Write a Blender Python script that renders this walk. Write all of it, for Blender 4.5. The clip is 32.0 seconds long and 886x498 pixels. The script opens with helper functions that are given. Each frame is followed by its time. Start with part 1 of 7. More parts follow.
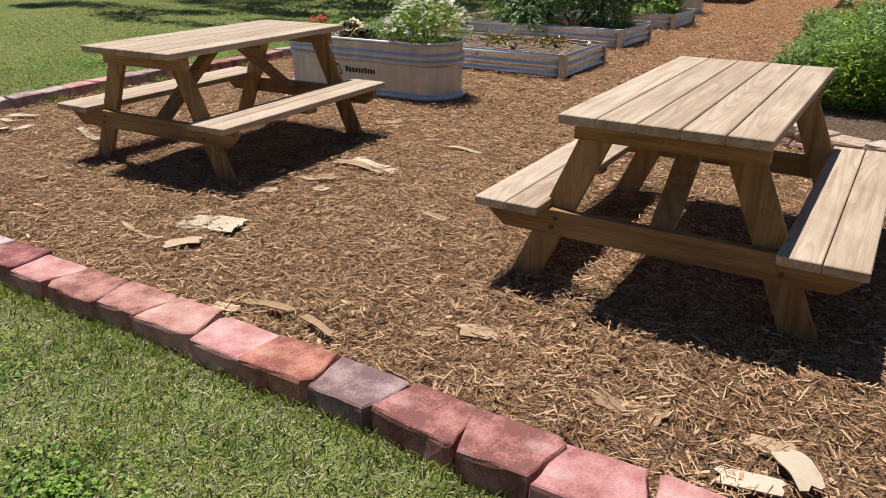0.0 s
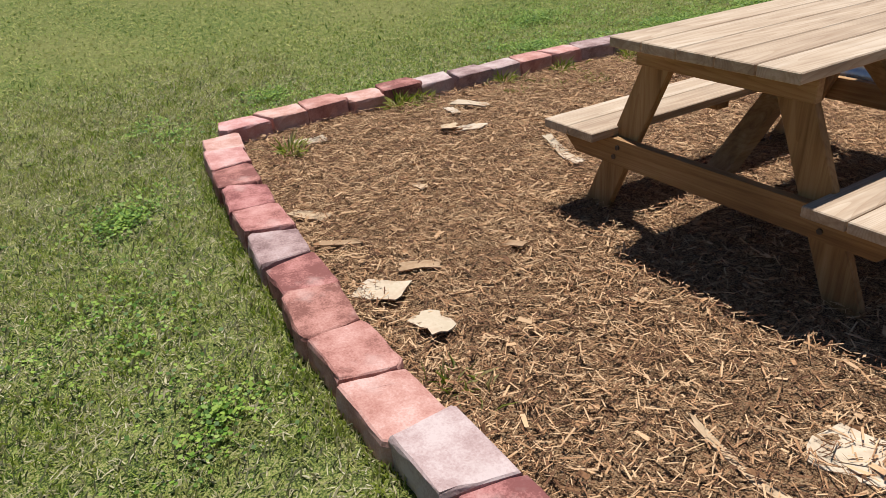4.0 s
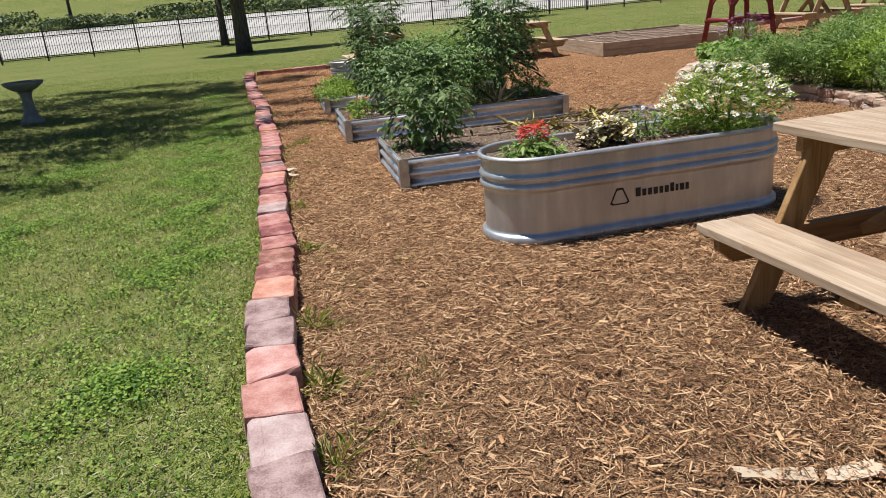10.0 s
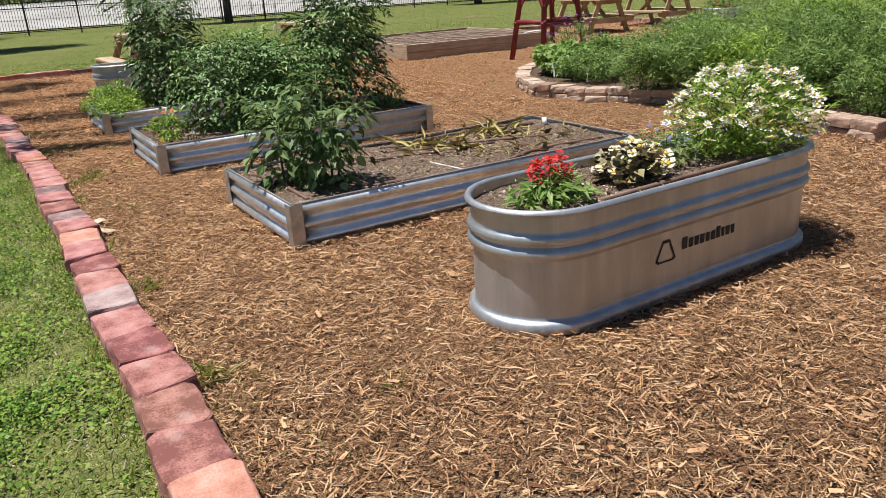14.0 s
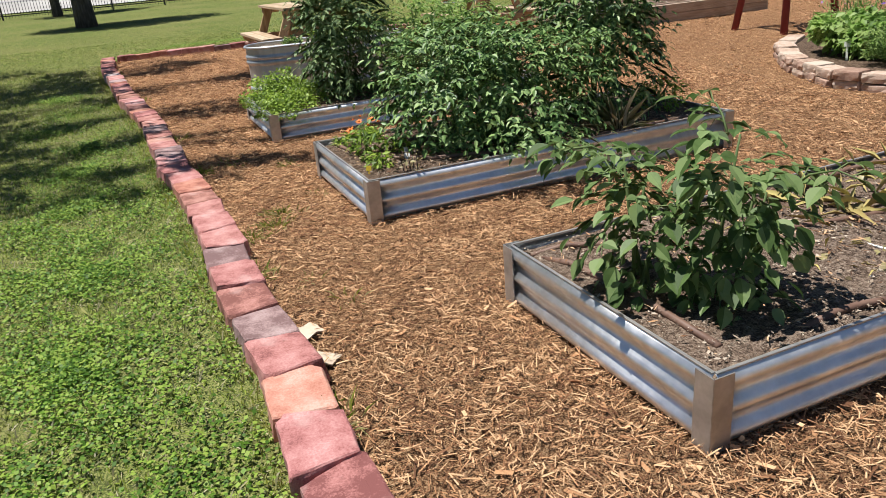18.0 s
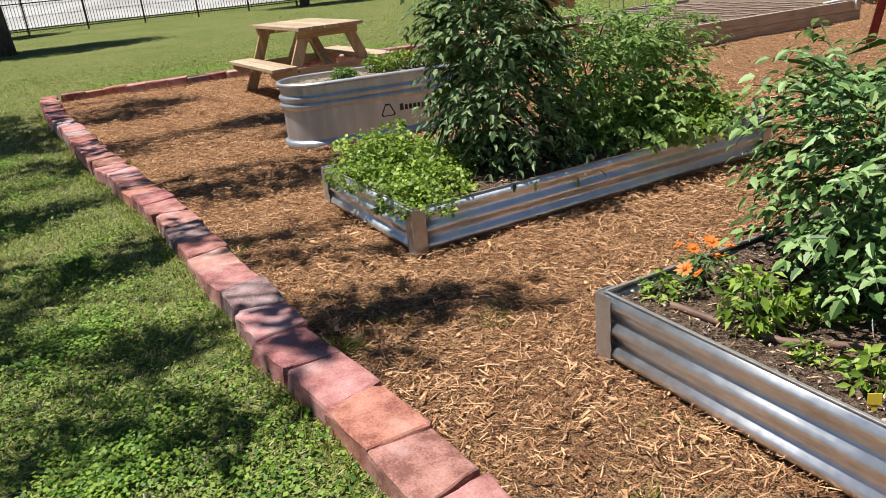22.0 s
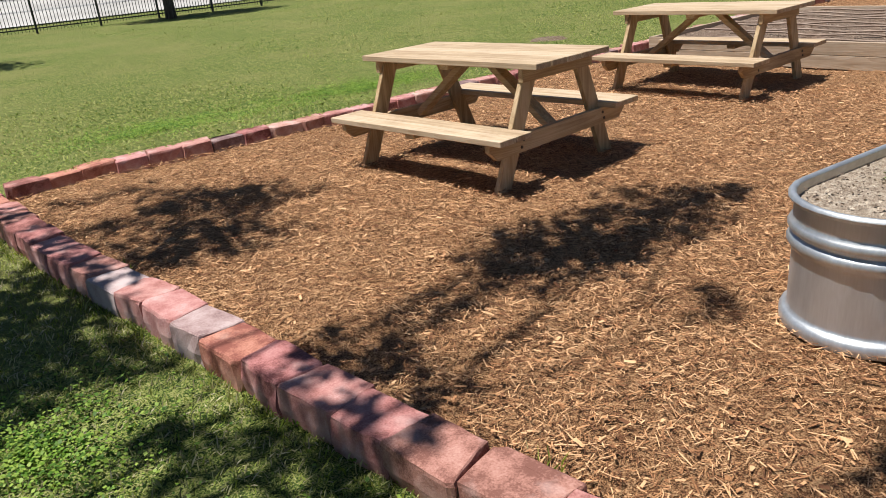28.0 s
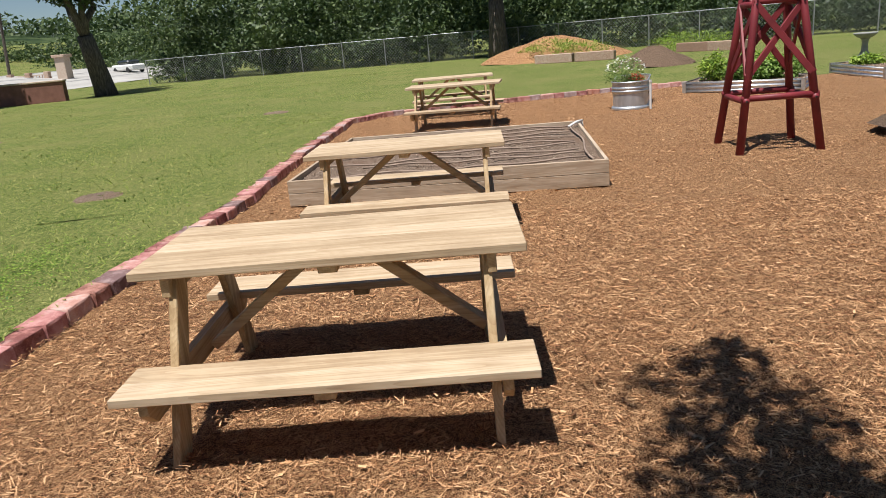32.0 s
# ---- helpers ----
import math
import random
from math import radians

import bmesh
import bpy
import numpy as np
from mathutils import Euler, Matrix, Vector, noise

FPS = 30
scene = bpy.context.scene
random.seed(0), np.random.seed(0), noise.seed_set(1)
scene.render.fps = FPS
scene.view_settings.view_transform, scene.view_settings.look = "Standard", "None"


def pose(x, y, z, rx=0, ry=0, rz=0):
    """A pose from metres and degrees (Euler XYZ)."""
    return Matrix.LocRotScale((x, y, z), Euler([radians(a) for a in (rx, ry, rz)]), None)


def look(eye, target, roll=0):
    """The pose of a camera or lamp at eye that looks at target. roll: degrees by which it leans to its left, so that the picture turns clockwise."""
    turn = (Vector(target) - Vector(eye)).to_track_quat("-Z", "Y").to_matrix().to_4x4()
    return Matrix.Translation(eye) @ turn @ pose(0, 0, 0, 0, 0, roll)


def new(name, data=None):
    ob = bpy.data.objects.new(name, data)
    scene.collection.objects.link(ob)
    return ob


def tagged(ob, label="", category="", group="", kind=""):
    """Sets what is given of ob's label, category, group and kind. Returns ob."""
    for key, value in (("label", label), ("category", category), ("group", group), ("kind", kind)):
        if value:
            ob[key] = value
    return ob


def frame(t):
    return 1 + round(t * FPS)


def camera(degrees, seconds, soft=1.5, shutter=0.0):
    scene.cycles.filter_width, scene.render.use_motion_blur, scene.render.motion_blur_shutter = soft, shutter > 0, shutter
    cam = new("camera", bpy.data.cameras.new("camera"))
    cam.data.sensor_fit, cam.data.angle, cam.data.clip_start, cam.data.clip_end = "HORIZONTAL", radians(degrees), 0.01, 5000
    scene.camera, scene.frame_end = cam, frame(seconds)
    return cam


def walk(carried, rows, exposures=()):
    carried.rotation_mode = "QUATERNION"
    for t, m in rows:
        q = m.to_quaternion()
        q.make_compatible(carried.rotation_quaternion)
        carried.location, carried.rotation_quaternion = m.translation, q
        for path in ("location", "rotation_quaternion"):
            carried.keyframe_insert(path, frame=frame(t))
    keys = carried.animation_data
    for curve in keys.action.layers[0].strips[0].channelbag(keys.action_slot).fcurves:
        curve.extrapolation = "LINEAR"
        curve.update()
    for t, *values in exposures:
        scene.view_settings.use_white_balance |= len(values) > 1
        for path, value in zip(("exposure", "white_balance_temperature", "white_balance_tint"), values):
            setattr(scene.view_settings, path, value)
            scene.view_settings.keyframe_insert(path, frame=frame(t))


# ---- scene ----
PATH = [
    (0, (5.827, 0.586, 1.474), (4.668, 2.013, 0.687), -0.2),
    (0.5, (5.727, 0.663, 1.496), (4.428, 1.953, 0.692), 0.8),
    (1, (5.426, 0.749, 1.491), (4.024, 1.917, 0.674), 1.4),
    (1.5, (5.174, 0.867, 1.473), (3.702, 1.926, 0.629), 1.1),
    (2, (4.89, 1.015, 1.491), (3.37, 1.98, 0.62), 0.3),
    (2.5, (4.532, 1.067, 1.437), (2.965, 1.932, 0.545), -1.0),
    (3, (4.148, 1.175, 1.419), (2.54, 1.926, 0.498), -3.1),
    (3.5, (3.755, 1.255, 1.424), (2.123, 1.941, 0.494), -3.9),
    (4, (3.312, 1.202, 1.422), (1.667, 1.875, 0.505), -3.6),
    (4.5, (2.943, 1.216, 1.405), (1.295, 1.926, 0.522), -3.4),
    (6.5, (1.073, 0.938, 1.439), (-0.265, 2.131, 0.552), 0.2),
    (7, (0.673, 0.987, 1.435), (-0.461, 2.381, 0.558), -0.8),
    (7.5, (0.29, 1.146, 1.398), (-0.626, 2.709, 0.55), -3.0),
    (8, (-0.111, 1.207, 1.412), (-0.758, 2.909, 0.585), -3.2),
    (8.5, (-0.473, 1.217, 1.431), (-0.878, 3.015, 0.654), -3.9),
    (9, (-0.744, 1.35, 1.418), (-0.941, 3.204, 0.693), -4.6),
    (9.5, (-0.986, 1.466, 1.448), (-0.986, 3.348, 0.772), -5.1),
    (10, (-1.193, 1.51, 1.462), (-1.026, 3.397, 0.821), -5.1),
    (10.5, (-1.376, 1.635, 1.428), (-1.054, 3.511, 0.815), -5.1),
    (11, (-1.518, 1.917, 1.436), (-1.067, 3.77, 0.836), -4.8),
    (11.5, (-1.697, 2.13, 1.43), (-1.152, 3.959, 0.831), -4.8),
    (12, (-1.855, 2.348, 1.428), (-1.239, 4.15, 0.818), -4.6),
    (12.5, (-1.853, 2.637, 1.423), (-1.164, 4.407, 0.794), -4.5),
    (13, (-1.85, 2.859, 1.408), (-1.097, 4.592, 0.754), -4.1),
    (13.5, (-1.868, 3.141, 1.402), (-1.074, 4.85, 0.731), -3.6),
    (14, (-1.877, 3.394, 1.392), (-1.087, 5.102, 0.715), -3.3),
    (14.5, (-1.846, 3.661, 1.408), (-1.094, 5.386, 0.731), -3.2),
    (16.5, (-1.963, 4.811, 1.431), (-1.397, 6.591, 0.717), -4.2),
    (17, (-2.032, 5.117, 1.424), (-1.493, 6.899, 0.692), -4.4),
    (17.5, (-2.111, 5.471, 1.426), (-1.596, 7.255, 0.683), -4.7),
    (18, (-2.14, 5.887, 1.427), (-1.635, 7.672, 0.68), -4.9),
    (18.5, (-2.255, 6.292, 1.428), (-1.757, 8.08, 0.683), -5.2),
    (19, (-2.367, 6.66, 1.439), (-1.867, 8.45, 0.701), -5.8),
    (19.5, (-2.445, 7.078, 1.422), (-1.934, 8.872, 0.699), -6.1),
    (20, (-2.548, 7.483, 1.404), (-2.021, 9.276, 0.691), -6.2),
    (20.5, (-2.604, 7.911, 1.394), (-2.047, 9.693, 0.677), -5.7),
    (21, (-2.634, 8.346, 1.394), (-2.04, 10.11, 0.662), -5.5),
    (21.5, (-2.755, 8.725, 1.377), (-2.117, 10.472, 0.642), -5.4),
    (22, (-2.885, 9.096, 1.357), (-2.197, 10.831, 0.636), -5.5),
    (22.5, (-2.955, 9.499, 1.373), (-2.245, 11.236, 0.681), -6.3),
    (23, (-3.082, 9.863, 1.421), (-2.356, 11.604, 0.757), -7.0),
    (23.5, (-3.168, 10.178, 1.426), (-2.433, 11.92, 0.775), -7.6),
    (24, (-3.254, 10.547, 1.441), (-2.501, 12.284, 0.795), -7.1),
    (24.5, (-3.36, 10.99, 1.465), (-2.586, 12.712, 0.802), -6.6),
    (26.5, (-3.895, 12.726, 1.477), (-2.923, 14.305, 0.727), -5.5),
    (27, (-4.02, 13.168, 1.515), (-3.01, 14.723, 0.765), -5.5),
    (27.5, (-4.121, 13.64, 1.488), (-3.079, 15.177, 0.746), -5.3),
    (28, (-4.237, 14.267, 1.499), (-3.166, 15.786, 0.76), -5.3),
    (28.5, (-4.344, 14.777, 1.474), (-3.216, 16.254, 0.734), -5.5),
    (29, (-4.346, 15.25, 1.466), (-3.127, 16.654, 0.728), -5.5),
    (29.5, (-4.351, 15.696, 1.5), (-2.999, 16.983, 0.78), -5.4),
    (30, (-4.364, 16.143, 1.515), (-2.859, 17.268, 0.832), -5.1),
    (30.5, (-4.295, 16.587, 1.563), (-2.672, 17.559, 0.915), -5.4),
    (31, (-4.264, 16.966, 1.597), (-2.53, 17.748, 0.978), -5.3),
    (32, (-4.01, 17.568, 1.682), (-2.114, 17.888, 1.13), -5.1),
]
cam = camera(61.8, 32.0, soft=0.5)
walk(cam, [(t, look(e, g, r)) for t, e, g, r in PATH], [(0, 0.3), (9, 0.3), (14, 0.36), (20, 0.46), (25, 0.46), (29, 0.4), (32, 0.38)])

# ---- world, sun ----
world = bpy.data.worlds.new("world")
scene.world = world
world.use_nodes = True
SUN_WAY = Vector((-0.30, 0.13, 1.0)).normalized()
sky = world.node_tree.nodes.new("ShaderNodeTexSky")
sky.sky_type, sky.sun_disc = "NISHITA", False
sky.sun_elevation = math.asin(SUN_WAY.z)
sky.dust_density, sky.ozone_density, sky.altitude = 0.0, 3.0, 1200.0
sky.sun_rotation = math.atan2(SUN_WAY.x, SUN_WAY.y)
back = world.node_tree.nodes["Background"]
back.inputs["Strength"].default_value = 0.05
world.node_tree.links.new(sky.outputs[0], back.inputs["Color"])
sun_data = bpy.data.lights.new("sun", "SUN")
sun_data.energy, sun_data.angle, sun_data.color = 5.0, radians(0.53), (1.0, 0.97, 0.93)
sun = new("sun", sun_data)
sun.matrix_world = look(SUN_WAY * 60, (0, 0, 0))


# ---- materials ----
def shade(name, colours, scale=8.0, rough=0.8, bump=0.3, metal=0.0, stretch=(1, 1, 1), vary="", amount=0.25,
          fine=60.0, coords="Object", stains=0.0, stain_colour=(0.1, 0.08, 0.06), stain_scale=2.0, detail=6.0,
          rough_vary=0.1, translucent=0.0, bump_distance=0.004, hue=0.0, grain=0.35, harsh=0.5, stain_edge=(0.5, 0.68), contrast=1.0, gloss=0.5):
    """A procedural surface: a ramp of colours over a noise, finer grain over it, bump, and a shift for each piece."""
    m = bpy.data.materials.new(name)
    m.use_nodes = True
    n, l = m.node_tree.nodes, m.node_tree.links
    bsdf = n["Principled BSDF"]
    tc = n.new("ShaderNodeTexCoord")
    mp = n.new("ShaderNodeMapping")
    mp.inputs["Scale"].default_value = stretch
    l.new(tc.outputs[coords], mp.inputs["Vector"])
    big = n.new("ShaderNodeTexNoise")
    big.inputs["Scale"].default_value, big.inputs["Detail"].default_value = scale, detail
    big.inputs["Roughness"].default_value = harsh
    small = n.new("ShaderNodeTexNoise")
    small.inputs["Scale"].default_value, small.inputs["Detail"].default_value = fine, 4.0
    l.new(mp.outputs[0], big.inputs["Vector"])
    l.new(mp.outputs[0], small.inputs["Vector"])
    ramp = n.new("ShaderNodeValToRGB")
    span = 0.22 / contrast
    ramp.color_ramp.elements[0].position, ramp.color_ramp.elements[1].position = 0.5 - span, 0.5 + span
    ramp.color_ramp.elements[0].color = (*colours[0], 1)
    ramp.color_ramp.elements[1].color = (*colours[-1], 1)
    for i, c in enumerate(colours[1:-1]):
        e = ramp.color_ramp.elements.new(0.5 - span + 2 * span * (i + 1) / (len(colours) - 1))
        e.color = (*c, 1)
    blend = n.new("ShaderNodeMath")
    blend.operation = "MULTIPLY_ADD"
    blend.inputs[1].default_value = grain
    l.new(small.outputs["Fac"], blend.inputs[0])
    take = n.new("ShaderNodeMath")
    take.operation = "MULTIPLY_ADD"
    take.inputs[1].default_value, take.inputs[2].default_value = 1.0, -0.5 * grain
    l.new(big.outputs["Fac"], take.inputs[0])
    l.new(take.outputs[0], blend.inputs[2])
    fac = blend.outputs[0]
    colour_in = None
    if vary:
        if vary == "object":
            info = n.new("ShaderNodeObjectInfo").outputs["Random"]
        else:
            info = n.new("ShaderNodeNewGeometry").outputs["Random Per Island"]
        shift = n.new("ShaderNodeMath")
        shift.operation = "MULTIPLY_ADD"
        shift.inputs[1].default_value, shift.inputs[2].default_value = 2 * amount, -amount
        l.new(info, shift.inputs[0])
        add = n.new("ShaderNodeMath")
        l.new(fac, add.inputs[0])
        l.new(shift.outputs[0], add.inputs[1])
        fac = add.outputs[0]
        if hue:
            hs = n.new("ShaderNodeHueSaturation")
            hm = n.new("ShaderNodeMath")
            hm.operation = "MULTIPLY_ADD"
            hm.inputs[1].default_value, hm.inputs[2].default_value = 2 * hue, 0.5 - hue
            wide = n.new("ShaderNodeMath")
            wide.operation = "MULTIPLY"
            wide.inputs[1].default_value = 7.31
            frac = n.new("ShaderNodeMath")
            frac.operation = "FRACT"
            l.new(info, wide.inputs[0])
            l.new(wide.outputs[0], frac.inputs[0])
            l.new(frac.outputs[0], hm.inputs[0])
            l.new(hm.outputs[0], hs.inputs["Hue"])
            l.new(ramp.outputs[0], hs.inputs["Color"])
            colour_in = hs.outputs[0]
    l.new(fac, ramp.inputs["Fac"])
    colour = colour_in or ramp.outputs[0]
    if stains:
        spot = n.new("ShaderNodeTexNoise")
        spot.inputs["Scale"].default_value, spot.inputs["Detail"].default_value = stain_scale, 8.0
        l.new(tc.outputs[coords], spot.inputs["Vector"])
        cut = n.new("ShaderNodeMapRange")
        cut.inputs["From Min"].default_value, cut.inputs["From Max"].default_value = stain_edge
        cut.inputs["To Max"].default_value = stains
        l.new(spot.outputs["Fac"], cut.inputs["Value"])
        mix = n.new("ShaderNodeMix")
        mix.data_type = "RGBA"
        mix.inputs["B"].default_value = (*stain_colour, 1)
        l.new(cut.outputs[0], mix.inputs["Factor"])
        l.new(colour, mix.inputs["A"])
        colour = mix.outputs["Result"]
    l.new(colour, bsdf.inputs["Base Color"])
    r = n.new("ShaderNodeMapRange")
    r.inputs["To Min"].default_value, r.inputs["To Max"].default_value = rough - rough_vary, min(1.0, rough + rough_vary)
    l.new(small.outputs["Fac"], r.inputs["Value"])
    l.new(r.outputs[0], bsdf.inputs["Roughness"])
    bsdf.inputs["Metallic"].default_value = metal
    bsdf.inputs["Specular IOR Level"].default_value = gloss
    if bump:
        b = n.new("ShaderNodeBump")
        b.inputs["Strength"].default_value, b.inputs["Distance"].default_value = bump, bump_distance
        l.new(blend.outputs[0], b.inputs["Height"])
        l.new(b.outputs[0], bsdf.inputs["Normal"])
    if translucent:
        tr = n.new("ShaderNodeBsdfTranslucent")
        l.new(colour, tr.inputs["Color"])
        mx = n.new("ShaderNodeMixShader")
        mx.inputs["Fac"].default_value = translucent
        l.new(bsdf.outputs[0], mx.inputs[1])
        l.new(tr.outputs[0], mx.inputs[2])
        l.new(mx.outputs[0], n["Material Output"].inputs["Surface"])
    return m


LAWN = shade("lawn_soil", [(0.02, 0.038, 0.01), (0.086, 0.13, 0.025), (0.165, 0.205, 0.046), (0.28, 0.27, 0.105)], scale=15.0, fine=150, bump=0.5, bump_distance=0.03,
             rough=0.95, stains=0.6, stain_colour=(0.2, 0.195, 0.07), stain_scale=0.42, detail=12, grain=1.1, harsh=0.82, contrast=2.0, gloss=0.1, stain_edge=(0.42, 0.66))
GRASS = shade("grass_blade", [(0.13, 0.195, 0.016), (0.26, 0.33, 0.034), (0.36, 0.4, 0.075), (0.54, 0.5, 0.26)], scale=5.0, fine=20, bump=0, rough=0.6,
              vary="island", amount=0.26, translucent=0.35, grain=0.5, stains=0.6, stain_colour=(0.37, 0.36, 0.13), stain_scale=1.3, harsh=0.65)
TURF = shade("turf_flake", [(0.075, 0.13, 0.022), (0.18, 0.25, 0.04), (0.28, 0.33, 0.07), (0.4, 0.39, 0.14)], scale=5.0, fine=20, bump=0, rough=0.7,
             vary="island", amount=0.34, translucent=0.2, grain=0.5, stains=0.5, stain_colour=(0.27, 0.27, 0.085), stain_scale=0.8, gloss=0.2)
THATCH = shade("dry_grass", [(0.12, 0.13, 0.05), (0.25, 0.23, 0.11), (0.4, 0.35, 0.2), (0.52, 0.47, 0.31)], scale=5.0, fine=20, bump=0, rough=0.7,
               vary="island", amount=0.32, translucent=0.2)
CLOVER = shade("clover_leaf", [(0.06, 0.14, 0.012), (0.155, 0.285, 0.028), (0.29, 0.4, 0.065)], scale=5.0, fine=20, bump=0, rough=0.55, vary="island", amount=0.4, translucent=0.28, gloss=0.3)
MULCH = shade("mulch_bed", [(0.085, 0.043, 0.022), (0.275, 0.152, 0.077), (0.42, 0.25, 0.132), (0.53, 0.35, 0.2)], scale=40, fine=160, bump=0.9, bump_distance=0.03, rough=0.95,
              stains=0.2, stain_colour=(0.2, 0.097, 0.046), stain_scale=0.9, contrast=1.5, grain=1.0, harsh=0.75, gloss=0.15)
CHIP = shade("mulch_chip", [(0.12, 0.056, 0.028), (0.315, 0.164, 0.08), (0.45, 0.257, 0.131), (0.58, 0.38, 0.218)], scale=5, fine=120, bump=0.3, rough=0.8,
             vary="island", amount=0.38, gloss=0.25)


def tint_far(m, y0, y1, tint):
    """Multiplies the mulch colour by tint from y0 to y1: lighter and redder towards the far half."""
    n, l = m.node_tree.nodes, m.node_tree.links
    bsdf = n["Principled BSDF"]
    old = bsdf.inputs["Base Color"].links[0].from_socket
    tc, axes, span, mix = n.new("ShaderNodeTexCoord"), n.new("ShaderNodeSeparateXYZ"), n.new("ShaderNodeMapRange"), n.new("ShaderNodeMix")
    span.inputs["From Min"].default_value, span.inputs["From Max"].default_value = y0, y1
    mix.data_type, mix.blend_type = "RGBA", "MULTIPLY"
    mix.inputs["B"].default_value = (*tint, 1)
    l.new(tc.outputs["Object"], axes.inputs[0])
    l.new(axes.outputs["Y"], span.inputs["Value"])
    l.new(span.outputs[0], mix.inputs["Factor"])
    l.new(old, mix.inputs["A"])
    l.new(mix.outputs["Result"], bsdf.inputs["Base Color"])


tint_far(MULCH, 3.0, 14.0, (1.3, 1.18, 1.08))
tint_far(CHIP, 3.0, 13.0, (1.2, 1.1, 1.02))
BLOCK = shade("concrete_block", [(0.2, 0.08, 0.068), (0.39, 0.178, 0.152), (0.49, 0.262, 0.23), (0.57, 0.375, 0.34)], scale=7, fine=150, contrast=1.0, bump=1.0, rough=0.95, vary="object",
              amount=0.16, stains=0.5, stain_colour=(0.52, 0.37, 0.335), stain_scale=9, bump_distance=0.003, hue=0.012, grain=0.4, harsh=0.62, stain_edge=(0.5, 0.7), detail=9, gloss=0.2)
BLOCK_ORANGE = shade("concrete_block_orange", [(0.24, 0.085, 0.064), (0.43, 0.185, 0.132), (0.52, 0.262, 0.195), (0.59, 0.37, 0.3)], scale=7, fine=150, bump=1.0, rough=0.95, vary="object",
                     amount=0.16, stains=0.45, stain_colour=(0.52, 0.36, 0.3), stain_scale=9, bump_distance=0.003, grain=0.4, harsh=0.62, stain_edge=(0.5, 0.7), detail=9, gloss=0.2)
BLOCK_GREY = shade("concrete_block_grey", [(0.18, 0.11, 0.106), (0.33, 0.226, 0.215), (0.43, 0.318, 0.305), (0.52, 0.42, 0.405)], scale=7, fine=150, bump=1.0, rough=0.95,
                   vary="object", amount=0.2, stains=0.4, stain_colour=(0.45, 0.36, 0.34), stain_scale=9, bump_distance=0.003, grain=0.4, harsh=0.62, stain_edge=(0.5, 0.7), detail=9, gloss=0.2)
STONE_TAN = shade("wall_stone", [(0.3, 0.19, 0.14), (0.47, 0.34, 0.26), (0.56, 0.46, 0.37)], scale=14, fine=160, bump=0.8, rough=0.95, vary="object",
                  amount=0.26, stains=0.4, stain_colour=(0.44, 0.25, 0.19), stain_scale=6, harsh=0.7, grain=0.7, gloss=0.2)


def wood(name, c, axis):
    """Sawn pine: long streaks, dark growth lines that close into arches, and knots."""
    s = [13.0, 13.0, 13.0]
    s[axis] = 0.8
    m = shade(name, c, scale=2.2, fine=11, bump=0.35, rough=0.75, stretch=s, vary="object", amount=0.14, detail=9, bump_distance=0.003,
              stains=0.3, stain_colour=(c[0][0] * 0.65, c[0][1] * 0.62, c[0][2] * 0.6), stain_scale=3)
    n, l = m.node_tree.nodes, m.node_tree.links
    bsdf = n["Principled BSDF"]
    old = bsdf.inputs["Base Color"].links[0].from_socket
    tc, mp, seed = n.new("ShaderNodeTexCoord"), n.new("ShaderNodeMapping"), n.new("ShaderNodeObjectInfo")
    g = [9.0, 9.0, 9.0]
    g[axis] = 0.55
    mp.inputs["Scale"].default_value = g
    l.new(tc.outputs["Object"], mp.inputs["Vector"])
    field = n.new("ShaderNodeTexNoise")
    field.noise_dimensions = "4D"
    field.inputs["Scale"].default_value, field.inputs["Detail"].default_value = 0.55, 1.2
    far = n.new("ShaderNodeMath")
    far.operation = "MULTIPLY"
    far.inputs[1].default_value = 50.0
    l.new(seed.outputs["Random"], far.inputs[0])
    l.new(far.outputs[0], field.inputs["W"])
    l.new(mp.outputs[0], field.inputs["Vector"])
    times = n.new("ShaderNodeMath")
    times.operation = "MULTIPLY"
    times.inputs[1].default_value = 34.0
    l.new(field.outputs["Fac"], times.inputs[0])
    fold = n.new("ShaderNodeMath")
    fold.operation = "FRACT"
    l.new(times.outputs[0], fold.inputs[0])
    cut = n.new("ShaderNodeMapRange")
    cut.inputs["From Min"].default_value, cut.inputs["From Max"].default_value = 0.45, 1.0
    cut.inputs["To Max"].default_value = 0.4
    l.new(fold.outputs[0], cut.inputs["Value"])
    mix = n.new("ShaderNodeMix")
    mix.data_type, mix.blend_type = "RGBA", "MULTIPLY"
    mix.inputs["B"].default_value = (0.62, 0.5, 0.4, 1)
    l.new(cut.outputs[0], mix.inputs["Factor"])
    l.new(old, mix.inputs["A"])
    l.new(mix.outputs["Result"], bsdf.inputs["Base Color"])
    return m


OLD = [(0.21, 0.107, 0.036), (0.325, 0.183, 0.071), (0.415, 0.257, 0.117)]
OLD_TOP = [(0.35, 0.25, 0.17), (0.45, 0.34, 0.24), (0.53, 0.425, 0.32)]
FRESH = [(0.34, 0.225, 0.11), (0.48, 0.34, 0.185), (0.58, 0.44, 0.27)]
FRESH_TOP = [(0.39, 0.28, 0.17), (0.51, 0.385, 0.25), (0.59, 0.465, 0.325)]
BEDWOOD = [(0.33, 0.245, 0.165), (0.45, 0.345, 0.245), (0.54, 0.435, 0.33)]
WOODS = {k: [wood(f"{k}_wood_{a}", c, i) for i, a in enumerate("xyz")]
         for k, c in (("weathered", OLD), ("weathered_top", OLD_TOP), ("fresh", FRESH), ("fresh_top", FRESH_TOP), ("planter", BEDWOOD))}
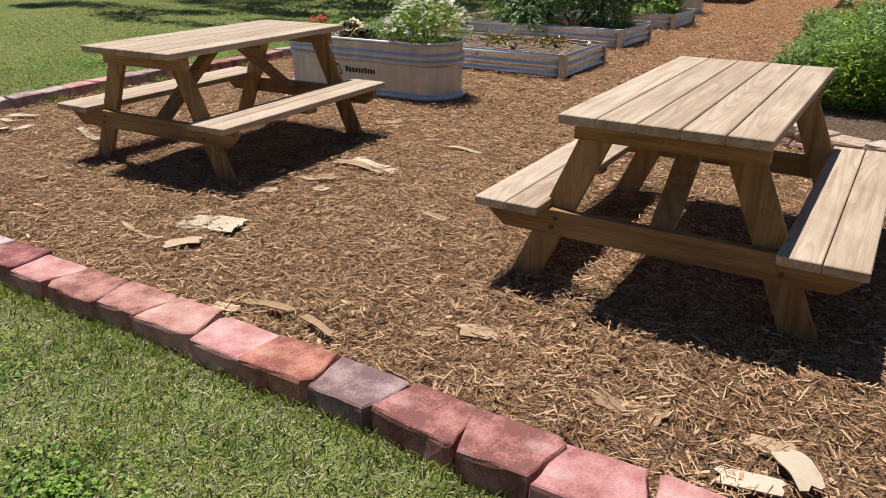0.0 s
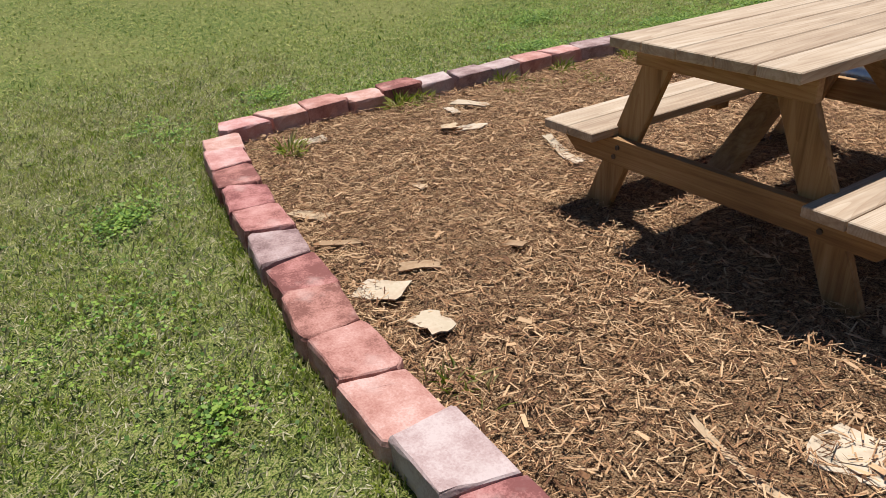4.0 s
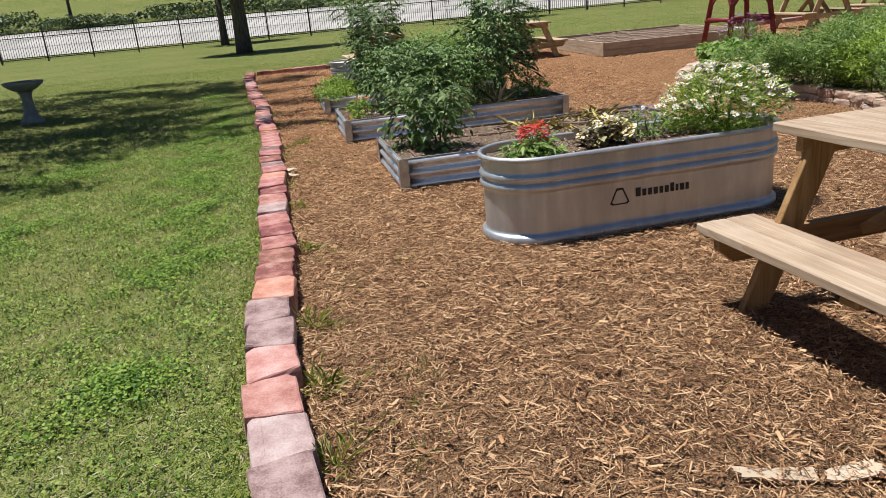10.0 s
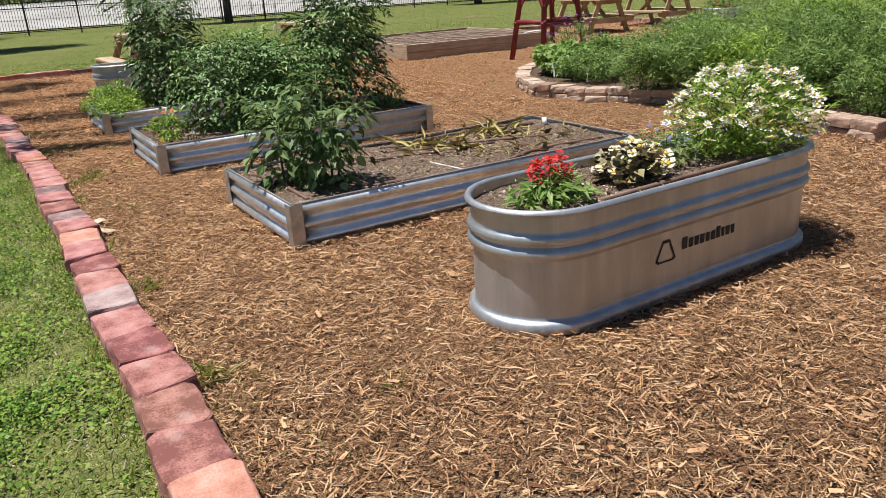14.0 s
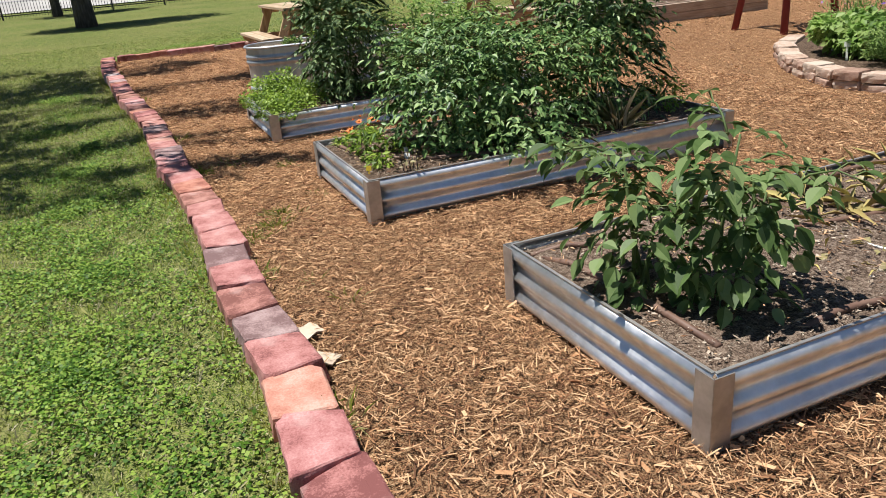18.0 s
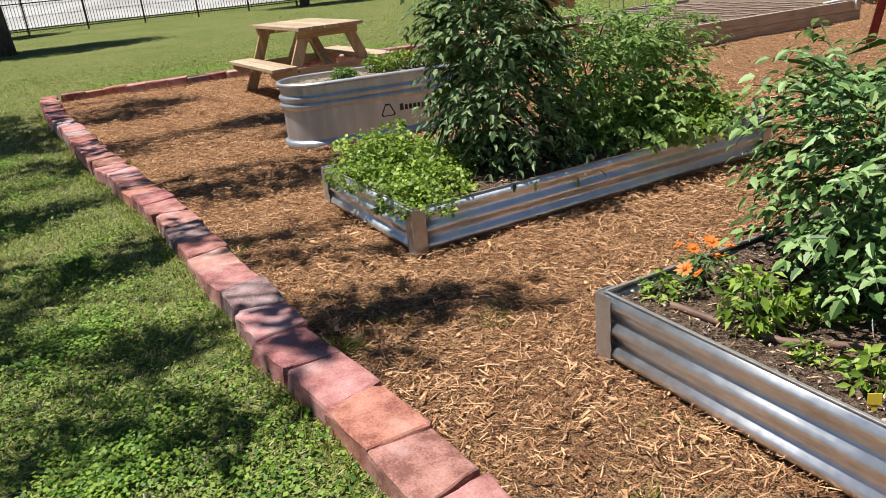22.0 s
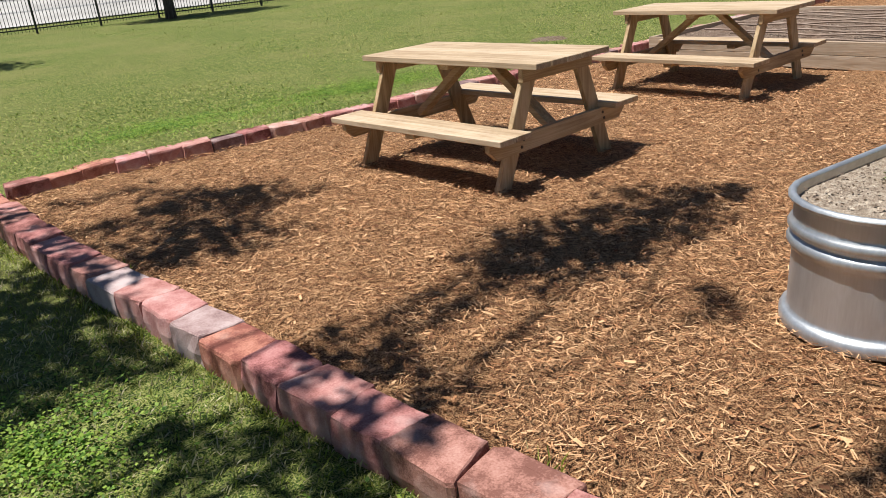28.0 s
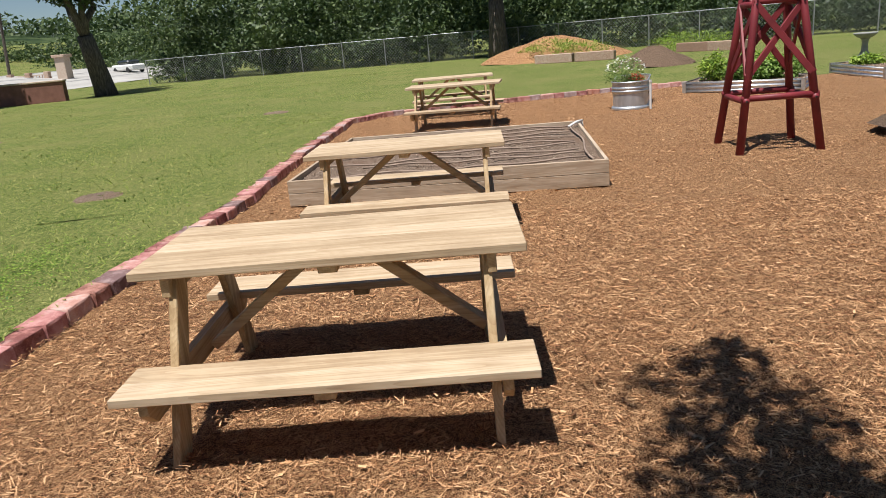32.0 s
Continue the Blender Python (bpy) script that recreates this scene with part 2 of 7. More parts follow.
STEEL = shade("galvanised_steel", [(0.72, 0.73, 0.74), (0.82, 0.83, 0.84), (0.9, 0.91, 0.92)], scale=14, fine=40, bump=0.04, metal=1.0, rough=0.46,
              rough_vary=0.1, stains=0.25, stain_colour=(0.5, 0.49, 0.47), stain_scale=4)
TANK_STEEL = shade("tank_steel", [(0.46, 0.485, 0.51), (0.55, 0.575, 0.6), (0.65, 0.68, 0.71)], scale=2.5, fine=30, bump=0.05, metal=0.76, rough=0.44, stretch=(4, 4, 0.5),
                   rough_vary=0.1, stains=0.3, stain_colour=(0.4, 0.4, 0.4), stain_scale=5)
STEEL_DULL = shade("weathered_steel", [(0.38, 0.365, 0.345), (0.48, 0.465, 0.44), (0.58, 0.565, 0.54)], scale=10, fine=60, bump=0.05, metal=0.7, rough=0.42,
                   stains=0.3, stain_colour=(0.5, 0.5, 0.5), stain_scale=5)
SOIL = shade("potting_soil", [(0.095, 0.064, 0.046), (0.235, 0.165, 0.12), (0.4, 0.305, 0.23)], scale=45, fine=170, bump=1.0, bump_distance=0.02, harsh=0.7, grain=0.9, contrast=1.6, rough=0.97,
             stains=0.5, stain_colour=(0.2, 0.12, 0.08), stain_scale=2.2, gloss=0.15)
SOIL_PALE = shade("dusty_soil", [(0.2, 0.15, 0.11), (0.37, 0.295, 0.225), (0.52, 0.44, 0.35)], scale=30, fine=150, bump=1.0, bump_distance=0.015, harsh=0.7, grain=0.8, contrast=1.3, rough=0.97, gloss=0.15)
CRUMB = shade("soil_crumb", [(0.09, 0.065, 0.045), (0.22, 0.165, 0.12), (0.36, 0.285, 0.21), (0.48, 0.4, 0.31)], scale=5, fine=90, bump=0, rough=0.95, vary="island", amount=0.35)
SOIL_DARK = shade("dark_soil", [(0.055, 0.035, 0.024), (0.15, 0.097, 0.065), (0.29, 0.205, 0.145)], scale=45, fine=170, bump=1.0, bump_distance=0.02, harsh=0.7, grain=0.9, contrast=1.6, rough=0.97, gloss=0.15)
LEAF = shade("tomato_leaf", [(0.13, 0.235, 0.042), (0.27, 0.42, 0.1), (0.43, 0.56, 0.19)], scale=4, fine=30, bump=0, rough=0.48, vary="island", amount=0.3, translucent=0.5, gloss=0.35)
TOMATO = shade("tomato_leaf_grey", [(0.055, 0.122, 0.03), (0.15, 0.28, 0.074), (0.33, 0.48, 0.17)], scale=4, fine=30, bump=0, rough=0.46, vary="island", amount=0.42, translucent=0.3, gloss=0.4)
TOMATO_DEEP = shade("tomato_leaf_deep", [(0.075, 0.14, 0.046), (0.175, 0.28, 0.1), (0.33, 0.44, 0.2)], scale=4, fine=30, bump=0, rough=0.5, vary="island", amount=0.34, translucent=0.4, gloss=0.35)
LEAF_DARK = shade("tomato_leaf_dark", [(0.048, 0.108, 0.028), (0.13, 0.24, 0.064), (0.29, 0.42, 0.145)], scale=4, fine=30, bump=0, rough=0.46, vary="island", amount=0.42, translucent=0.32, gloss=0.4)
PEPPER = shade("bell_pepper_leaf", [(0.075, 0.135, 0.035), (0.15, 0.24, 0.075), (0.26, 0.36, 0.14)], scale=4, fine=30, bump=0, rough=0.5, vary="island", amount=0.32, translucent=0.4, gloss=0.35)
LEAF_LIME = shade("lime_leaf", [(0.12, 0.205, 0.02), (0.25, 0.38, 0.045), (0.39, 0.52, 0.085)], scale=4, fine=30, bump=0, rough=0.5, vary="island", amount=0.36, translucent=0.36)
LEAF_HERB = shade("herb_leaf", [(0.085, 0.16, 0.032), (0.185, 0.295, 0.066), (0.32, 0.43, 0.13)], scale=4, fine=30, bump=0, rough=0.6, vary="island", amount=0.34, translucent=0.4)
LEAF_BRONZE = shade("bronze_leaf", [(0.06, 0.04, 0.015), (0.17, 0.13, 0.05), (0.28, 0.24, 0.1)], scale=4, fine=30, bump=0, rough=0.5, vary="island", amount=0.3)
STRAW = shade("dry_stalk", [(0.3, 0.23, 0.08), (0.47, 0.4, 0.14)], scale=4, fine=30, bump=0, rough=0.8, vary="island", amount=0.3)
STEM = shade("plant_stem", [(0.07, 0.12, 0.03), (0.13, 0.18, 0.06)], scale=9, fine=60, bump=0.2, rough=0.7)
OAK_LEAF = shade("oak_leaf", [(0.02, 0.045, 0.012), (0.045, 0.08, 0.022), (0.08, 0.12, 0.035)], scale=0.6, fine=10, bump=0, rough=0.55, vary="island", amount=0.25, translucent=0.2)
BARK = shade("bark", [(0.045, 0.035, 0.028), (0.1, 0.08, 0.065), (0.17, 0.145, 0.12)], scale=6, fine=30, bump=1.0, bump_distance=0.04, rough=0.95, stretch=(2.5, 2.5, 0.5))
RED_PAINT = shade("red_paint", [(0.17, 0.018, 0.025), (0.24, 0.028, 0.036)], scale=5, fine=60, bump=0.15, rough=0.55, stains=0.3, stain_colour=(0.1, 0.02, 0.02), stain_scale=6)
CARD = shade("cardboard", [(0.3, 0.19, 0.105), (0.42, 0.29, 0.175), (0.52, 0.39, 0.25)], scale=9, fine=80, bump=0.3, rough=0.95, vary="object", amount=0.3, stains=0.5,
             stain_colour=(0.22, 0.13, 0.07), stain_scale=14)
CARD_PALE = shade("pale_card", [(0.48, 0.39, 0.28), (0.62, 0.52, 0.4)], scale=9, fine=80, bump=0.4, rough=0.95, vary="object", amount=0.2, stains=0.5,
                  stain_colour=(0.36, 0.24, 0.15), stain_scale=16)
BOLT = shade("rusted_bolt", [(0.06, 0.05, 0.045), (0.13, 0.1, 0.08)], scale=20, fine=90, bump=0.2, rough=0.6, metal=0.6)
BLACK_IRON = shade("black_iron", [(0.012, 0.012, 0.013), (0.03, 0.03, 0.032)], scale=6, fine=60, bump=0, rough=0.5)
LOGO_INK = shade("black_ink", [(0.012, 0.012, 0.014), (0.03, 0.03, 0.032)], scale=20, fine=90, bump=0, rough=0.6)
HOSE = shade("drip_hose", [(0.13, 0.07, 0.048), (0.23, 0.14, 0.1)], scale=9, fine=60, bump=0.1, rough=0.6)
DUSTY_HOSE = shade("dusty_hose", [(0.2, 0.14, 0.105), (0.36, 0.27, 0.21)], scale=9, fine=60, bump=0.1, rough=0.8)
CONCRETE = shade("road_concrete", [(0.31, 0.295, 0.275), (0.4, 0.385, 0.36), (0.48, 0.465, 0.435)], scale=0.3, fine=8, bump=0.1, rough=0.9, stains=0.3, stain_colour=(0.3, 0.28, 0.26), stain_scale=0.4)
BATH_STONE = shade("cast_stone", [(0.2, 0.2, 0.2), (0.32, 0.32, 0.31)], scale=8, fine=80, bump=0.4, rough=0.9)
GALV_WIRE = shade("galvanised_wire", [(0.3, 0.31, 0.32), (0.42, 0.43, 0.44)], scale=8, fine=60, bump=0, rough=0.5, metal=0.6)
PLASTIC_WHITE = shade("white_plastic", [(0.7, 0.7, 0.68), (0.8, 0.8, 0.78)], scale=8, fine=60, bump=0, rough=0.4)
FLOWER_WHITE = shade("white_petal", [(0.72, 0.72, 0.66), (0.85, 0.85, 0.8)], scale=8, fine=60, bump=0, rough=0.6, translucent=0.2)
FLOWER_CREAM = shade("cream_petal", [(0.7, 0.6, 0.42), (0.85, 0.8, 0.66)], scale=8, fine=60, bump=0, rough=0.6, translucent=0.2)
FLOWER_RED = shade("red_petal", [(0.45, 0.008, 0.008), (0.7, 0.03, 0.015)], scale=8, fine=60, bump=0, rough=0.6, translucent=0.2)
FLOWER_YELLOW = shade("yellow_petal", [(0.6, 0.42, 0.02), (0.75, 0.55, 0.05)], scale=8, fine=60, bump=0, rough=0.6)
FLOWER_BLUE = shade("blue_petal", [(0.12, 0.14, 0.4), (0.25, 0.25, 0.55)], scale=8, fine=60, bump=0, rough=0.6)
FLOWER_ORANGE = shade("orange_petal", [(0.6, 0.13, 0.01), (0.75, 0.22, 0.02)], scale=8, fine=60, bump=0, rough=0.6)
FLOWER_PURPLE = shade("purple_petal", [(0.14, 0.06, 0.3), (0.25, 0.12, 0.45)], scale=8, fine=60, bump=0, rough=0.6)
WOODS_LEAF = shade("woods_leaf", [(0.024, 0.05, 0.016), (0.058, 0.098, 0.028), (0.11, 0.155, 0.05)], scale=0.35, fine=10, bump=0, rough=0.6, vary="island", amount=0.3, translucent=0.25)
RIDGE = shade("wooded_ridge", [(0.014, 0.028, 0.012), (0.034, 0.055, 0.022), (0.07, 0.095, 0.04)], scale=0.12, fine=0.7, bump=1.0, bump_distance=1.5, rough=0.95, detail=10, stains=0.3, stain_colour=(0.12, 0.12, 0.07), stain_scale=0.03, gloss=0.1)
CREAM_WALL = shade("cream_render", [(0.5, 0.45, 0.36), (0.58, 0.53, 0.43)], scale=2, fine=20, bump=0.1, rough=0.9)
DARK_GLASS = shade("dark_glass", [(0.02, 0.025, 0.03), (0.04, 0.045, 0.05)], scale=2, fine=20, bump=0, rough=0.15)
BRICK_RED = shade("far_brick", [(0.2, 0.09, 0.065), (0.28, 0.13, 0.1)], scale=3, fine=30, bump=0.3, rough=0.9)


# ---- building blocks ----
def part(name, bm, material, parent=None, label="", smooth=False):
    me = bpy.data.meshes.new(name)
    bm.normal_update()
    bm.to_mesh(me)
    bm.free()
    if smooth:
        me.polygons.foreach_set("use_smooth", [True] * len(me.polygons))
    me.materials.append(material)
    ob = new(name, me)
    ob.parent = parent
    if label:
        ob["label"] = label
    return ob


def sheet(name, verts, faces, material, parent=None, label="", smooth=False):
    """A mesh from numpy arrays: verts (n, 3) and faces (m, k), all of k corners."""
    verts, faces = np.asarray(verts, np.float32), np.asarray(faces, np.int32)
    me = bpy.data.meshes.new(name)
    k = faces.shape[1]
    me.vertices.add(len(verts))
    me.vertices.foreach_set("co", verts.ravel())
    me.loops.add(faces.size)
    me.loops.foreach_set("vertex_index", faces.ravel())
    me.polygons.add(len(faces))
    me.polygons.foreach_set("loop_start", np.arange(0, faces.size, k, dtype=np.int32))
    me.update(calc_edges=True)
    if smooth:
        me.polygons.foreach_set("use_smooth", np.ones(len(faces), bool))
    me.materials.append(material)
    ob = new(name, me)
    ob.parent = parent
    if label:
        ob["label"] = label
    return ob


def thing(name, m, label, category, group="", kind=""):
    ob = new(name)
    ob.empty_display_size = 0.2
    ob.matrix_world = m
    return tagged(ob, label, category, group, kind)


def box(bm, size, at=(0, 0, 0), turn=None, bevel=0.0):
    m = Matrix.Translation(at) @ (turn.to_4x4() if turn else Matrix()) @ Matrix.Diagonal((*size, 1))
    made = bmesh.ops.create_cube(bm, size=1.0, matrix=m)
    if bevel:
        edges = list({e for v in made["verts"] for e in v.link_edges})
        bmesh.ops.bevel(bm, geom=edges, offset=bevel, segments=1, affect="EDGES")
    return bm


def board(a, b, width, thick, side=(1, 0, 0), bevel=0.004):
    """A board from a to b; its width runs along side as nearly as it can."""
    a, b = Vector(a), Vector(b)
    way = (b - a).normalized()
    s = Vector(side)
    s = (s - way * s.dot(way)).normalized()
    turn = Matrix((s, way, s.cross(way))).transposed()
    return box(bmesh.new(), (width, (b - a).length, thick), (a + b) / 2, turn, bevel)


def rod(bm, points, radius, sides=8, taper=None):
    """A round bar along points."""
    rings = []
    points = [Vector(p) for p in points]
    for i, p in enumerate(points):
        way = (points[min(i + 1, len(points) - 1)] - points[max(i - 1, 0)]).normalized()
        u = way.orthogonal().normalized() if i == 0 else (rings_u - way * rings_u.dot(way)).normalized()
        rings_u = u
        v = way.cross(u)
        r = radius if taper is None else radius + (taper - radius) * i / max(1, len(points) - 1)
        rings.append([bm.verts.new(p + r * (math.cos(a) * u + math.sin(a) * v)) for a in (2 * math.pi * k / sides for k in range(sides))])
    for r0, r1 in zip(rings, rings[1:]):
        for k in range(sides):
            bm.faces.new((r0[k], r0[(k + 1) % sides], r1[(k + 1) % sides], r1[k]))
    bm.faces.new(rings[0][::-1])
    bm.faces.new(rings[-1])
    return bm


def inside(px, py, poly):
    """Which of the points lie in the polygon."""
    poly = np.asarray(poly, float)
    hit = np.zeros(len(px), bool)
    j = len(poly) - 1
    for i in range(len(poly)):
        xi, yi, xj, yj = *poly[i], *poly[j]
        cross = ((yi > py) != (yj > py)) & (px < (xj - xi) * (py - yi) / (yj - yi + 1e-12) + xi)
        hit ^= cross
        j = i
    return hit


def leaves(name, at, size, material, rng, parent=None, droop=0.35, wide=0.5, label="", out=None, flat=False):
    """Folded leaves at the given places: (n, 3) and one length each; four triangles, or two for far ones."""
    n = len(at)
    yaw = rng.uniform(0, 2 * np.pi, n)
    if out is not None:
        yaw = np.arctan2(out[:, 1], out[:, 0]) + rng.normal(0, 0.8, n)
    dip = rng.normal(-droop, 0.45, n)
    roll = rng.normal(0, 0.6, n)
    ahead = np.stack([np.cos(yaw) * np.cos(dip), np.sin(yaw) * np.cos(dip), np.sin(dip)], 1)
    side = np.stack([-np.sin(yaw), np.cos(yaw), np.zeros(n)], 1)
    up = np.cross(ahead, side)
    side, up = side * np.cos(roll)[:, None] + up * np.sin(roll)[:, None], up * np.cos(roll)[:, None] - side * np.sin(roll)[:, None]
    L = np.asarray(size)[:, None] * np.ones((n, 1))
    w = L * wide
    base, tip = at, at + ahead * L - up * L * 0.12
    mid = at + ahead * L * 0.45
    left, right = mid + side * w * 0.5 + up * L * 0.10, mid - side * w * 0.5 + up * L * 0.10
    if flat:
        return sheet(name, np.stack([base, right, tip, left], 1).reshape(-1, 3), np.arange(4 * n).reshape(-1, 4), material, parent, label)
    verts = np.stack([base, left, mid, right, tip], 1).reshape(-1, 3)
    k = np.arange(n)[:, None] * 5
    tris = np.concatenate([k + [0, 2, 1], k + [0, 3, 2], k + [1, 2, 4], k + [2, 3, 4]], 1).reshape(-1, 3)
    return sheet(name, verts, tris, material, parent, label)


def blob_points(rng, n, blobs, shell=0.55):
    """Random places in a union of ellipsoids (centre, radii), gathered towards their skins, and the way out of them."""
    vol = np.array([b[3] * b[4] * b[5] for b in blobs])
    pick = rng.choice(len(blobs), n, p=vol / vol.sum())
    b = np.array(blobs)[pick]
    d = rng.normal(size=(n, 3))
    d /= np.linalg.norm(d, axis=1)[:, None]
    r = (shell ** 3 + (1 - shell ** 3) * rng.uniform(size=n)) ** (1 / 3) * rng.normal(1, 0.07, n)
    return b[:, :3] + d * r[:, None] * b[:, 3:], d


# ---- ground ----
FRONT = [(6.8, 2.32), (5.05, 2.1), (4.1, 2.02), (3.3, 1.92), (2.7, 1.83), (1.85, 1.71), (1.2, 1.62), (0.45, 1.61), (-0.1, 1.6), (-0.7, 1.6), (-1.04, 1.61)]
LONG = [(-1.2, 1.6), (-1.29, 1.9), (-1.42, 2.5), (-1.51, 3.1), (-1.65, 4.0), (-1.74, 4.6), (-1.82, 5.9), (-1.91, 6.7), (-2.0, 7.5), (-2.08, 8.3), (-2.18, 9.0), (-2.26, 9.8), (-2.34, 10.6), (-2.53, 11.6), (-2.62, 12.3),
        (-2.73, 13.2), (-2.83, 13.9), (-2.95, 14.5), (-3.04, 15.05), (-3.18, 15.7), (-3.36, 16.9), (-3.52, 17.9), (-3.65, 18.7), (-3.74, 19.4), (-3.84, 20.3), (-3.88, 20.75)]
THIRD = [(-3.72, 20.85), (-3.0, 21.0), (-1.0, 20.98), (1.1, 21.06), (4.0, 21.21), (5.55, 21.42), (8.2, 21.74), (11.9, 22.1), (12.85, 21.6), (14.3, 18.9), (15.0, 16.0), (15.6, 12.0)]
GARDEN = FRONT[::-1][1:][::-1] + LONG + THIRD[1:] + [(15.8, 2.5)]
GROUND_Z = -0.05


def ground_height(x, y):
    """The lawn is level; behind the iron fence the land climbs, and far hills close the view."""
    d = (y - 50.5) - 0.064 * x
    z = GROUND_Z
    if d > 0:
        z += 0.095 * min(d, 18) + 0.13 * max(0.0, min(d - 18, 60))
    r = math.hypot(x, y)
    if r > 250:
        z += min(1.0, (r - 250) / 500) * (16 + 11 * math.sin(math.atan2(y, x) * 7) + 6 * math.sin(math.atan2(y, x) * 17))
    return z


def ground_sheet():
    bm = bmesh.new()
    sides = 120
    rings = [3, 6, 10, 15, 20, 26, 32, 36, 40, 44, 48, 52, 56, 60, 66, 72, 80, 95, 120, 160, 250, 350, 500, 800, 1500]
    loops = [[bm.verts.new((3 + r * math.cos(a), 12 + r * math.sin(a), ground_height(3 + r * math.cos(a), 12 + r * math.sin(a))))
              for a in (2 * math.pi * k / sides for k in range(sides))] for r in rings]
    mid = bm.verts.new((3, 12, GROUND_Z))
    for k in range(sides):
        bm.faces.new((mid, loops[0][k], loops[0][(k + 1) % sides]))
        for a, b in zip(loops, loops[1:]):
            bm.faces.new((a[k], b[k], b[(k + 1) % sides], a[(k + 1) % sides]))
    ob = part("ground", bm, LAWN, smooth=True)
    return tagged(ob, "mown green lawn with bare dry patches", "lawn", kind="structure")


def mulch_sheet():
    step = 0.1
    xs, ys = np.arange(-4.2, 16.0, step), np.arange(1.4, 22.4, step)
    X, Y = np.meshgrid(xs, ys)
    rng = np.random.RandomState(3)
    Z = 0.012 * np.sin(X * 3.1 + np.sin(Y * 2.3)) * np.cos(Y * 2.7) + rng.normal(0, 0.006, X.shape) - 0.006
    n = len(xs)
    cx, cy = (X[:-1, :-1] + step / 2).ravel(), (Y[:-1, :-1] + step / 2).ravel()
    ok = inside(cx, cy, GARDEN)
    i, j = np.meshgrid(np.arange(len(ys) - 1), np.arange(n - 1), indexing="ij")
    a = (i * n + j).ravel()
    faces = np.stack([a, a + 1, a + n + 1, a + n], 1)[ok]
    used, inv = np.unique(faces, return_inverse=True)
    verts = np.stack([X.ravel(), Y.ravel(), Z.ravel()], 1)[used]
    ob = sheet("mulch_bed", verts, inv.reshape(-1, 4), MULCH, smooth=True)
    return tagged(ob, "reddish brown shredded wood mulch over the garden", "mulch", kind="structure")


def edge_gap(px, py, line):
    """Distance to a polyline."""
    best = np.full(len(px), 1e9)
    for (ax, ay), (bx, by) in zip(line, line[1:]):
        dx, dy = bx - ax, by - ay
        t = np.clip(((px - ax) * dx + (py - ay) * dy) / (dx * dx + dy * dy), 0, 1)
        best = np.minimum(best, np.hypot(px - ax - t * dx, py - ay - t * dy))
    return best


def chips(name, n, area, keep, rng, length, width, lift, label):
    """Shredded wood: thin flat slivers lying across one another, a few of them broad."""
    px, py = rng.uniform(area[0], area[2], n), rng.uniform(area[1], area[3], n)
    ok = inside(px, py, GARDEN) & keep(px, py)
    px, py = px[ok], py[ok]
    n = len(px)
    kind = rng.choice(3, n, p=[0.62, 0.345, 0.035])
    L = rng.uniform(*length, n) * np.array([0.7, 1.0, 0.75])[kind]
    W = rng.uniform(*width, n) * np.array([0.8, 1.1, 3.0])[kind]
    yaw = rng.uniform(0, np.pi, n)
    pitch, roll = rng.normal(0, 0.16, n), rng.normal(0, 0.45, n)
    a = np.stack([np.cos(yaw) * np.cos(pitch), np.sin(yaw) * np.cos(pitch), np.sin(pitch)], 1)
    s = np.stack([-np.sin(yaw) * np.cos(roll), np.cos(yaw) * np.cos(roll), np.sin(roll)], 1)
    c = np.stack([px, py, rng.uniform(0.002, lift, n)], 1)
    h, w = L[:, None] * a * 0.5, W[:, None] * s * 0.5
    e = rng.uniform(0.3, 1.0, (2, n, 1))
    verts = np.stack([c - h - w * e[0], c - h * 0.9 + w, c + h + w * e[1], c + h * 0.92 - w], 1).reshape(-1, 3)
    ob = sheet(name, verts, np.arange(4 * n).reshape(-1, 4), CHIP)
    return tagged(ob, label, "mulch", kind="stuff")


def lift(px, py):
    """The lawn swells against the middle stretch of the block edging."""
    ramp = lambda v: v * v * (3 - 2 * v)  # noqa: E731
    along = ramp(np.clip((py - 3.0) / 2.0, 0, 1)) * (1 - ramp(np.clip((py - 13.5) / 3.5, 0, 1)))
    far = 0.15 * (py > 20.6) * np.exp(-(np.maximum(edge_gap(px, py, THIRD[:8]) - 0.1, 0) / 1.3) ** 2) * ramp(np.clip((px + 4.2) / 1.2, 0, 1))
    return 0.07 * along * np.exp(-(np.maximum(edge_gap(px, py, LONG) - 0.1, 0) / 0.5) ** 2) + far + 0.055 * (py < 2.35) * np.exp(-(np.maximum(edge_gap(px, py, FRONT) - 0.1, 0) / 0.55) ** 2)


def verge(line, offs):
    """Turf bank along the blocks."""
    rows = []
    for (ax, ay), (bx, by) in zip(line, line[1:]):
        way = Vector((bx - ax, by - ay)).normalized()
        cuts = max(2, int(math.hypot(bx - ax, by - ay) / 0.12))
        for k in range(cuts):
            q = k / cuts
            rows.append([(ax + (bx - ax) * q - way.y * o, ay + (by - ay) * q + way.x * o) for o in offs])
    flat = np.array(rows).reshape(-1, 2)
    z = GROUND_Z - 0.003 + lift(flat[:, 0], flat[:, 1]) * 1.0
    z += np.random.RandomState(5).normal(0, 0.004, len(z)) * (lift(flat[:, 0], flat[:, 1]) > 0.004)
    n, w = len(rows), len(offs)
    i, j = np.meshgrid(np.arange(n - 1), np.arange(w - 1), indexing="ij")
    a = (i * w + j).ravel()
    ob = sheet("lawn_verge", np.column_stack([flat, z]), np.stack([a, a + w, a + w + 1, a + 1], 1), LAWN, smooth=True)
    return tagged(ob, "low grassy swell of lawn against the blocks", "lawn", kind="structure")


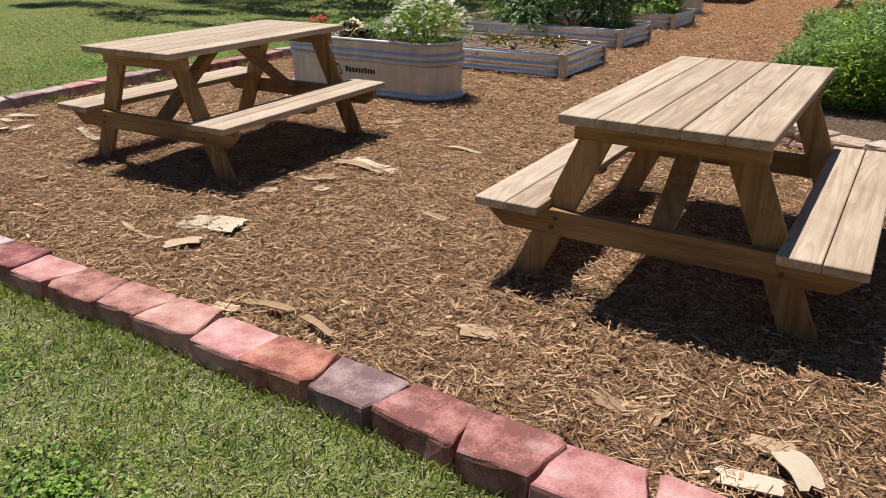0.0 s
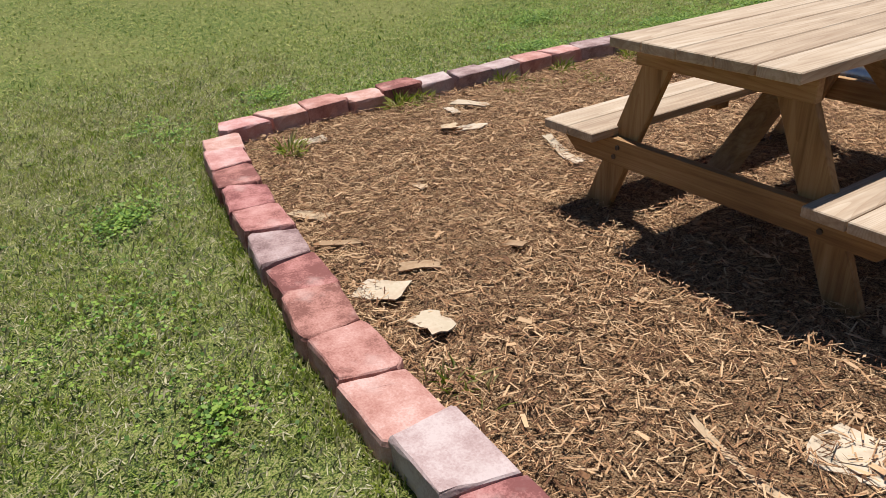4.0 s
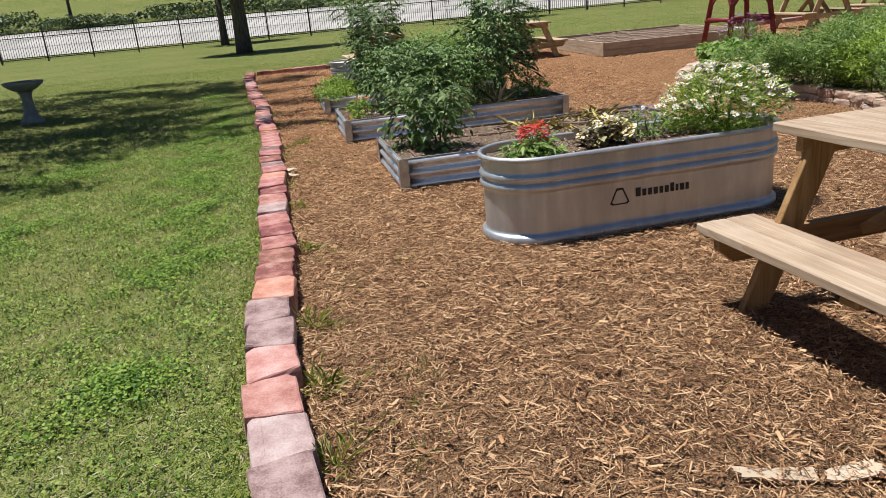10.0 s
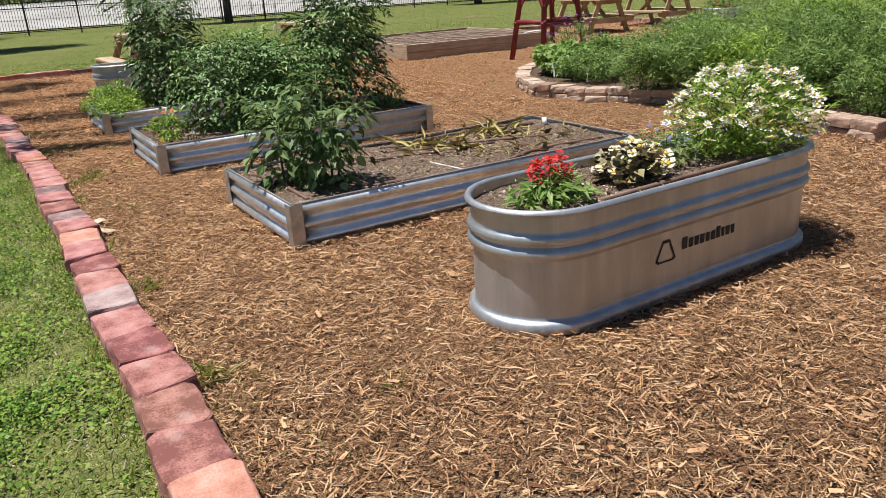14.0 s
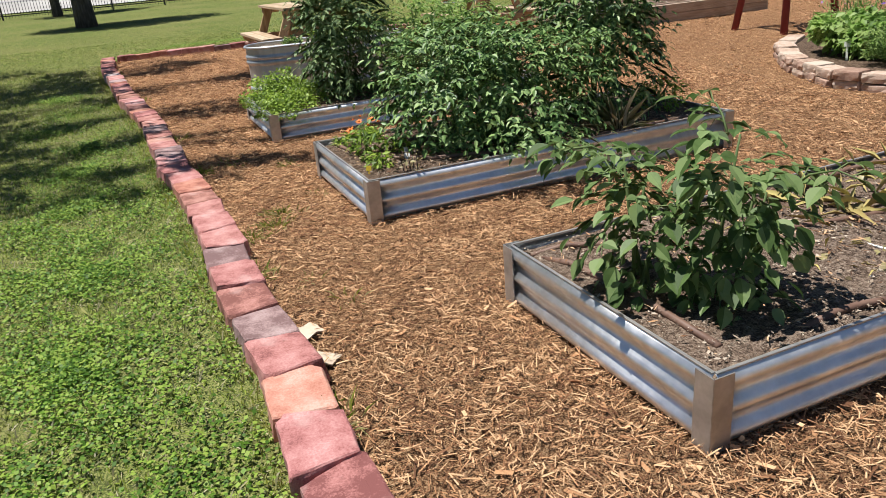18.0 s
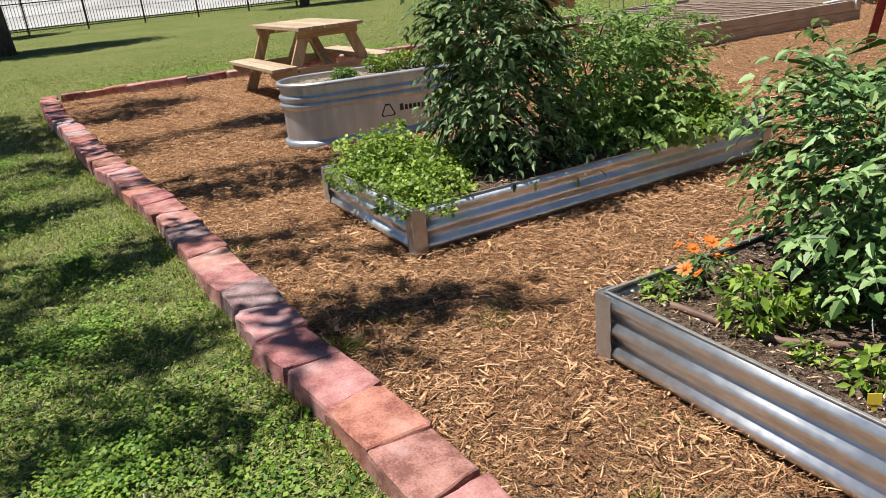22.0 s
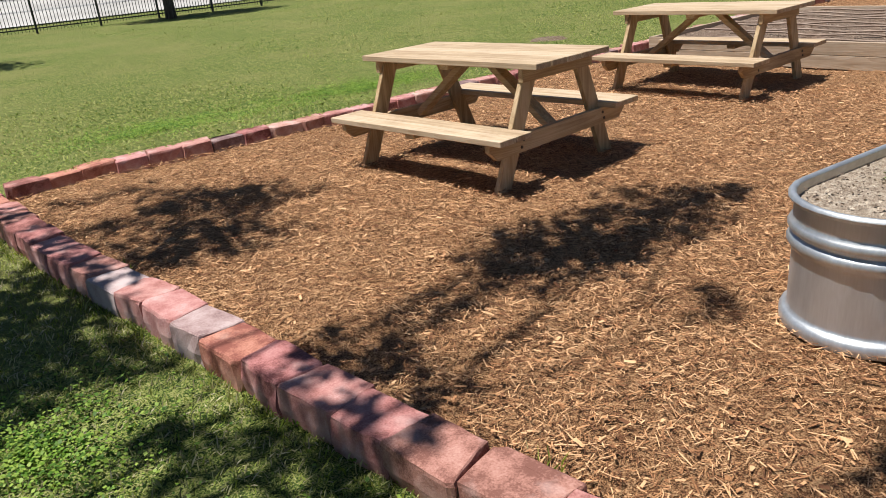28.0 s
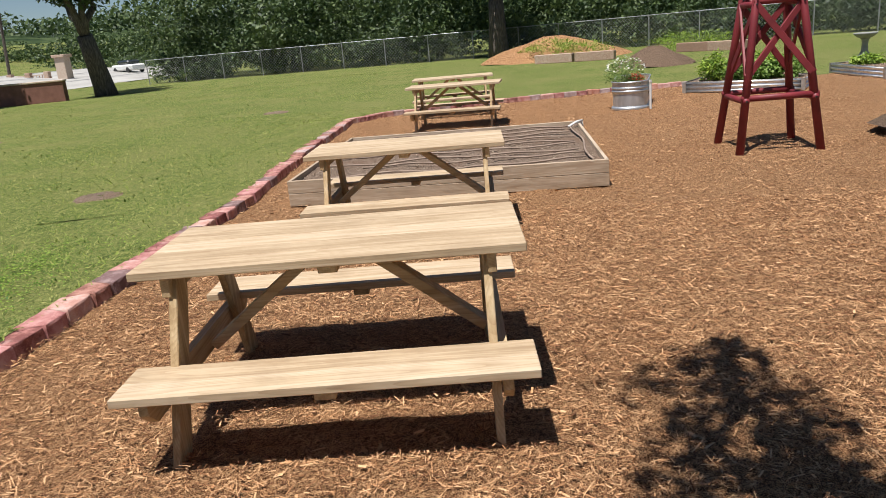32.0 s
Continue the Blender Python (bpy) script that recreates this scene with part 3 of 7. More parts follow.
def blades(name, n, area, keep, rng, height, width, material, label, lean=0.75, plain=False, clump=False):
    px, py = rng.uniform(area[0], area[2], n), rng.uniform(area[1], area[3], n)
    ok = ~inside(px, py, GARDEN) & keep(px, py)
    if clump:
        thick = np.sin(px * 8.3 + 2 * np.sin(py * 5.9)) + np.sin(py * 9.1 + 2 * np.cos(px * 4.7)) + 0.8 * np.sin(px * 19 + py * 23)
        ok &= rng.uniform(-2.2, 1.8, n) < thick
    px, py = px[ok], py[ok]
    n = len(px)
    yaw, tilt = rng.uniform(0, 2 * np.pi, n), np.minimum(np.abs(rng.normal(0, lean, n)), rng.uniform(1.2, 1.5, n))
    H, W = rng.uniform(*height, n), rng.uniform(*width, n)
    d = np.stack([np.cos(yaw) * np.sin(tilt), np.sin(yaw) * np.sin(tilt), np.cos(tilt)], 1)
    s = np.stack([-np.sin(yaw), np.cos(yaw), np.zeros(n)], 1) * W[:, None]
    c = np.stack([px, py, GROUND_Z + lift(px, py)], 1)
    mid = c + d * H[:, None] * 0.55
    tip = c + d * H[:, None] + np.stack([np.cos(yaw), np.sin(yaw), -0.3 * np.ones(n)], 1) * H[:, None] * 0.25
    if plain:
        ob = sheet(name, np.stack([c - s, c + s, tip], 1).reshape(-1, 3), np.arange(3 * n).reshape(-1, 3), material)
    else:
        ob = sheet(name, np.stack([c - s, c + s, mid + s, tip], 1).reshape(-1, 3), np.arange(4 * n).reshape(-1, 4), material)
    return tagged(ob, label, "grass", kind="stuff")


def tufts(name, n, area, keep, rng, size, label):
    """Small tilted flakes of turf for lawn seen from farther off."""
    px, py = rng.uniform(area[0], area[2], n), rng.uniform(area[1], area[3], n)
    ok = ~inside(px, py, GARDEN) & keep(px, py)
    px, py = px[ok], py[ok]
    n = len(px)
    L, yaw = rng.uniform(*size, n), rng.uniform(0, 2 * np.pi, n)
    u = np.stack([np.cos(yaw), np.sin(yaw), rng.normal(0, 0.55, n)], 1) * L[:, None]
    v = np.stack([-np.sin(yaw), np.cos(yaw), rng.normal(0, 0.35, n)], 1) * (L * rng.uniform(0.12, 0.35, n))[:, None]
    c = np.stack([px, py, GROUND_Z + lift(px, py) + rng.uniform(0.004, 0.022, n)], 1)
    ob = sheet(name, np.stack([c - u, c - 0.1 * u + v, c + u, c + 0.2 * u - v], 1).reshape(-1, 3), np.arange(4 * n).reshape(-1, 4), TURF)
    return tagged(ob, label, "grass", kind="stuff")


def clover(name, n, rng, spots):
    """Low weeds with small round leaves, in drifts."""
    w = np.array([s[2] * s[3] for s in spots])
    s = np.array(spots)[rng.choice(len(spots), n, p=w / w.sum())]
    r, a = np.abs(rng.normal(0, 0.62, n)), rng.uniform(0, 2 * np.pi, n)
    px, py = s[:, 0] + r * np.cos(a) * s[:, 2], s[:, 1] + r * np.sin(a) * s[:, 3]
    thick = np.sin(px * 9.1 + 2 * np.sin(py * 5.3)) + np.sin(py * 7.7 + 2 * np.cos(px * 4.1)) + np.sin(px * 21 + py * 17) * 0.6
    ok = ~inside(px, py, GARDEN) & (edge_gap(px, py, LONG + THIRD[:7]) > 0.115) & (edge_gap(px, py, FRONT) > 0.115) & (rng.uniform(-1.6, 1.6, n) < thick + 0.55)
    px, py = px[ok], py[ok]
    n = len(px)
    c = np.stack([px, py, GROUND_Z + lift(px, py) + rng.uniform(0.008, 0.045, n)], 1)
    L = rng.uniform(0.004, 0.0105, n)
    yaw, ta, tb = rng.uniform(0, 2 * np.pi, n), rng.normal(0, 0.3, n), rng.normal(0, 0.3, n)
    u = np.stack([np.cos(yaw), np.sin(yaw), ta], 1) * L[:, None]
    v = np.stack([-np.sin(yaw), np.cos(yaw), tb], 1) * L[:, None]
    ring = [c + u * 1.1, c + 0.1 * u + 0.95 * v, c - 0.95 * u, c + 0.1 * u - 0.95 * v]
    ob = sheet(name, np.stack(ring, 1).reshape(-1, 3), np.arange(4 * n).reshape(-1, 4), CLOVER)
    return tagged(ob, "bright green clover and low weeds in the lawn", "grass", kind="stuff")


ground_sheet()
verge(LONG[1:], [0.02, 0.1, 0.18, 0.28, 0.4, 0.55, 0.75, 1.0, 1.3, 1.6])
verge(FRONT, [0.03, 0.1, 0.18, 0.28, 0.4, 0.55, 0.75, 1.0, 1.3, 1.6])
verge(THIRD[:9], [0.06, 0.1, 0.2, 0.35, 0.5, 0.7, 1.0, 1.3, 1.6, 2.0, 2.5, 3.0])
mulch_sheet()
near = lambda d: (lambda x, y: (edge_gap(x, y, LONG) < d) | (edge_gap(x, y, FRONT) < d))  # noqa: E731
R = np.random.RandomState(11)
chips("mulch_chips", 245000, (-4, 1.5, 6.5, 8), lambda x, y: x < 6.0, R, (0.016, 0.08), (0.0022, 0.006), 0.028, "loose slivers of brown shredded bark mulch")
chips("mulch_chips", 290000, (-4.5, 8, 3.2, 21.2), lambda x, y: x < 3.0, R, (0.015, 0.075), (0.002, 0.0056), 0.028, "loose slivers of brown shredded bark mulch")
chips("mulch_chips", 105000, (3.0, 2, 15, 22), lambda x, y: (x > 6.0) | (y > 8), R, (0.022, 0.065), (0.0035, 0.008), 0.025, "loose slivers of brown bark mulch far across the garden")
out = lambda d0, d1: (lambda x, y: (np.minimum(edge_gap(x, y, LONG), edge_gap(x, y, FRONT)) > d0) & (np.minimum(edge_gap(x, y, LONG), edge_gap(x, y, FRONT)) < d1))  # noqa: E731
chips("mulch_chips", 110000, (-3.9, 1.6, 1.5, 19), lambda x, y: edge_gap(x, y, LONG) < R.uniform(1.6, 3.6, len(x)), R, (0.012, 0.05), (0.0015, 0.004), 0.024, "fine slivers of brown bark mulch along the edging")
fade = lambda lo, hi: (lambda x, y: (np.minimum(edge_gap(x, y, LONG), edge_gap(x, y, FRONT)) > 0.08) & (np.minimum(edge_gap(x, y, LONG), edge_gap(x, y, FRONT)) < R.uniform(lo, hi, len(x))))  # noqa: E731
blades("lawn_grass", 290000, (-5.6, -0.9, 6.2, 2.5), fade(1.2, 3.4), R, (0.014, 0.042), (0.001, 0.0021), GRASS, "short green lawn grass in clumps", lean=1.1, clump=True)
blades("dry_thatch", 120000, (-5.6, -0.9, 6.2, 2.5), fade(1.2, 3.0), R, (0.015, 0.045), (0.0013, 0.0028), THATCH, "dry straw coloured grass lying in the lawn", lean=1.4)
blades("dry_thatch", 95000, (-6.6, 2.5, -1.0, 21), fade(0.8, 2.4), R, (0.015, 0.045), (0.0013, 0.0028), THATCH, "dry straw coloured grass lying beside the edging", lean=1.4)
blades("lawn_grass", 215000, (-6.6, 2.5, -1.0, 21), fade(1.0, 3.4), R, (0.014, 0.038), (0.0014, 0.003), GRASS, "short green lawn grass beside the block edging", lean=0.95)
tufts("lawn_turf", 160000, (-12, -1, 0, 26), lambda x, y: out(0.1, 9.0)(x, y) & (np.minimum(edge_gap(x, y, LONG), edge_gap(x, y, FRONT)) > R.uniform(0.3, 2.6, len(x))), R, (0.01, 0.03), "mown green lawn turf under the oak")
tufts("lawn_turf", 120000, (-9, 20.9, 16, 33), lambda x, y: R.uniform(21, 34, len(x)) > y, R, (0.009, 0.024), "mown green lawn turf beyond the garden")
tufts("lawn_turf", 55000, (2, 23, 40, 46), lambda x, y: (y - 21 > 0.25 * np.abs(x - 12)) & (R.uniform(0, 1, len(x)) < 0.45 + 0.4 * np.sin(x * 0.9 + 2 * np.sin(y * 0.6))), R, (0.018, 0.045), "longer uneven grass of the far lawn")
for area, n in (((-1.2, 1.2, 6.5, 2.3), 36000), ((-4.3, 1.5, -1.2, 21), 110000)):
    blades("edge_grass", n, area, out(0.105, 0.19), R, (0.02, 0.052), (0.0013, 0.0028), GRASS, "longer grass left unmown against the blocks", lean=0.45)
SPOTS = [(5.3, 1.0, 0.3, 0.25), (4.6, 1.35, 0.35, 0.16), (3.9, 1.2, 0.35, 0.22), (3.2, 0.75, 0.4, 0.25), (3.0, 1.35, 0.35, 0.18), (2.2, 1.0, 0.4, 0.25), (1.4, 1.2, 0.3, 0.2), (0.7, 0.9, 0.35, 0.3), (-0.3, 1.05, 0.4, 0.3), (-1.7, 1.3, 0.4, 0.3), (-2.2, 2.2, 0.4, 0.4),
         (-1.75, 2.3, 0.2, 0.5), (-1.95, 3.1, 0.35, 0.4),
         (-2.4, 4.6, 0.6, 0.8), (-2.5, 6.2, 0.75, 1.1), (-2.7, 7.6, 0.8, 1.1), (-2.9, 8.8, 0.8, 1.1), (-3.0, 10.0, 0.8, 1.0), (-3.2, 11.2, 0.8, 0.9), (-3.3, 12.4, 0.6, 0.7), (-3.3, 13.4, 0.5, 0.6),
         (-3.9, 14.6, 0.6, 0.5), (-3.8, 15.6, 0.4, 0.5), (-4.2, 17.0, 0.5, 0.6), (-4.2, 7.5, 1.0, 1.6), (-4.5, 10.0, 1.0, 1.4), (-3.6, 5.2, 0.7, 0.9), (0.6, 22.6, 1.8, 1.2), (-2.0, 22.6, 1.3, 1.0)]
clover("clover", 245000, R, SPOTS)


# ---- picnic tables ----
def picnic_table(m, tone, label):
    X, Y, Z = WOODS[tone]
    T = WOODS[tone + "_top"][1]
    t = thing("picnic_table", m, label, "picnic table", "picnic tables")
    top, seat, half = 0.808, 0.395, 0.872
    for i in range(5):
        x = -0.3264 + i * 0.1632
        part("tabletop_board", board((x, -half, top - 0.02), (x, half, top - 0.02), 0.157, 0.04, (1, 0, 0)), T, t)
    for s in (-1, 1):
        for x in (0.553, 0.708):
            part("bench_board", board((s * x, -half, seat - 0.02), (s * x, half, seat - 0.02), 0.15, 0.04, (1, 0, 0)), T, t)
        y = s * 0.72
        part("top_support", board((-0.385, y, top - 0.085), (0.385, y, top - 0.085), 0.09, 0.04, (0, 0, 1)), X, t)
        bm = bmesh.new()
        lo, hi = seat - 0.155, seat - 0.04
        vs = [(-0.765, hi), (0.765, hi), (0.765, hi - 0.05), (0.69, lo), (-0.69, lo), (-0.765, hi - 0.05)]
        a = [bm.verts.new((x, y + s * 0.042, z)) for x, z in vs]
        b = [bm.verts.new((x, y + s * 0.002, z)) for x, z in vs]
        bm.faces.new(a)
        bm.faces.new(b[::-1])
        for k in range(6):
            bm.faces.new((a[k], b[k], b[(k + 1) % 6], a[(k + 1) % 6]))
        bmesh.ops.recalc_face_normals(bm, faces=bm.faces)
        part("bench_support", bm, X, t)
        for q in (-1, 1):
            leg = part("leg", board((q * 0.607, y - s * 0.021, -0.03), (q * 0.262, y - s * 0.021, top - 0.042), 0.13, 0.038, (1, 0, 0)), Z, t)
            for z in (seat - 0.075, seat - 0.12, top - 0.075, top - 0.11):
                x = q * (0.607 - 0.345 * (z + 0.03) / (top - 0.012))
                bolt = rod(bmesh.new(), [(x + 0.02, y + s * (0.042 if z < 0.5 else -0.001), z), (x + 0.02, y + s * (0.048 if z < 0.5 else 0.006), z)], 0.011, 8)
                part("bolt", bolt, BOLT, leg)
        part("brace", board((0, s * 0.1, top - 0.06), (0, s * 0.68, seat - 0.10), 0.1, 0.05, (1, 0, 0)), Y, t)
        part("bench_cleat", board((s * 0.5, 0, seat - 0.06), (s * 0.76, 0, seat - 0.06), 0.088, 0.038, (0, 1, 0)), X, t)
    part("top_cleat", board((-0.37, 0, top - 0.06), (0.37, 0, top - 0.06), 0.088, 0.038, (0, 1, 0)), X, t)
    return t


picnic_table(pose(1.158, 3.86, 0, 0, 0, 9.4), "weathered", "weathered brown wooden picnic table with attached benches")
picnic_table(pose(4.638, 4.061, 0, 0, 0, 6.9), "weathered", "weathered brown wooden picnic table beside the herb bed")
picnic_table(pose(-0.673, 18.638, 0, 0, 0, 7.6), "fresh", "pale new wooden picnic table on the mulch")
picnic_table(pose(2.6, 18.93, -0.03, 0, 0, 6.0), "fresh", "pale new wooden picnic table beside the wooden planter")
picnic_table(pose(10.04, 19.45, 0, 0, 0, 1), "fresh", "pale wooden picnic table behind the wooden planter")
picnic_table(pose(12.5, 19.8, 0.0, 0, 0, 6), "fresh", "pale wooden picnic table near the garden corner")


# ---- stock tank planters ----
def stadium(straight, radius, sides=14):
    pts = []
    for k in range(sides + 1):
        a = -math.pi / 2 + math.pi * k / sides
        pts.append((straight / 2 + radius * math.cos(a), radius * math.sin(a)))
    for k in range(sides + 1):
        a = math.pi / 2 + math.pi * k / sides
        pts.append((-straight / 2 + radius * math.cos(a), radius * math.sin(a)))
    return pts


def loft(bm, outlines):
    """Rings of equal count joined by quads."""
    rings = [[bm.verts.new(p) for p in o] for o in outlines]
    n = len(rings[0])
    for a, b in zip(rings, rings[1:]):
        for k in range(n):
            bm.faces.new((a[k], a[(k + 1) % n], b[(k + 1) % n], b[k]))
    return rings


def stock_tank(m, label, mark_x=-0.23, length=2.0, width=0.62, height=0.54, soil=SOIL):
    t = thing("stock_tank", m, label, "planter", "stock tank planters")
    s, r = length - width, width / 2
    bm = bmesh.new()
    prof = [(0.012, 0.0), (0.016, 0.02), (0.014, 0.045), (0.0, 0.055), (-0.012, 0.062), (-0.012, 0.075), (-0.012, 0.2), (-0.012, 0.3), (-0.012, 0.312)]
    for c in (0.35, 0.41):
        prof += [(-0.010, c - 0.03), (0.004, c - 0.018), (0.012, c), (0.004, c + 0.018), (-0.008, c + 0.028)]
    prof += [(-0.006, 0.447), (-0.006, 0.48), (-0.004, height - 0.02)]
    loft(bm, [[(x, y, z) for x, y in stadium(s, r + d)] for d, z in prof])
    part("body", bm, TANK_STEEL, t, smooth=True)
    bm = bmesh.new()
    rim = []
    for k in range(9):
        a = 2 * math.pi * k / 8
        rim.append([(x, y, height - 0.016 + 0.016 * math.sin(a)) for x, y in stadium(s, r + 0.002 + 0.016 * math.cos(a))])
    loft(bm, rim)
    part("rolled_rim", bm, TANK_STEEL, t, "rolled steel rim", smooth=True)
    bm = bmesh.new()
    loft(bm, [[(x, y, z) for x, y in stadium(s, r - 0.014)] for z in (height - 0.01, height - 0.12)])
    part("inner_wall", bm, STEEL_DULL, t, smooth=True)
    bm = bmesh.new()
    rng = random.Random(5)
    outline = stadium(s, r - 0.012)
    rows = [[bm.verts.new((x * f, y * f, height - 0.052 + rng.uniform(-0.008, 0.012) + 0.02 * (1 - f))) for x, y in outline] for f in (1.0, 0.8, 0.6, 0.4, 0.2)]
    for a, b in zip(rows, rows[1:]):
        for k in range(len(a)):
            bm.faces.new((a[k], a[(k + 1) % len(a)], b[(k + 1) % len(a)], b[k]))
    bm.faces.new(rows[-1])
    part("soil", bm, soil, t, "dry brown potting soil", smooth=True)
    q = np.random.RandomState(int(m.translation.y * 10))
    n = 1500
    c = np.stack([q.uniform(-0.5, 0.5, n) * s * 1.2, q.uniform(-0.42, 0.42, n) * width, height - 0.04 + q.uniform(-0.004, 0.014, n)], 1)
    leaves("soil_crumb", c, q.uniform(0.006, 0.022, n), CRUMB, q, t, 0.0, 0.6)["kind"] = "stuff"
    # the maker's mark: a rounded triangle outline, and plain bars
    bm = bmesh.new()
    y = -(r - 0.012) - 0.0025
    def mark(pts, inner):
        c = Vector((sum(p[0] for p in pts) / len(pts), sum(p[1] for p in pts) / len(pts)))
        o = [bm.verts.new((p[0], y, p[1])) for p in pts]
        i = [bm.verts.new((c.x + (p[0] - c.x) * inner, y, c.y + (p[1] - c.y) * inner)) for p in pts]
        for k in range(len(pts)):
            bm.faces.new((o[k], o[(k + 1) % len(pts)], i[(k + 1) % len(pts)], i[k]))
    ox, oz = mark_x, 0.175
    mark([(ox - 0.065, oz + 0.012), (ox - 0.05, oz), (ox + 0.05, oz), (ox + 0.065, oz + 0.012), (ox + 0.022, oz + 0.105), (ox - 0.022, oz + 0.105)], 0.78)
    part("emblem", bm, LOGO_INK, t, "black rounded triangle emblem")
    bm = bmesh.new()
    x = ox + 0.10
    for k, w in enumerate((0.045, 0.038, 0.038, 0.04, 0.036, 0.038, 0.036, 0.03, 0.038, 0.034)):
        h = 0.055 if k in (0, 6) else 0.043
        box(bm, (w - 0.012, 0.001, h), (x + w / 2, y, oz + 0.035 + h / 2))
        x += w
    part("lettering", bm, LOGO_INK, t, "row of plain black bars")
    return t


TANK1 = pose(0.479, 6.07, 0, 0, 0, 7.2)
TANK2 = pose(-0.71, 15.39, 0, 0, 0, -2.5)
TANK3 = pose(11.75, 16.05, 0, 0, 0, -9)
stock_tank(TANK1, "galvanised oval stock tank planter with flowers", -0.23)
stock_tank(TANK2, "galvanised oval stock tank planter with young leafy plants", -0.16, soil=SOIL_PALE)
stock_tank(TANK3, "galvanised oval stock tank planter far across the mulch", -0.24, 2.0, 0.68)


# ---- corrugated raised beds ----
def corrugated(length, height, depth=0.026, waves=2.7):
    """A panel along x, its face towards -y."""
    bm = bmesh.new()
    rows = []
    n = 26
    for k in range(n + 1):
        z = height * k / n
        y = -depth * (0.5 + 0.5 * math.sin(2 * math.pi * waves * k / n - 0.6))
        rows.append([bm.verts.new((x, y + o, z)) for o in (0, 0.003) for x in (-length / 2, length / 2)])
    for a, b in zip(rows, rows[1:]):
        bm.faces.new((a[0], a[1], b[1], b[0]))
        bm.faces.new((a[3], a[2], b[2], b[3]))
        bm.faces.new((a[2], a[0], b[0], b[2]))
        bm.faces.new((a[1], a[3], b[3], b[1]))
    bm.faces.new((rows[-1][0], rows[-1][1], rows[-1][3], rows[-1][2]))
    return bm


def raised_bed(m, label, length=2.44, width=1.2, height=0.235, soil=SOIL):
    t = thing("raised_bed", m, label, "raised bed", "corrugated raised beds")
    for a, (L, off) in enumerate(((length, width / 2), (width, length / 2), (length, width / 2), (width, length / 2))):
        bm = corrugated(L - 0.02, height)
        bmesh.ops.transform(bm, verts=bm.verts, matrix=pose(0, 0, 0, 0, 0, 90 * a) @ pose(0, -off + 0.012, 0))
        part("panel", bm, STEEL, t, "corrugated steel panel", smooth=True)
        bm = bmesh.new()
        box(bm, (L - 0.02, 0.012, 0.006), (0, 0, 0), None, 0.001)
        bmesh.ops.transform(bm, verts=bm.verts, matrix=pose(0, 0, 0, 0, 0, 90 * a) @ pose(0, -off + 0.006, height + 0.002))
        part("cap_strip", bm, STEEL_DULL, t)
    for sx in (-1, 1):
        for sy in (-1, 1):
            bm = bmesh.new()
            x, y = sx * length / 2, sy * width / 2
            box(bm, (0.075, 0.004, height + 0.004), (x - sx * 0.02, y + sy * 0.017, height / 2), None)
            box(bm, (0.004, 0.075, height + 0.004), (x + sx * 0.017, y - sy * 0.02, height / 2), None)
            part("corner_post", bm, STEEL_DULL, t, "folded steel corner post")
    bm = bmesh.new()
    rng = random.Random(8)
    nx, ny = 26, 13
    g = [[bm.verts.new(((i / nx - 0.5) * (length - 0.03), (j / ny - 0.5) * (width - 0.03), height - 0.026 + rng.uniform(-0.012, 0.014))) for i in range(nx + 1)] for j in range(ny + 1)]
    for j in range(ny):
        for i in range(nx):
            bm.faces.new((g[j][i], g[j][i + 1], g[j + 1][i + 1], g[j + 1][i]))
    bed_soil = part("soil", bm, soil, t, "dry soil with bark crumbs", smooth=True)
    q = np.random.RandomState(int(length * 100) + int(m.translation.y * 10))
    n = 6000
    c = np.stack([q.uniform(-0.49, 0.49, n) * length, q.uniform(-0.48, 0.48, n) * width, height - 0.026 + q.uniform(0.004, 0.02, n)], 1)
    L, yaw = q.uniform(0.002, 0.007, n) * q.choice([1, 1, 1, 2.0], n), q.uniform(0, 6.283, n)
    u = np.stack([np.cos(yaw), np.sin(yaw), q.normal(0, 0.3, n)], 1) * L[:, None]
    v = np.stack([-np.sin(yaw), np.cos(yaw), q.normal(0, 0.3, n)], 1) * (L * 0.45)[:, None]
    ob = sheet("soil_crumb", np.stack([c - u, c - v, c + u, c + v], 1).reshape(-1, 3), np.arange(4 * n).reshape(-1, 4), CRUMB, bed_soil)
    ob["kind"] = "stuff"
    n = 900
    c = np.stack([q.uniform(-0.48, 0.48, n) * length, q.uniform(-0.47, 0.47, n) * width, height - 0.02 + q.uniform(0.004, 0.022, n)], 1)
    L, yaw = q.uniform(0.006, 0.03, n), q.uniform(0, 6.283, n)
    u = np.stack([np.cos(yaw), np.sin(yaw), q.normal(0, 0.12, n)], 1) * L[:, None]
    v = np.stack([-np.sin(yaw), np.cos(yaw), q.normal(0, 0.3, n)], 1) * q.uniform(0.0015, 0.005, n)[:, None]
    ob = sheet("bark_litter", np.stack([c - u, c - v, c + u, c + v], 1).reshape(-1, 3), np.arange(4 * n).reshape(-1, 4), CHIP, bed_soil)
    ob["kind"] = "stuff"
    return t


def corner_pose(x, y, turn, length=2.44, width=1.2):
    """The pose of a bed whose near left corner stands at x, y."""
    return pose(x, y, 0, 0, 0, turn) @ pose(length / 2, width / 2, 0)


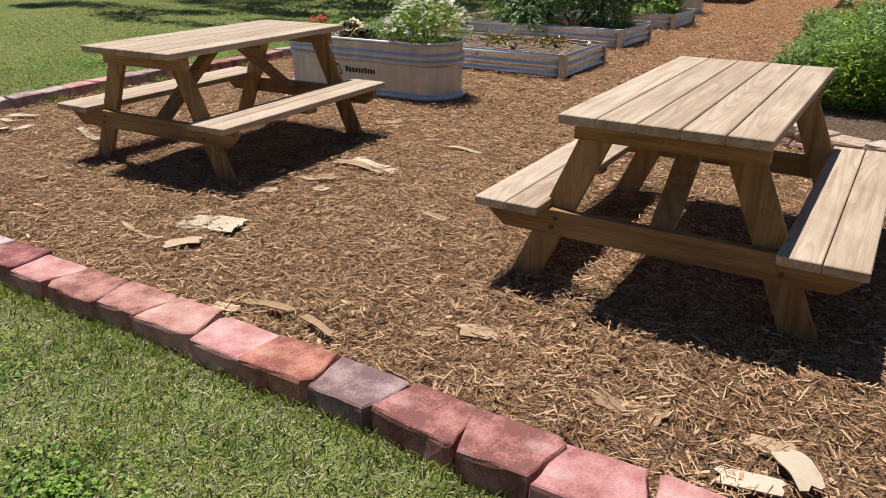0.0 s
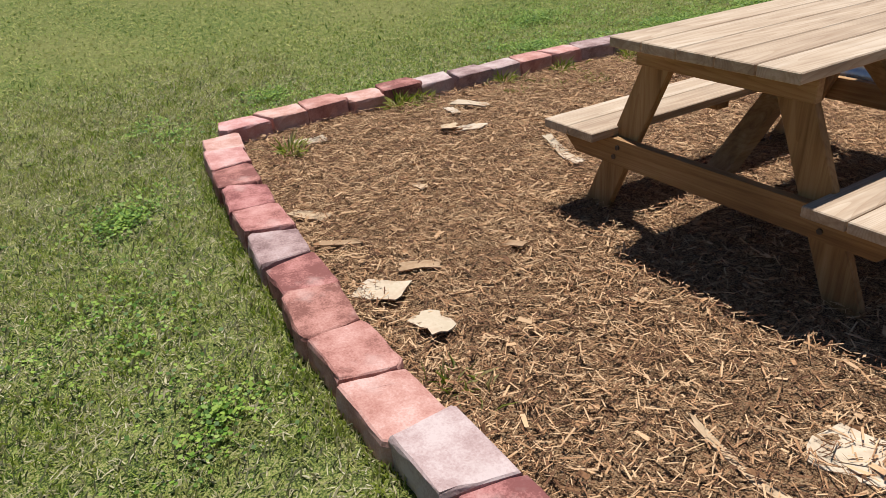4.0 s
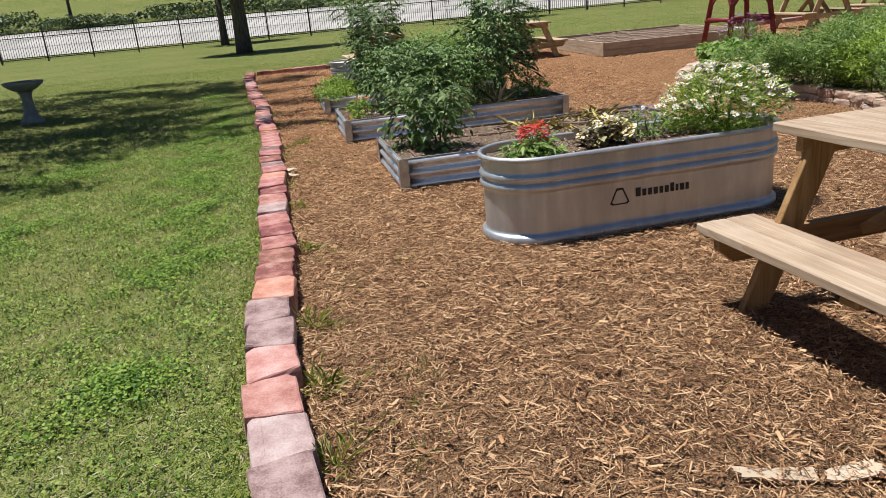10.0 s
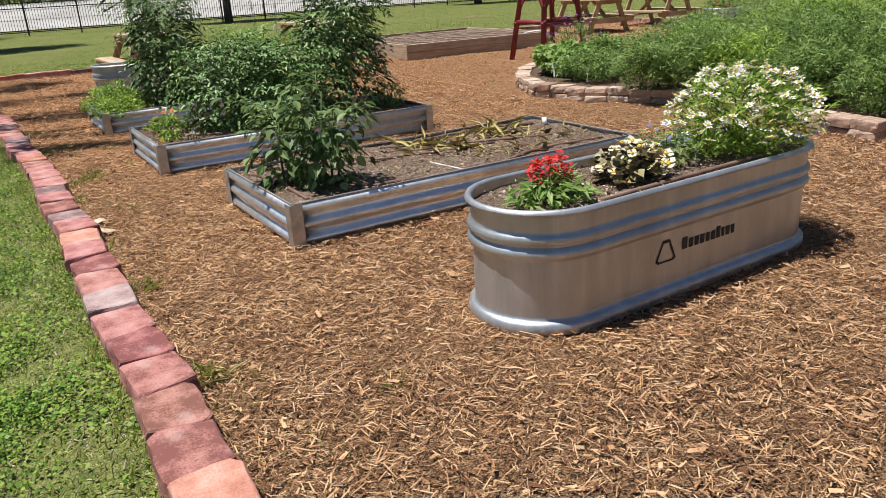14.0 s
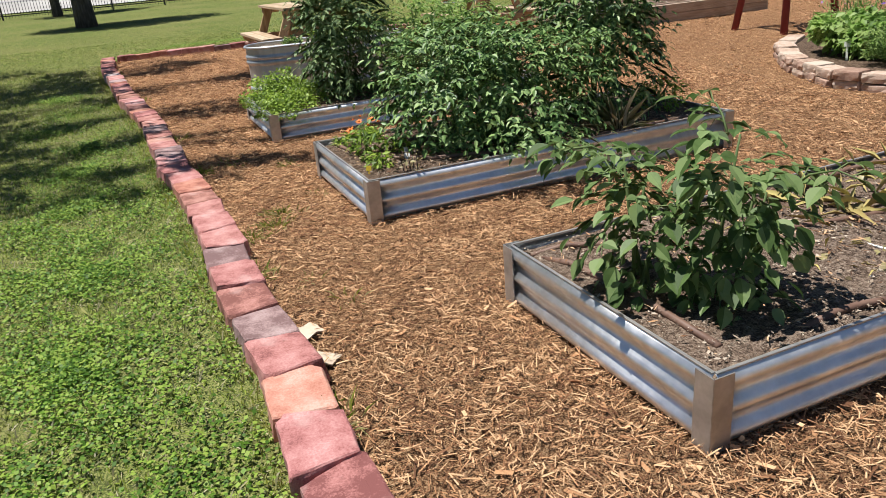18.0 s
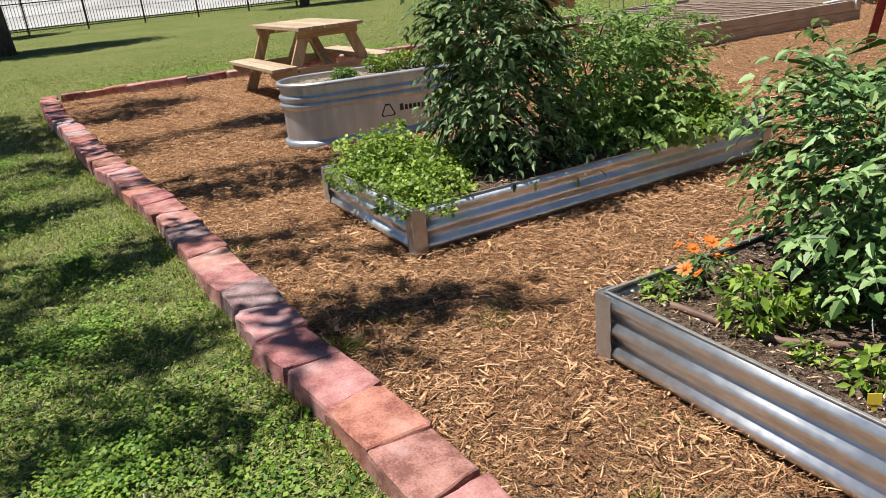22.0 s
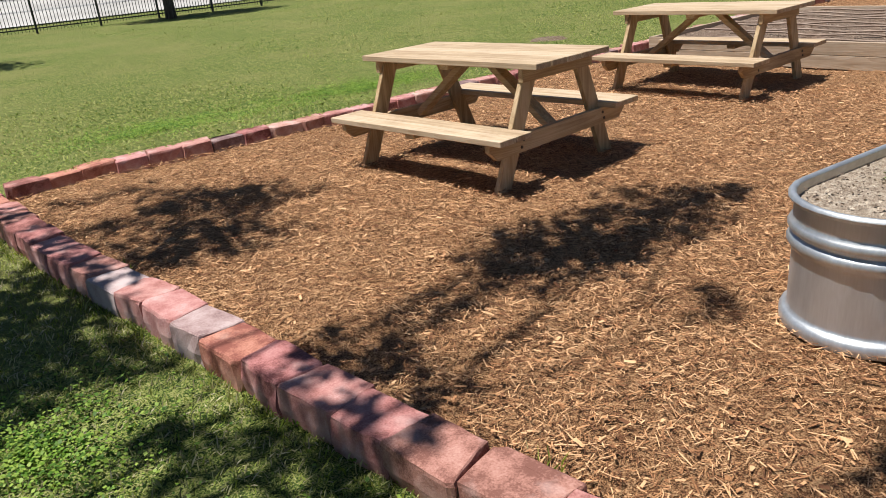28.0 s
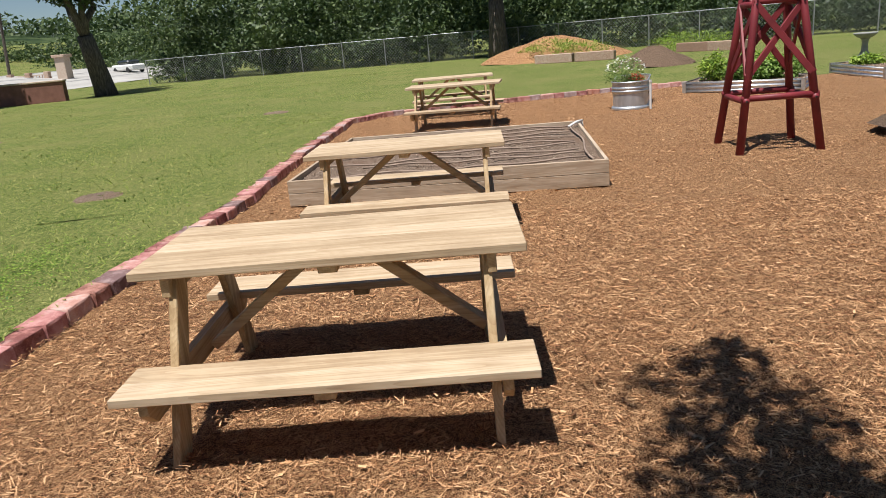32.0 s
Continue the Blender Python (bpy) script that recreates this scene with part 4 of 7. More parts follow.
BED1 = corner_pose(-0.95, 7.4, 6.5, 2.7, 1.2)
BED2 = corner_pose(-1.412, 9.875, 6.0, 2.62, 1.18)
BED3 = corner_pose(-1.727, 12.37, 6.5, 2.62, 1.18)
raised_bed(BED1, "corrugated steel raised bed with one pepper plant and dead stalks", 2.7, 1.2, 0.255)
raised_bed(BED2, "corrugated steel raised bed full of tomato plants", 2.62, 1.18, 0.25, soil=SOIL_DARK)
raised_bed(BED3, "corrugated steel raised bed of tomatoes and parsley", 2.62, 1.18, soil=SOIL_DARK)
raised_bed(pose(13.3, 13.43, 0, 0, 0, 64), "corrugated steel raised bed with leafy vegetables", 2.44)
raised_bed(pose(14.6, 10.2, 0, 0, 0, 7), "corrugated steel raised bed beside the bird bath", 2.44)


def wooden_bed(m, sx, sy, label):
    t = thing("wooden_planter", m, label, "raised bed")
    X, Y, Z = WOODS["planter"]
    for k in range(2):
        z = 0.07 + 0.145 * k
        for s in (-1, 1):
            part("side_board", board((-sx / 2, s * (sy / 2 - 0.02), z), (sx / 2, s * (sy / 2 - 0.02), z), 0.142, 0.04, (0, 0, 1)), X, t)
            part("end_board", board((s * (sx / 2 + 0.001), -sy / 2 - 0.001, z), (s * (sx / 2 + 0.001), sy / 2 + 0.001, z), 0.142, 0.04, (0, 0, 1)), Y, t)
    bm = bmesh.new()
    rng = random.Random(4)
    n = 24
    g = [[bm.verts.new(((i / n - 0.5) * (sx - 0.05), (j / n - 0.5) * (sy - 0.05), 0.235 + rng.uniform(-0.02, 0.02))) for i in range(n + 1)] for j in range(n + 1)]
    for j in range(n):
        for i in range(n):
            bm.faces.new((g[j][i], g[j][i + 1], g[j + 1][i + 1], g[j + 1][i]))
    part("soil", bm, SOIL, t, "dry grey brown soil", smooth=True)
    rng = random.Random(9)
    for k in range(9):
        x = -sx / 2 + 0.3 + k * (sx - 0.6) / 8
        y0, y1 = -sy / 2 + rng.uniform(0.12, 0.3), sy / 2 - rng.uniform(0.15, 0.9)
        u, v, w = rng.uniform(0, 6), rng.uniform(0.02, 0.05), rng.uniform(-0.15, 0.15)
        pts = [(x + v * math.sin(i * 0.5 + u) + w * i / 16 + rng.uniform(-0.006, 0.006), y0 + (y1 - y0) * i / 16, 0.264 + 0.012 * math.sin(i * 1.1 + u)) for i in range(17)]
        part("drip_line", rod(bmesh.new(), pts, 0.012, 6), DUSTY_HOSE, t, "dusty brown drip irrigation line", smooth=True)
    pts = [(-sx / 2 + 0.15 + i * (sx - 0.3) / 12, -sy / 2 + 0.14 + 0.03 * math.sin(i * 0.8), 0.268) for i in range(13)]
    part("header_pipe", rod(bmesh.new(), pts, 0.013, 6), DUSTY_HOSE, t, "dusty brown feed pipe", smooth=True)
    px = np.random.RandomState(12).uniform(-0.48, 0.48, (1300, 2)) * [sx, sy]
    at = np.column_stack([px, np.full(len(px), 0.24)])
    leaves("soil_crumb", at, np.random.RandomState(13).uniform(0.01, 0.026, len(px)), CRUMB, np.random.RandomState(14), t, 0.0, 0.7)["kind"] = "stuff"
    return t


wooden_bed(pose(5.55, 18.9, 0, 0, 0, 3.4), 3.45, 3.5, "pale timber planter box of soil with drip lines")
t = thing("water_valve", pose(7.05, 17.3, 0.27, 0, 0, -60), "short white plastic pipe lying over the planter corner", "pipe")
part("pipe", rod(bmesh.new(), [(-0.22, -0.16, 0.012), (0.0, 0.0, 0.04), (0.16, 0.1, 0.035)], 0.018, 8), PLASTIC_WHITE, t, smooth=True)
part("elbow", rod(bmesh.new(), [(0.15, 0.1, 0.036), (0.17, 0.11, -0.1)], 0.022, 8), PLASTIC_WHITE, t, smooth=True)


# ---- red tower ----
def tower(m):
    t = thing("windmill_tower", m, "dark red painted timber windmill tower standing on the mulch", "tower")
    base, top, H = 0.47, 0.13, 2.9
    at = lambda sx, sy, z: (sx * (base + (top - base) * z / H), sy * (base + (top - base) * z / H), z)  # noqa: E731
    for sx in (-1, 1):
        for sy in (-1, 1):
            leg = part("leg", rod(bmesh.new(), [at(sx, sy, -0.03), at(sx, sy, H)], 0.05, 12, 0.04), RED_PAINT, t, smooth=True)
            for z in (0.62, 1.72, 1.78, 2.6):
                x, y, _ = at(sx, sy, z)
                part("bolt", rod(bmesh.new(), [(x - 0.06, y, z), (x + 0.06, y, z)], 0.012, 6), BLACK_IRON, leg)
    for z in (0.62, 1.72, 2.6):
        for s in (-1, 1):
            a, b = at(s, -1.12, z), at(s, 1.12, z)
            part("rail", rod(bmesh.new(), [at(-1.12, s, z), at(1.12, s, z)], 0.04, 10, 0.036), RED_PAINT, t, smooth=True)
            part("rail", rod(bmesh.new(), [(a[0], a[1], z + 0.03), (b[0], b[1], z + 0.03)], 0.04, 10, 0.036), RED_PAINT, t, smooth=True)
    for s in (-1, 1):
        for z0, z1 in ((0.9, 1.72), (1.8, 2.57)):
            for q in (-1, 1):
                a, b = at(-q, s * (1.03 + 0.05 * q), z0), at(q, s * (1.03 + 0.05 * q), z1)
                part("cross_brace", board(a, b, 0.075, 0.03, (0, 0, 1)), RED_PAINT, t)
                a, b = at(s * (1.03 + 0.05 * q), -q, z0), at(s * (1.03 + 0.05 * q), q, z1)
                part("cross_brace", board(a, b, 0.075, 0.03, (0, 0, 1)), RED_PAINT, t)
    return t


tower(pose(5.8, 14.98, 0, 0, 0, 4))


# ---- plants ----
def bush(name, m, label, blobs, n, size, material, seed, category="plant", droop=0.4, wide=0.5, stems=6, shell=0.45, group="", spread=0.5, ragged_sprigs=6):
    rng = np.random.RandomState(seed)
    t = thing(name, m, label, category, group)
    extra = []
    for b in blobs:
        for _ in range(ragged_sprigs):
            d = rng.normal(size=3)
            d /= np.linalg.norm(d)
            q = rng.uniform(0.16, 0.34)
            extra.append((b[0] + d[0] * b[3], b[1] + d[1] * b[4], b[2] + d[2] * b[5], b[3] * q, b[4] * q, b[5] * q))
    at, way = blob_points(rng, n, blobs, shell)
    if extra:
        more, way2 = blob_points(rng, n // 3, extra, 0.1)
        at, way = np.concatenate([at, more]), np.concatenate([way, way2])
        n = len(at)
    at[:, 2] = np.maximum(at[:, 2], 0.02)
    leaves("foliage", at, rng.uniform(size * 0.6, size * 1.3, n), material, rng, t, droop, wide, out=way, flat=wide < 0.35)
    for k in range(stems):
        b = blobs[k % len(blobs)]
        x, y = b[0] * spread + rng.uniform(-0.05, 0.05), b[1] * spread + rng.uniform(-0.05, 0.05)
        tx, ty, tz = b[0] + rng.uniform(-0.5, 0.5) * b[3], b[1] + rng.uniform(-0.5, 0.5) * b[4], b[2] + 0.6 * b[5]
        part("stem", rod(bmesh.new(), [(x, y, -0.02), ((x + tx) / 2, (y + ty) / 2 + 0.03, tz * 0.5), (tx, ty, tz)], 0.009, 6, 0.003), STEM, t, smooth=True)
    return t


def leaf_blades(name, at, ahead, side, size, wide, material, parent, rng, lobed=True):
    """Leaves folded along the rib, two faces each, from explicit directions."""
    n = len(at)
    unit = lambda v: v / (np.linalg.norm(v, axis=1)[:, None] + 1e-9)  # noqa: E731
    ahead = unit(ahead)
    side = unit(side - ahead * (side * ahead).sum(1)[:, None])
    up = np.cross(side, ahead)
    up *= np.where(up[:, 2] < 0, -1.0, 1.0)[:, None]
    L, w = size[:, None], (size * wide * rng.uniform(0.8, 1.2, n))[:, None]
    def p(a, s, h):
        return at + ahead * L * a + side * w * s + up * L * h
    k1 = rng.uniform(0.85, 1.15, (2, n, 1))
    rib = [p(0, 0, 0), p(1.0, 0, -0.22), p(0.68, 0, -0.05), p(0.32, 0, 0)]
    halves = []
    for q in (1, -1):
        w1 = q * k1[0 if q > 0 else 1]
        edge = [p(0.2, w1 * 0.46, 0.06), p(0.36, w1 * 0.37, 0.04), p(0.48, w1 * 0.48, 0.03), p(0.64, w1 * 0.31, 0.01), p(0.78, w1 * 0.28, -0.06)] if lobed else [p(0.14, w1 * 0.3, 0.04), p(0.3, w1 * 0.48, 0.07), p(0.5, w1 * 0.5, 0.05), p(0.7, w1 * 0.38, 0.0), p(0.86, w1 * 0.18, -0.1)]
        halves.append(np.stack([rib[0]] + edge + rib[1:], 1))
    verts = np.concatenate([halves[0], halves[1][:, ::-1]], 1).reshape(-1, 3)
    return sheet(name, verts, np.arange(18 * n).reshape(-1, 9), material, parent)


def vine(name, m, label, blobs, n, leaf, material, seed, stems=7, group="", shoots=10, reach=0.22, drop=0.38, pairs=3, wide=0.58, inner=0.5):
    """A tomato or pepper: stems, and compound leaves of drooping leaflets on thin stalks; long shoots break the outline."""
    rng = np.random.RandomState(seed)
    t = thing(name, m, label, "vegetable", group)
    at, way = blob_points(rng, n, blobs, inner)
    top = [b for b in blobs if b[2] + b[5] > 0.55 * max(q[2] + q[5] for q in blobs)]
    for k in range(stems):
        b = blobs[k % len(blobs)]
        x, y = b[0] * 0.4 + rng.uniform(-0.06, 0.06), b[1] * 0.4 + rng.uniform(-0.06, 0.06)
        tx, ty, tz = b[0] + rng.uniform(-0.5, 0.5) * b[3], b[1] + rng.uniform(-0.5, 0.5) * b[4], b[2] + 0.7 * b[5]
        part("stem", rod(bmesh.new(), [(x, y, -0.02), ((x + tx) / 2, (y + ty) / 2 + 0.03, tz * 0.5), (tx, ty, tz)], 0.010, 6, 0.004), STEM, t, smooth=True)
    for k in range(shoots):
        b = top[k % len(top)]
        a = rng.uniform(0, 6.28)
        p0 = np.array([b[0] + 0.6 * b[3] * math.cos(a), b[1] + 0.6 * b[4] * math.sin(a), b[2] + 0.6 * b[5]])
        d = np.array([math.cos(a) * 0.7, math.sin(a) * 0.7, rng.uniform(0.3, 1.0)])
        q = rng.uniform(0.18, 0.36)
        pts = [p0 + d * q * s - np.array([0, 0, 0.5 * q * s * s]) for s in (0, 0.4, 0.8, 1.1)]
        part("shoot", rod(bmesh.new(), [tuple(p) for p in pts], 0.005, 5, 0.002), STEM, t, smooth=True)
        f = rng.uniform(0.2, 1.1, 7)[:, None]
        at = np.concatenate([at, p0 + d * q * f - np.array([[0, 0, 0.5 * q]]) * f * f])
        way = np.concatenate([way, rng.normal(size=(7, 3)) * 0.6 + d])
    n = len(at)
    at[:, 2] = np.maximum(at[:, 2], 0.1)
    flat = np.stack([way[:, 0], way[:, 1]], 1) + rng.normal(0, 0.35, (n, 2))
    flat /= np.linalg.norm(flat, axis=1)[:, None] + 1e-9
    rise = np.clip(way[:, 2] * 0.6 + rng.normal(0.1, 0.25, n), -0.3, 0.8)
    L = reach * rng.uniform(0.6, 1.25, n)
    D = np.stack([flat[:, 0], flat[:, 1], rise], 1)
    S = np.stack([-flat[:, 1], flat[:, 0], rng.normal(0, 0.25, n)], 1)
    sag = drop * rng.uniform(0.6, 1.3, n)
    def p(s):
        return at + D * (L * s)[:, None] - np.stack([np.zeros(n), np.zeros(n), sag * L * s * s], 1)
    def way_at(s):
        return D - np.stack([np.zeros(n), np.zeros(n), 2 * sag * s], 1)
    places, aheads, sides, sizes = [p(1.0)], [way_at(1.0)], [S], [leaf * rng.uniform(0.9, 1.35, n)]
    for i in range(pairs):
        s = 0.25 + 0.62 * (i + 0.5) / pairs
        for q in (-1, 1):
            places.append(p(s))
            aheads.append(q * S * 0.9 + way_at(s) * 0.5 - np.array([[0, 0, 0.14]]) + rng.normal(0, 0.22, (n, 3)))
            sides.append(way_at(s) + rng.normal(0, 0.3, (n, 3)))
            sizes.append(leaf * rng.uniform(0.65, 1.1, n) * (0.75 + 0.2 * i))
    # blades turn their faces outwards and up to the light
    turns = 2 * pairs + 1
    face = np.tile(way / (np.linalg.norm(way, axis=1)[:, None] + 1e-9) * 0.55 + np.array([[0, 0, 0.75]]), (turns, 1)) + rng.normal(0, 0.24, (n * turns, 3))
    face /= np.linalg.norm(face, axis=1)[:, None]
    ahead = np.concatenate(aheads)
    ahead = ahead - face * (ahead * face).sum(1)[:, None] * 0.9
    leaf_blades("foliage", np.concatenate(places), ahead, np.cross(face, ahead), np.concatenate(sizes), wide, material, t, rng, pairs > 1)
    a, b, c, w = p(0.0), p(0.55), p(1.0), S * 0.0022
    verts = np.stack([a - w, a + w, b + w, c, b - w], 1).reshape(-1, 3)
    sheet("leaf_stalk", verts, np.arange(5 * n).reshape(-1, 5), STEM, t)["kind"] = "stuff"
    return t


def blooms(plant, spots, radius, material, seed, heart=None, petals=7, name="flower"):
    """Small open flowers on a plant: petals round a heart, each flower a part, on four shared meshes."""
    rng = random.Random(seed)
    shapes = []
    for v in range(4):
        bm = bmesh.new()
        for k in range(petals):
            a = 2 * math.pi * (k + rng.uniform(-0.15, 0.15)) / petals
            q = rng.uniform(0.8, 1.05)
            d, s = Vector((math.cos(a), math.sin(a), rng.uniform(0.0, 0.35))) * q, Vector((-math.sin(a), math.cos(a), 0))
            w = 1.9 / petals
            bm.faces.new([bm.verts.new(p) for p in (d * 0.15, d * 0.65 + s * w, d, d * 0.65 - s * w)])
        n = len(bm.faces)
        if heart:
            bmesh.ops.create_icosphere(bm, subdivisions=1, radius=0.28, matrix=Matrix.Translation((0, 0, 0.1)))
        bm.faces.ensure_lookup_table()
        for f in bm.faces[n:]:
            f.material_index = 1
        me = bpy.data.meshes.new(name)
        bm.to_mesh(me)
        bm.free()
        me.materials.append(material)
        if heart:
            me.materials.append(heart)
        shapes.append(me)
    for x, y, z in spots:
        ob = new(name, rng.choice(shapes))
        ob.parent = plant
        ob.matrix_local = pose(x, y, z, rng.uniform(-32, 32), rng.uniform(-32, 32), rng.uniform(0, 360)) @ Matrix.Scale(radius * rng.uniform(0.7, 1.2), 4)


def dome(seed, n, cx, cy, cz, rx, ry, rz):
    rng = random.Random(seed)
    out_pts = []
    for _ in range(n):
        a, u = rng.uniform(0, 6.283), rng.uniform(0.05, 1.0)
        w = math.sqrt(1 - u * u)
        out_pts.append((cx + rx * w * math.cos(a), cy + ry * w * math.sin(a), cz + rz * u + rng.uniform(-0.03, 0.03)))
    return out_pts


def in_bed(bed, x, y, z=0.18):
    """A pose in a bed's own axes, from its middle."""
    return bed @ pose(x, y, z)


vine("pepper_plant", in_bed(BED1, -1.1, -0.04), "bushy green pepper plant leaning over dry soil",
     [(0.0, 0.0, 0.2, 0.13, 0.13, 0.14), (-0.06, 0.05, 0.36, 0.15, 0.14, 0.14), (-0.08, 0.06, 0.5, 0.1, 0.1, 0.1)], 105, 0.07, PEPPER, 1, 4, "pepper plants", 5, 0.09, 0.6, 1, 0.62)
vine("pepper_plant", in_bed(BED1, -0.98, -0.24), "tall green pepper plant with hanging leaves",
     [(0.0, 0.0, 0.2, 0.12, 0.12, 0.16), (0.04, 0.0, 0.4, 0.13, 0.12, 0.16), (0.02, 0.02, 0.56, 0.08, 0.08, 0.1), (0.14, -0.03, 0.36, 0.09, 0.09, 0.12)], 130, 0.07, PEPPER, 12, 4, "pepper plants", 5, 0.09, 0.6, 1, 0.62)
vine("tomato_plant", in_bed(BED2, -0.42, 0.02), "dense sprawling tomato plant spilling over the bed",
     [(0, 0, 0.38, 0.48, 0.44, 0.38), (-0.12, 0.1, 0.54, 0.34, 0.34, 0.22), (0.35, -0.25, 0.36, 0.42, 0.38, 0.34), (0.24, -0.58, 0.16, 0.26, 0.2, 0.22), (0.3, 0.1, 0.52, 0.36, 0.36, 0.22)], 1200, 0.046, TOMATO, 2, 9, "tomato plants", 26, 0.17, 0.35, 3, 0.56, 0.6)
vine("tomato_plant", in_bed(BED2, 0.72, 0.1), "tall upright dark tomato plant in the raised bed",
     [(0, 0, 0.46, 0.34, 0.36, 0.44), (0.03, 0, 0.92, 0.28, 0.3, 0.34), (-0.08, 0.08, 0.7, 0.28, 0.28, 0.3), (0.02, 0.02, 1.15, 0.2, 0.2, 0.18)], 760, 0.05, LEAF_DARK, 3, 8, "tomato plants", 16, 0.2, 0.5, 3, 0.54, 0.6)
plant = bush("marigold", in_bed(BED2, -0.98, 0.44, 0.2), "small dark leaved marigold with orange flowers", [(0, 0, 0.08, 0.1, 0.08, 0.08)], 130, 0.04, LEAF_HERB, 4, "flower", 0.2, 0.35, 3)
blooms(plant, [(-0.12, -0.02, 0.13), (-0.1, -0.06, 0.12), (-0.02, 0.05, 0.2), (-0.04, 0.02, 0.17), (0.05, 0.02, 0.17), (0.08, -0.03, 0.16), (0.0, -0.05, 0.15), (-0.07, 0.06, 0.18)], 0.034, FLOWER_ORANGE, 10, FLOWER_ORANGE, 11)
plant = bush("red_flower", in_bed(BED2, 1.12, -0.1, 0.2), "small green plant with red flowers at the bed end", [(0, 0, 0.14, 0.16, 0.18, 0.14)], 300, 0.045, LEAF_LIME, 14, "flower", 0.2, 0.4, 3)
blooms(plant, dome(19, 7, 0, 0, 0.12, 0.14, 0.15, 0.16), 0.024, FLOWER_RED, 20, None, 6)
# broad leaved seedlings along the short side
for k, (x, y, r, h, n) in enumerate(((-1.16, 0.47, 0.07, 0.09, 70), (-1.09, 0.14, 0.11, 0.19, 170), (-1.15, -0.08, 0.05, 0.07, 50), (-1.13, -0.25, 0.075, 0.11, 80), (-0.9, 0.06, 0.09, 0.12, 80))):
    bush("basil", in_bed(BED2, x, y, 0.205), "bushy lime green basil in dry soil" if r > 0.12 else "small lime green seedling in dry soil", [(0, 0, h * 0.55, r, r, h * 0.5)], n, 0.05 if r > 0.07 else 0.038,
         LEAF_LIME, 240 + k, "herb", 0.25, 0.42, 3, 0.2, "basil seedlings", 0.5, 3)
t = thing("wispy_grass", in_bed(BED2, 0.5, -0.44, 0.2), "wispy pale yellow grass tuft in the bed", "grass")
rng = np.random.RandomState(91)
px = np.column_stack([rng.normal(0, 0.02, (60, 2)), np.zeros(60)])
leaves("grass_blade", px, rng.uniform(0.14, 0.34, 60), THATCH, rng, t, -0.9, 0.025, out=px)["kind"] = "stuff"
t = thing("dry_stalks", in_bed(BED2, -1.0, -0.46, 0.205), "withered dark brown plant in damp soil", "dead plant")
rng = np.random.RandomState(88)
px = np.stack([rng.normal(0, 0.07, 90), rng.normal(0, 0.05, 90), rng.uniform(0.0, 0.13, 90)], 1)
leaves("withered_leaves", px, rng.uniform(0.015, 0.04, 90), LEAF_BRONZE, rng, t, 0.2, 0.6)["kind"] = "stuff"
for k in range(5):
    part("stem", rod(bmesh.new(), [(0.02 * k - 0.04, 0, -0.02), (0.03 * k - 0.07, 0.01 * k, 0.14)], 0.004, 5, 0.002), BARK, t)
vine("tomato_plant", in_bed(BED3, -0.34, 0.0), "tall dense grey green tomato plant with drooping leaves",
     [(-0.04, 0, 0.42, 0.28, 0.38, 0.4), (-0.06, 0, 0.88, 0.26, 0.32, 0.36), (0.0, 0.05, 1.16, 0.22, 0.24, 0.22), (-0.2, -0.12, 0.6, 0.22, 0.26, 0.36), (-0.1, -0.3, 0.3, 0.22, 0.2, 0.2),
      (-0.28, -0.02, 1.02, 0.17, 0.2, 0.17), (-0.36, 0.1, 1.2, 0.1, 0.12, 0.1)],
     840, 0.05, TOMATO_DEEP, 5, 9, "tomato plants", 30, 0.22, 0.6, 3, 0.5, 0.62)
vine("tomato_plant", in_bed(BED3, 0.55, 0.05), "light green bushy tomato plant", [(0, 0, 0.34, 0.42, 0.42, 0.34), (-0.28, -0.12, 0.5, 0.3, 0.3, 0.3), (0.35, 0, 0.32, 0.36, 0.38, 0.3), (0.3, 0.1, 0.55, 0.28, 0.28, 0.18), (-0.2, -0.42, 0.18, 0.38, 0.26, 0.18), (0.2, -0.45, 0.16, 0.36, 0.26, 0.18)], 1050, 0.048, LEAF, 6, 8, "tomato plants", 16, 0.12, 0.14, 3, 0.62, 0.62)
bush("parsley", in_bed(BED3, -0.98, -0.02), "bright lime green parsley spilling over the bed edge",
     [(0.02, 0, 0.08, 0.3, 0.3, 0.13), (0.0, 0.32, 0.1, 0.3, 0.25, 0.14), (-0.06, -0.34, 0.07, 0.2, 0.24, 0.1), (-0.22, -0.1, 0.08, 0.12, 0.4, 0.1), (-0.2, 0.35, 0.14, 0.14, 0.2, 0.14), (-0.05, 0.2, 0.22, 0.13, 0.16, 0.12), (0.05, 0.1, 0.16, 0.14, 0.14, 0.1), (-0.05, -0.25, 0.13, 0.13, 0.13, 0.09), (-0.33, -0.42, 0.05, 0.1, 0.16, 0.1), (-0.2, -0.55, 0.04, 0.15, 0.09, 0.09), (-0.35, 0.22, 0.07, 0.09, 0.26, 0.1)], 6400, 0.026, LEAF_LIME, 7, "herb", 0.05, 0.85, 6, 0.3)
plant = bush("parsley", in_bed(BED3, 0.98, -0.15), "bright green parsley at the bed end", [(0, 0, 0.12, 0.26, 0.42, 0.16), (-0.25, -0.35, 0.08, 0.2, 0.2, 0.12)], 2200, 0.036, LEAF_LIME, 8, "herb", 0.1, 0.8, 4)
blooms(plant, dome(9, 4, 0.1, 0, 0.2, 0.1, 0.12, 0.2), 0.03, FLOWER_RED, 10, None, 6)


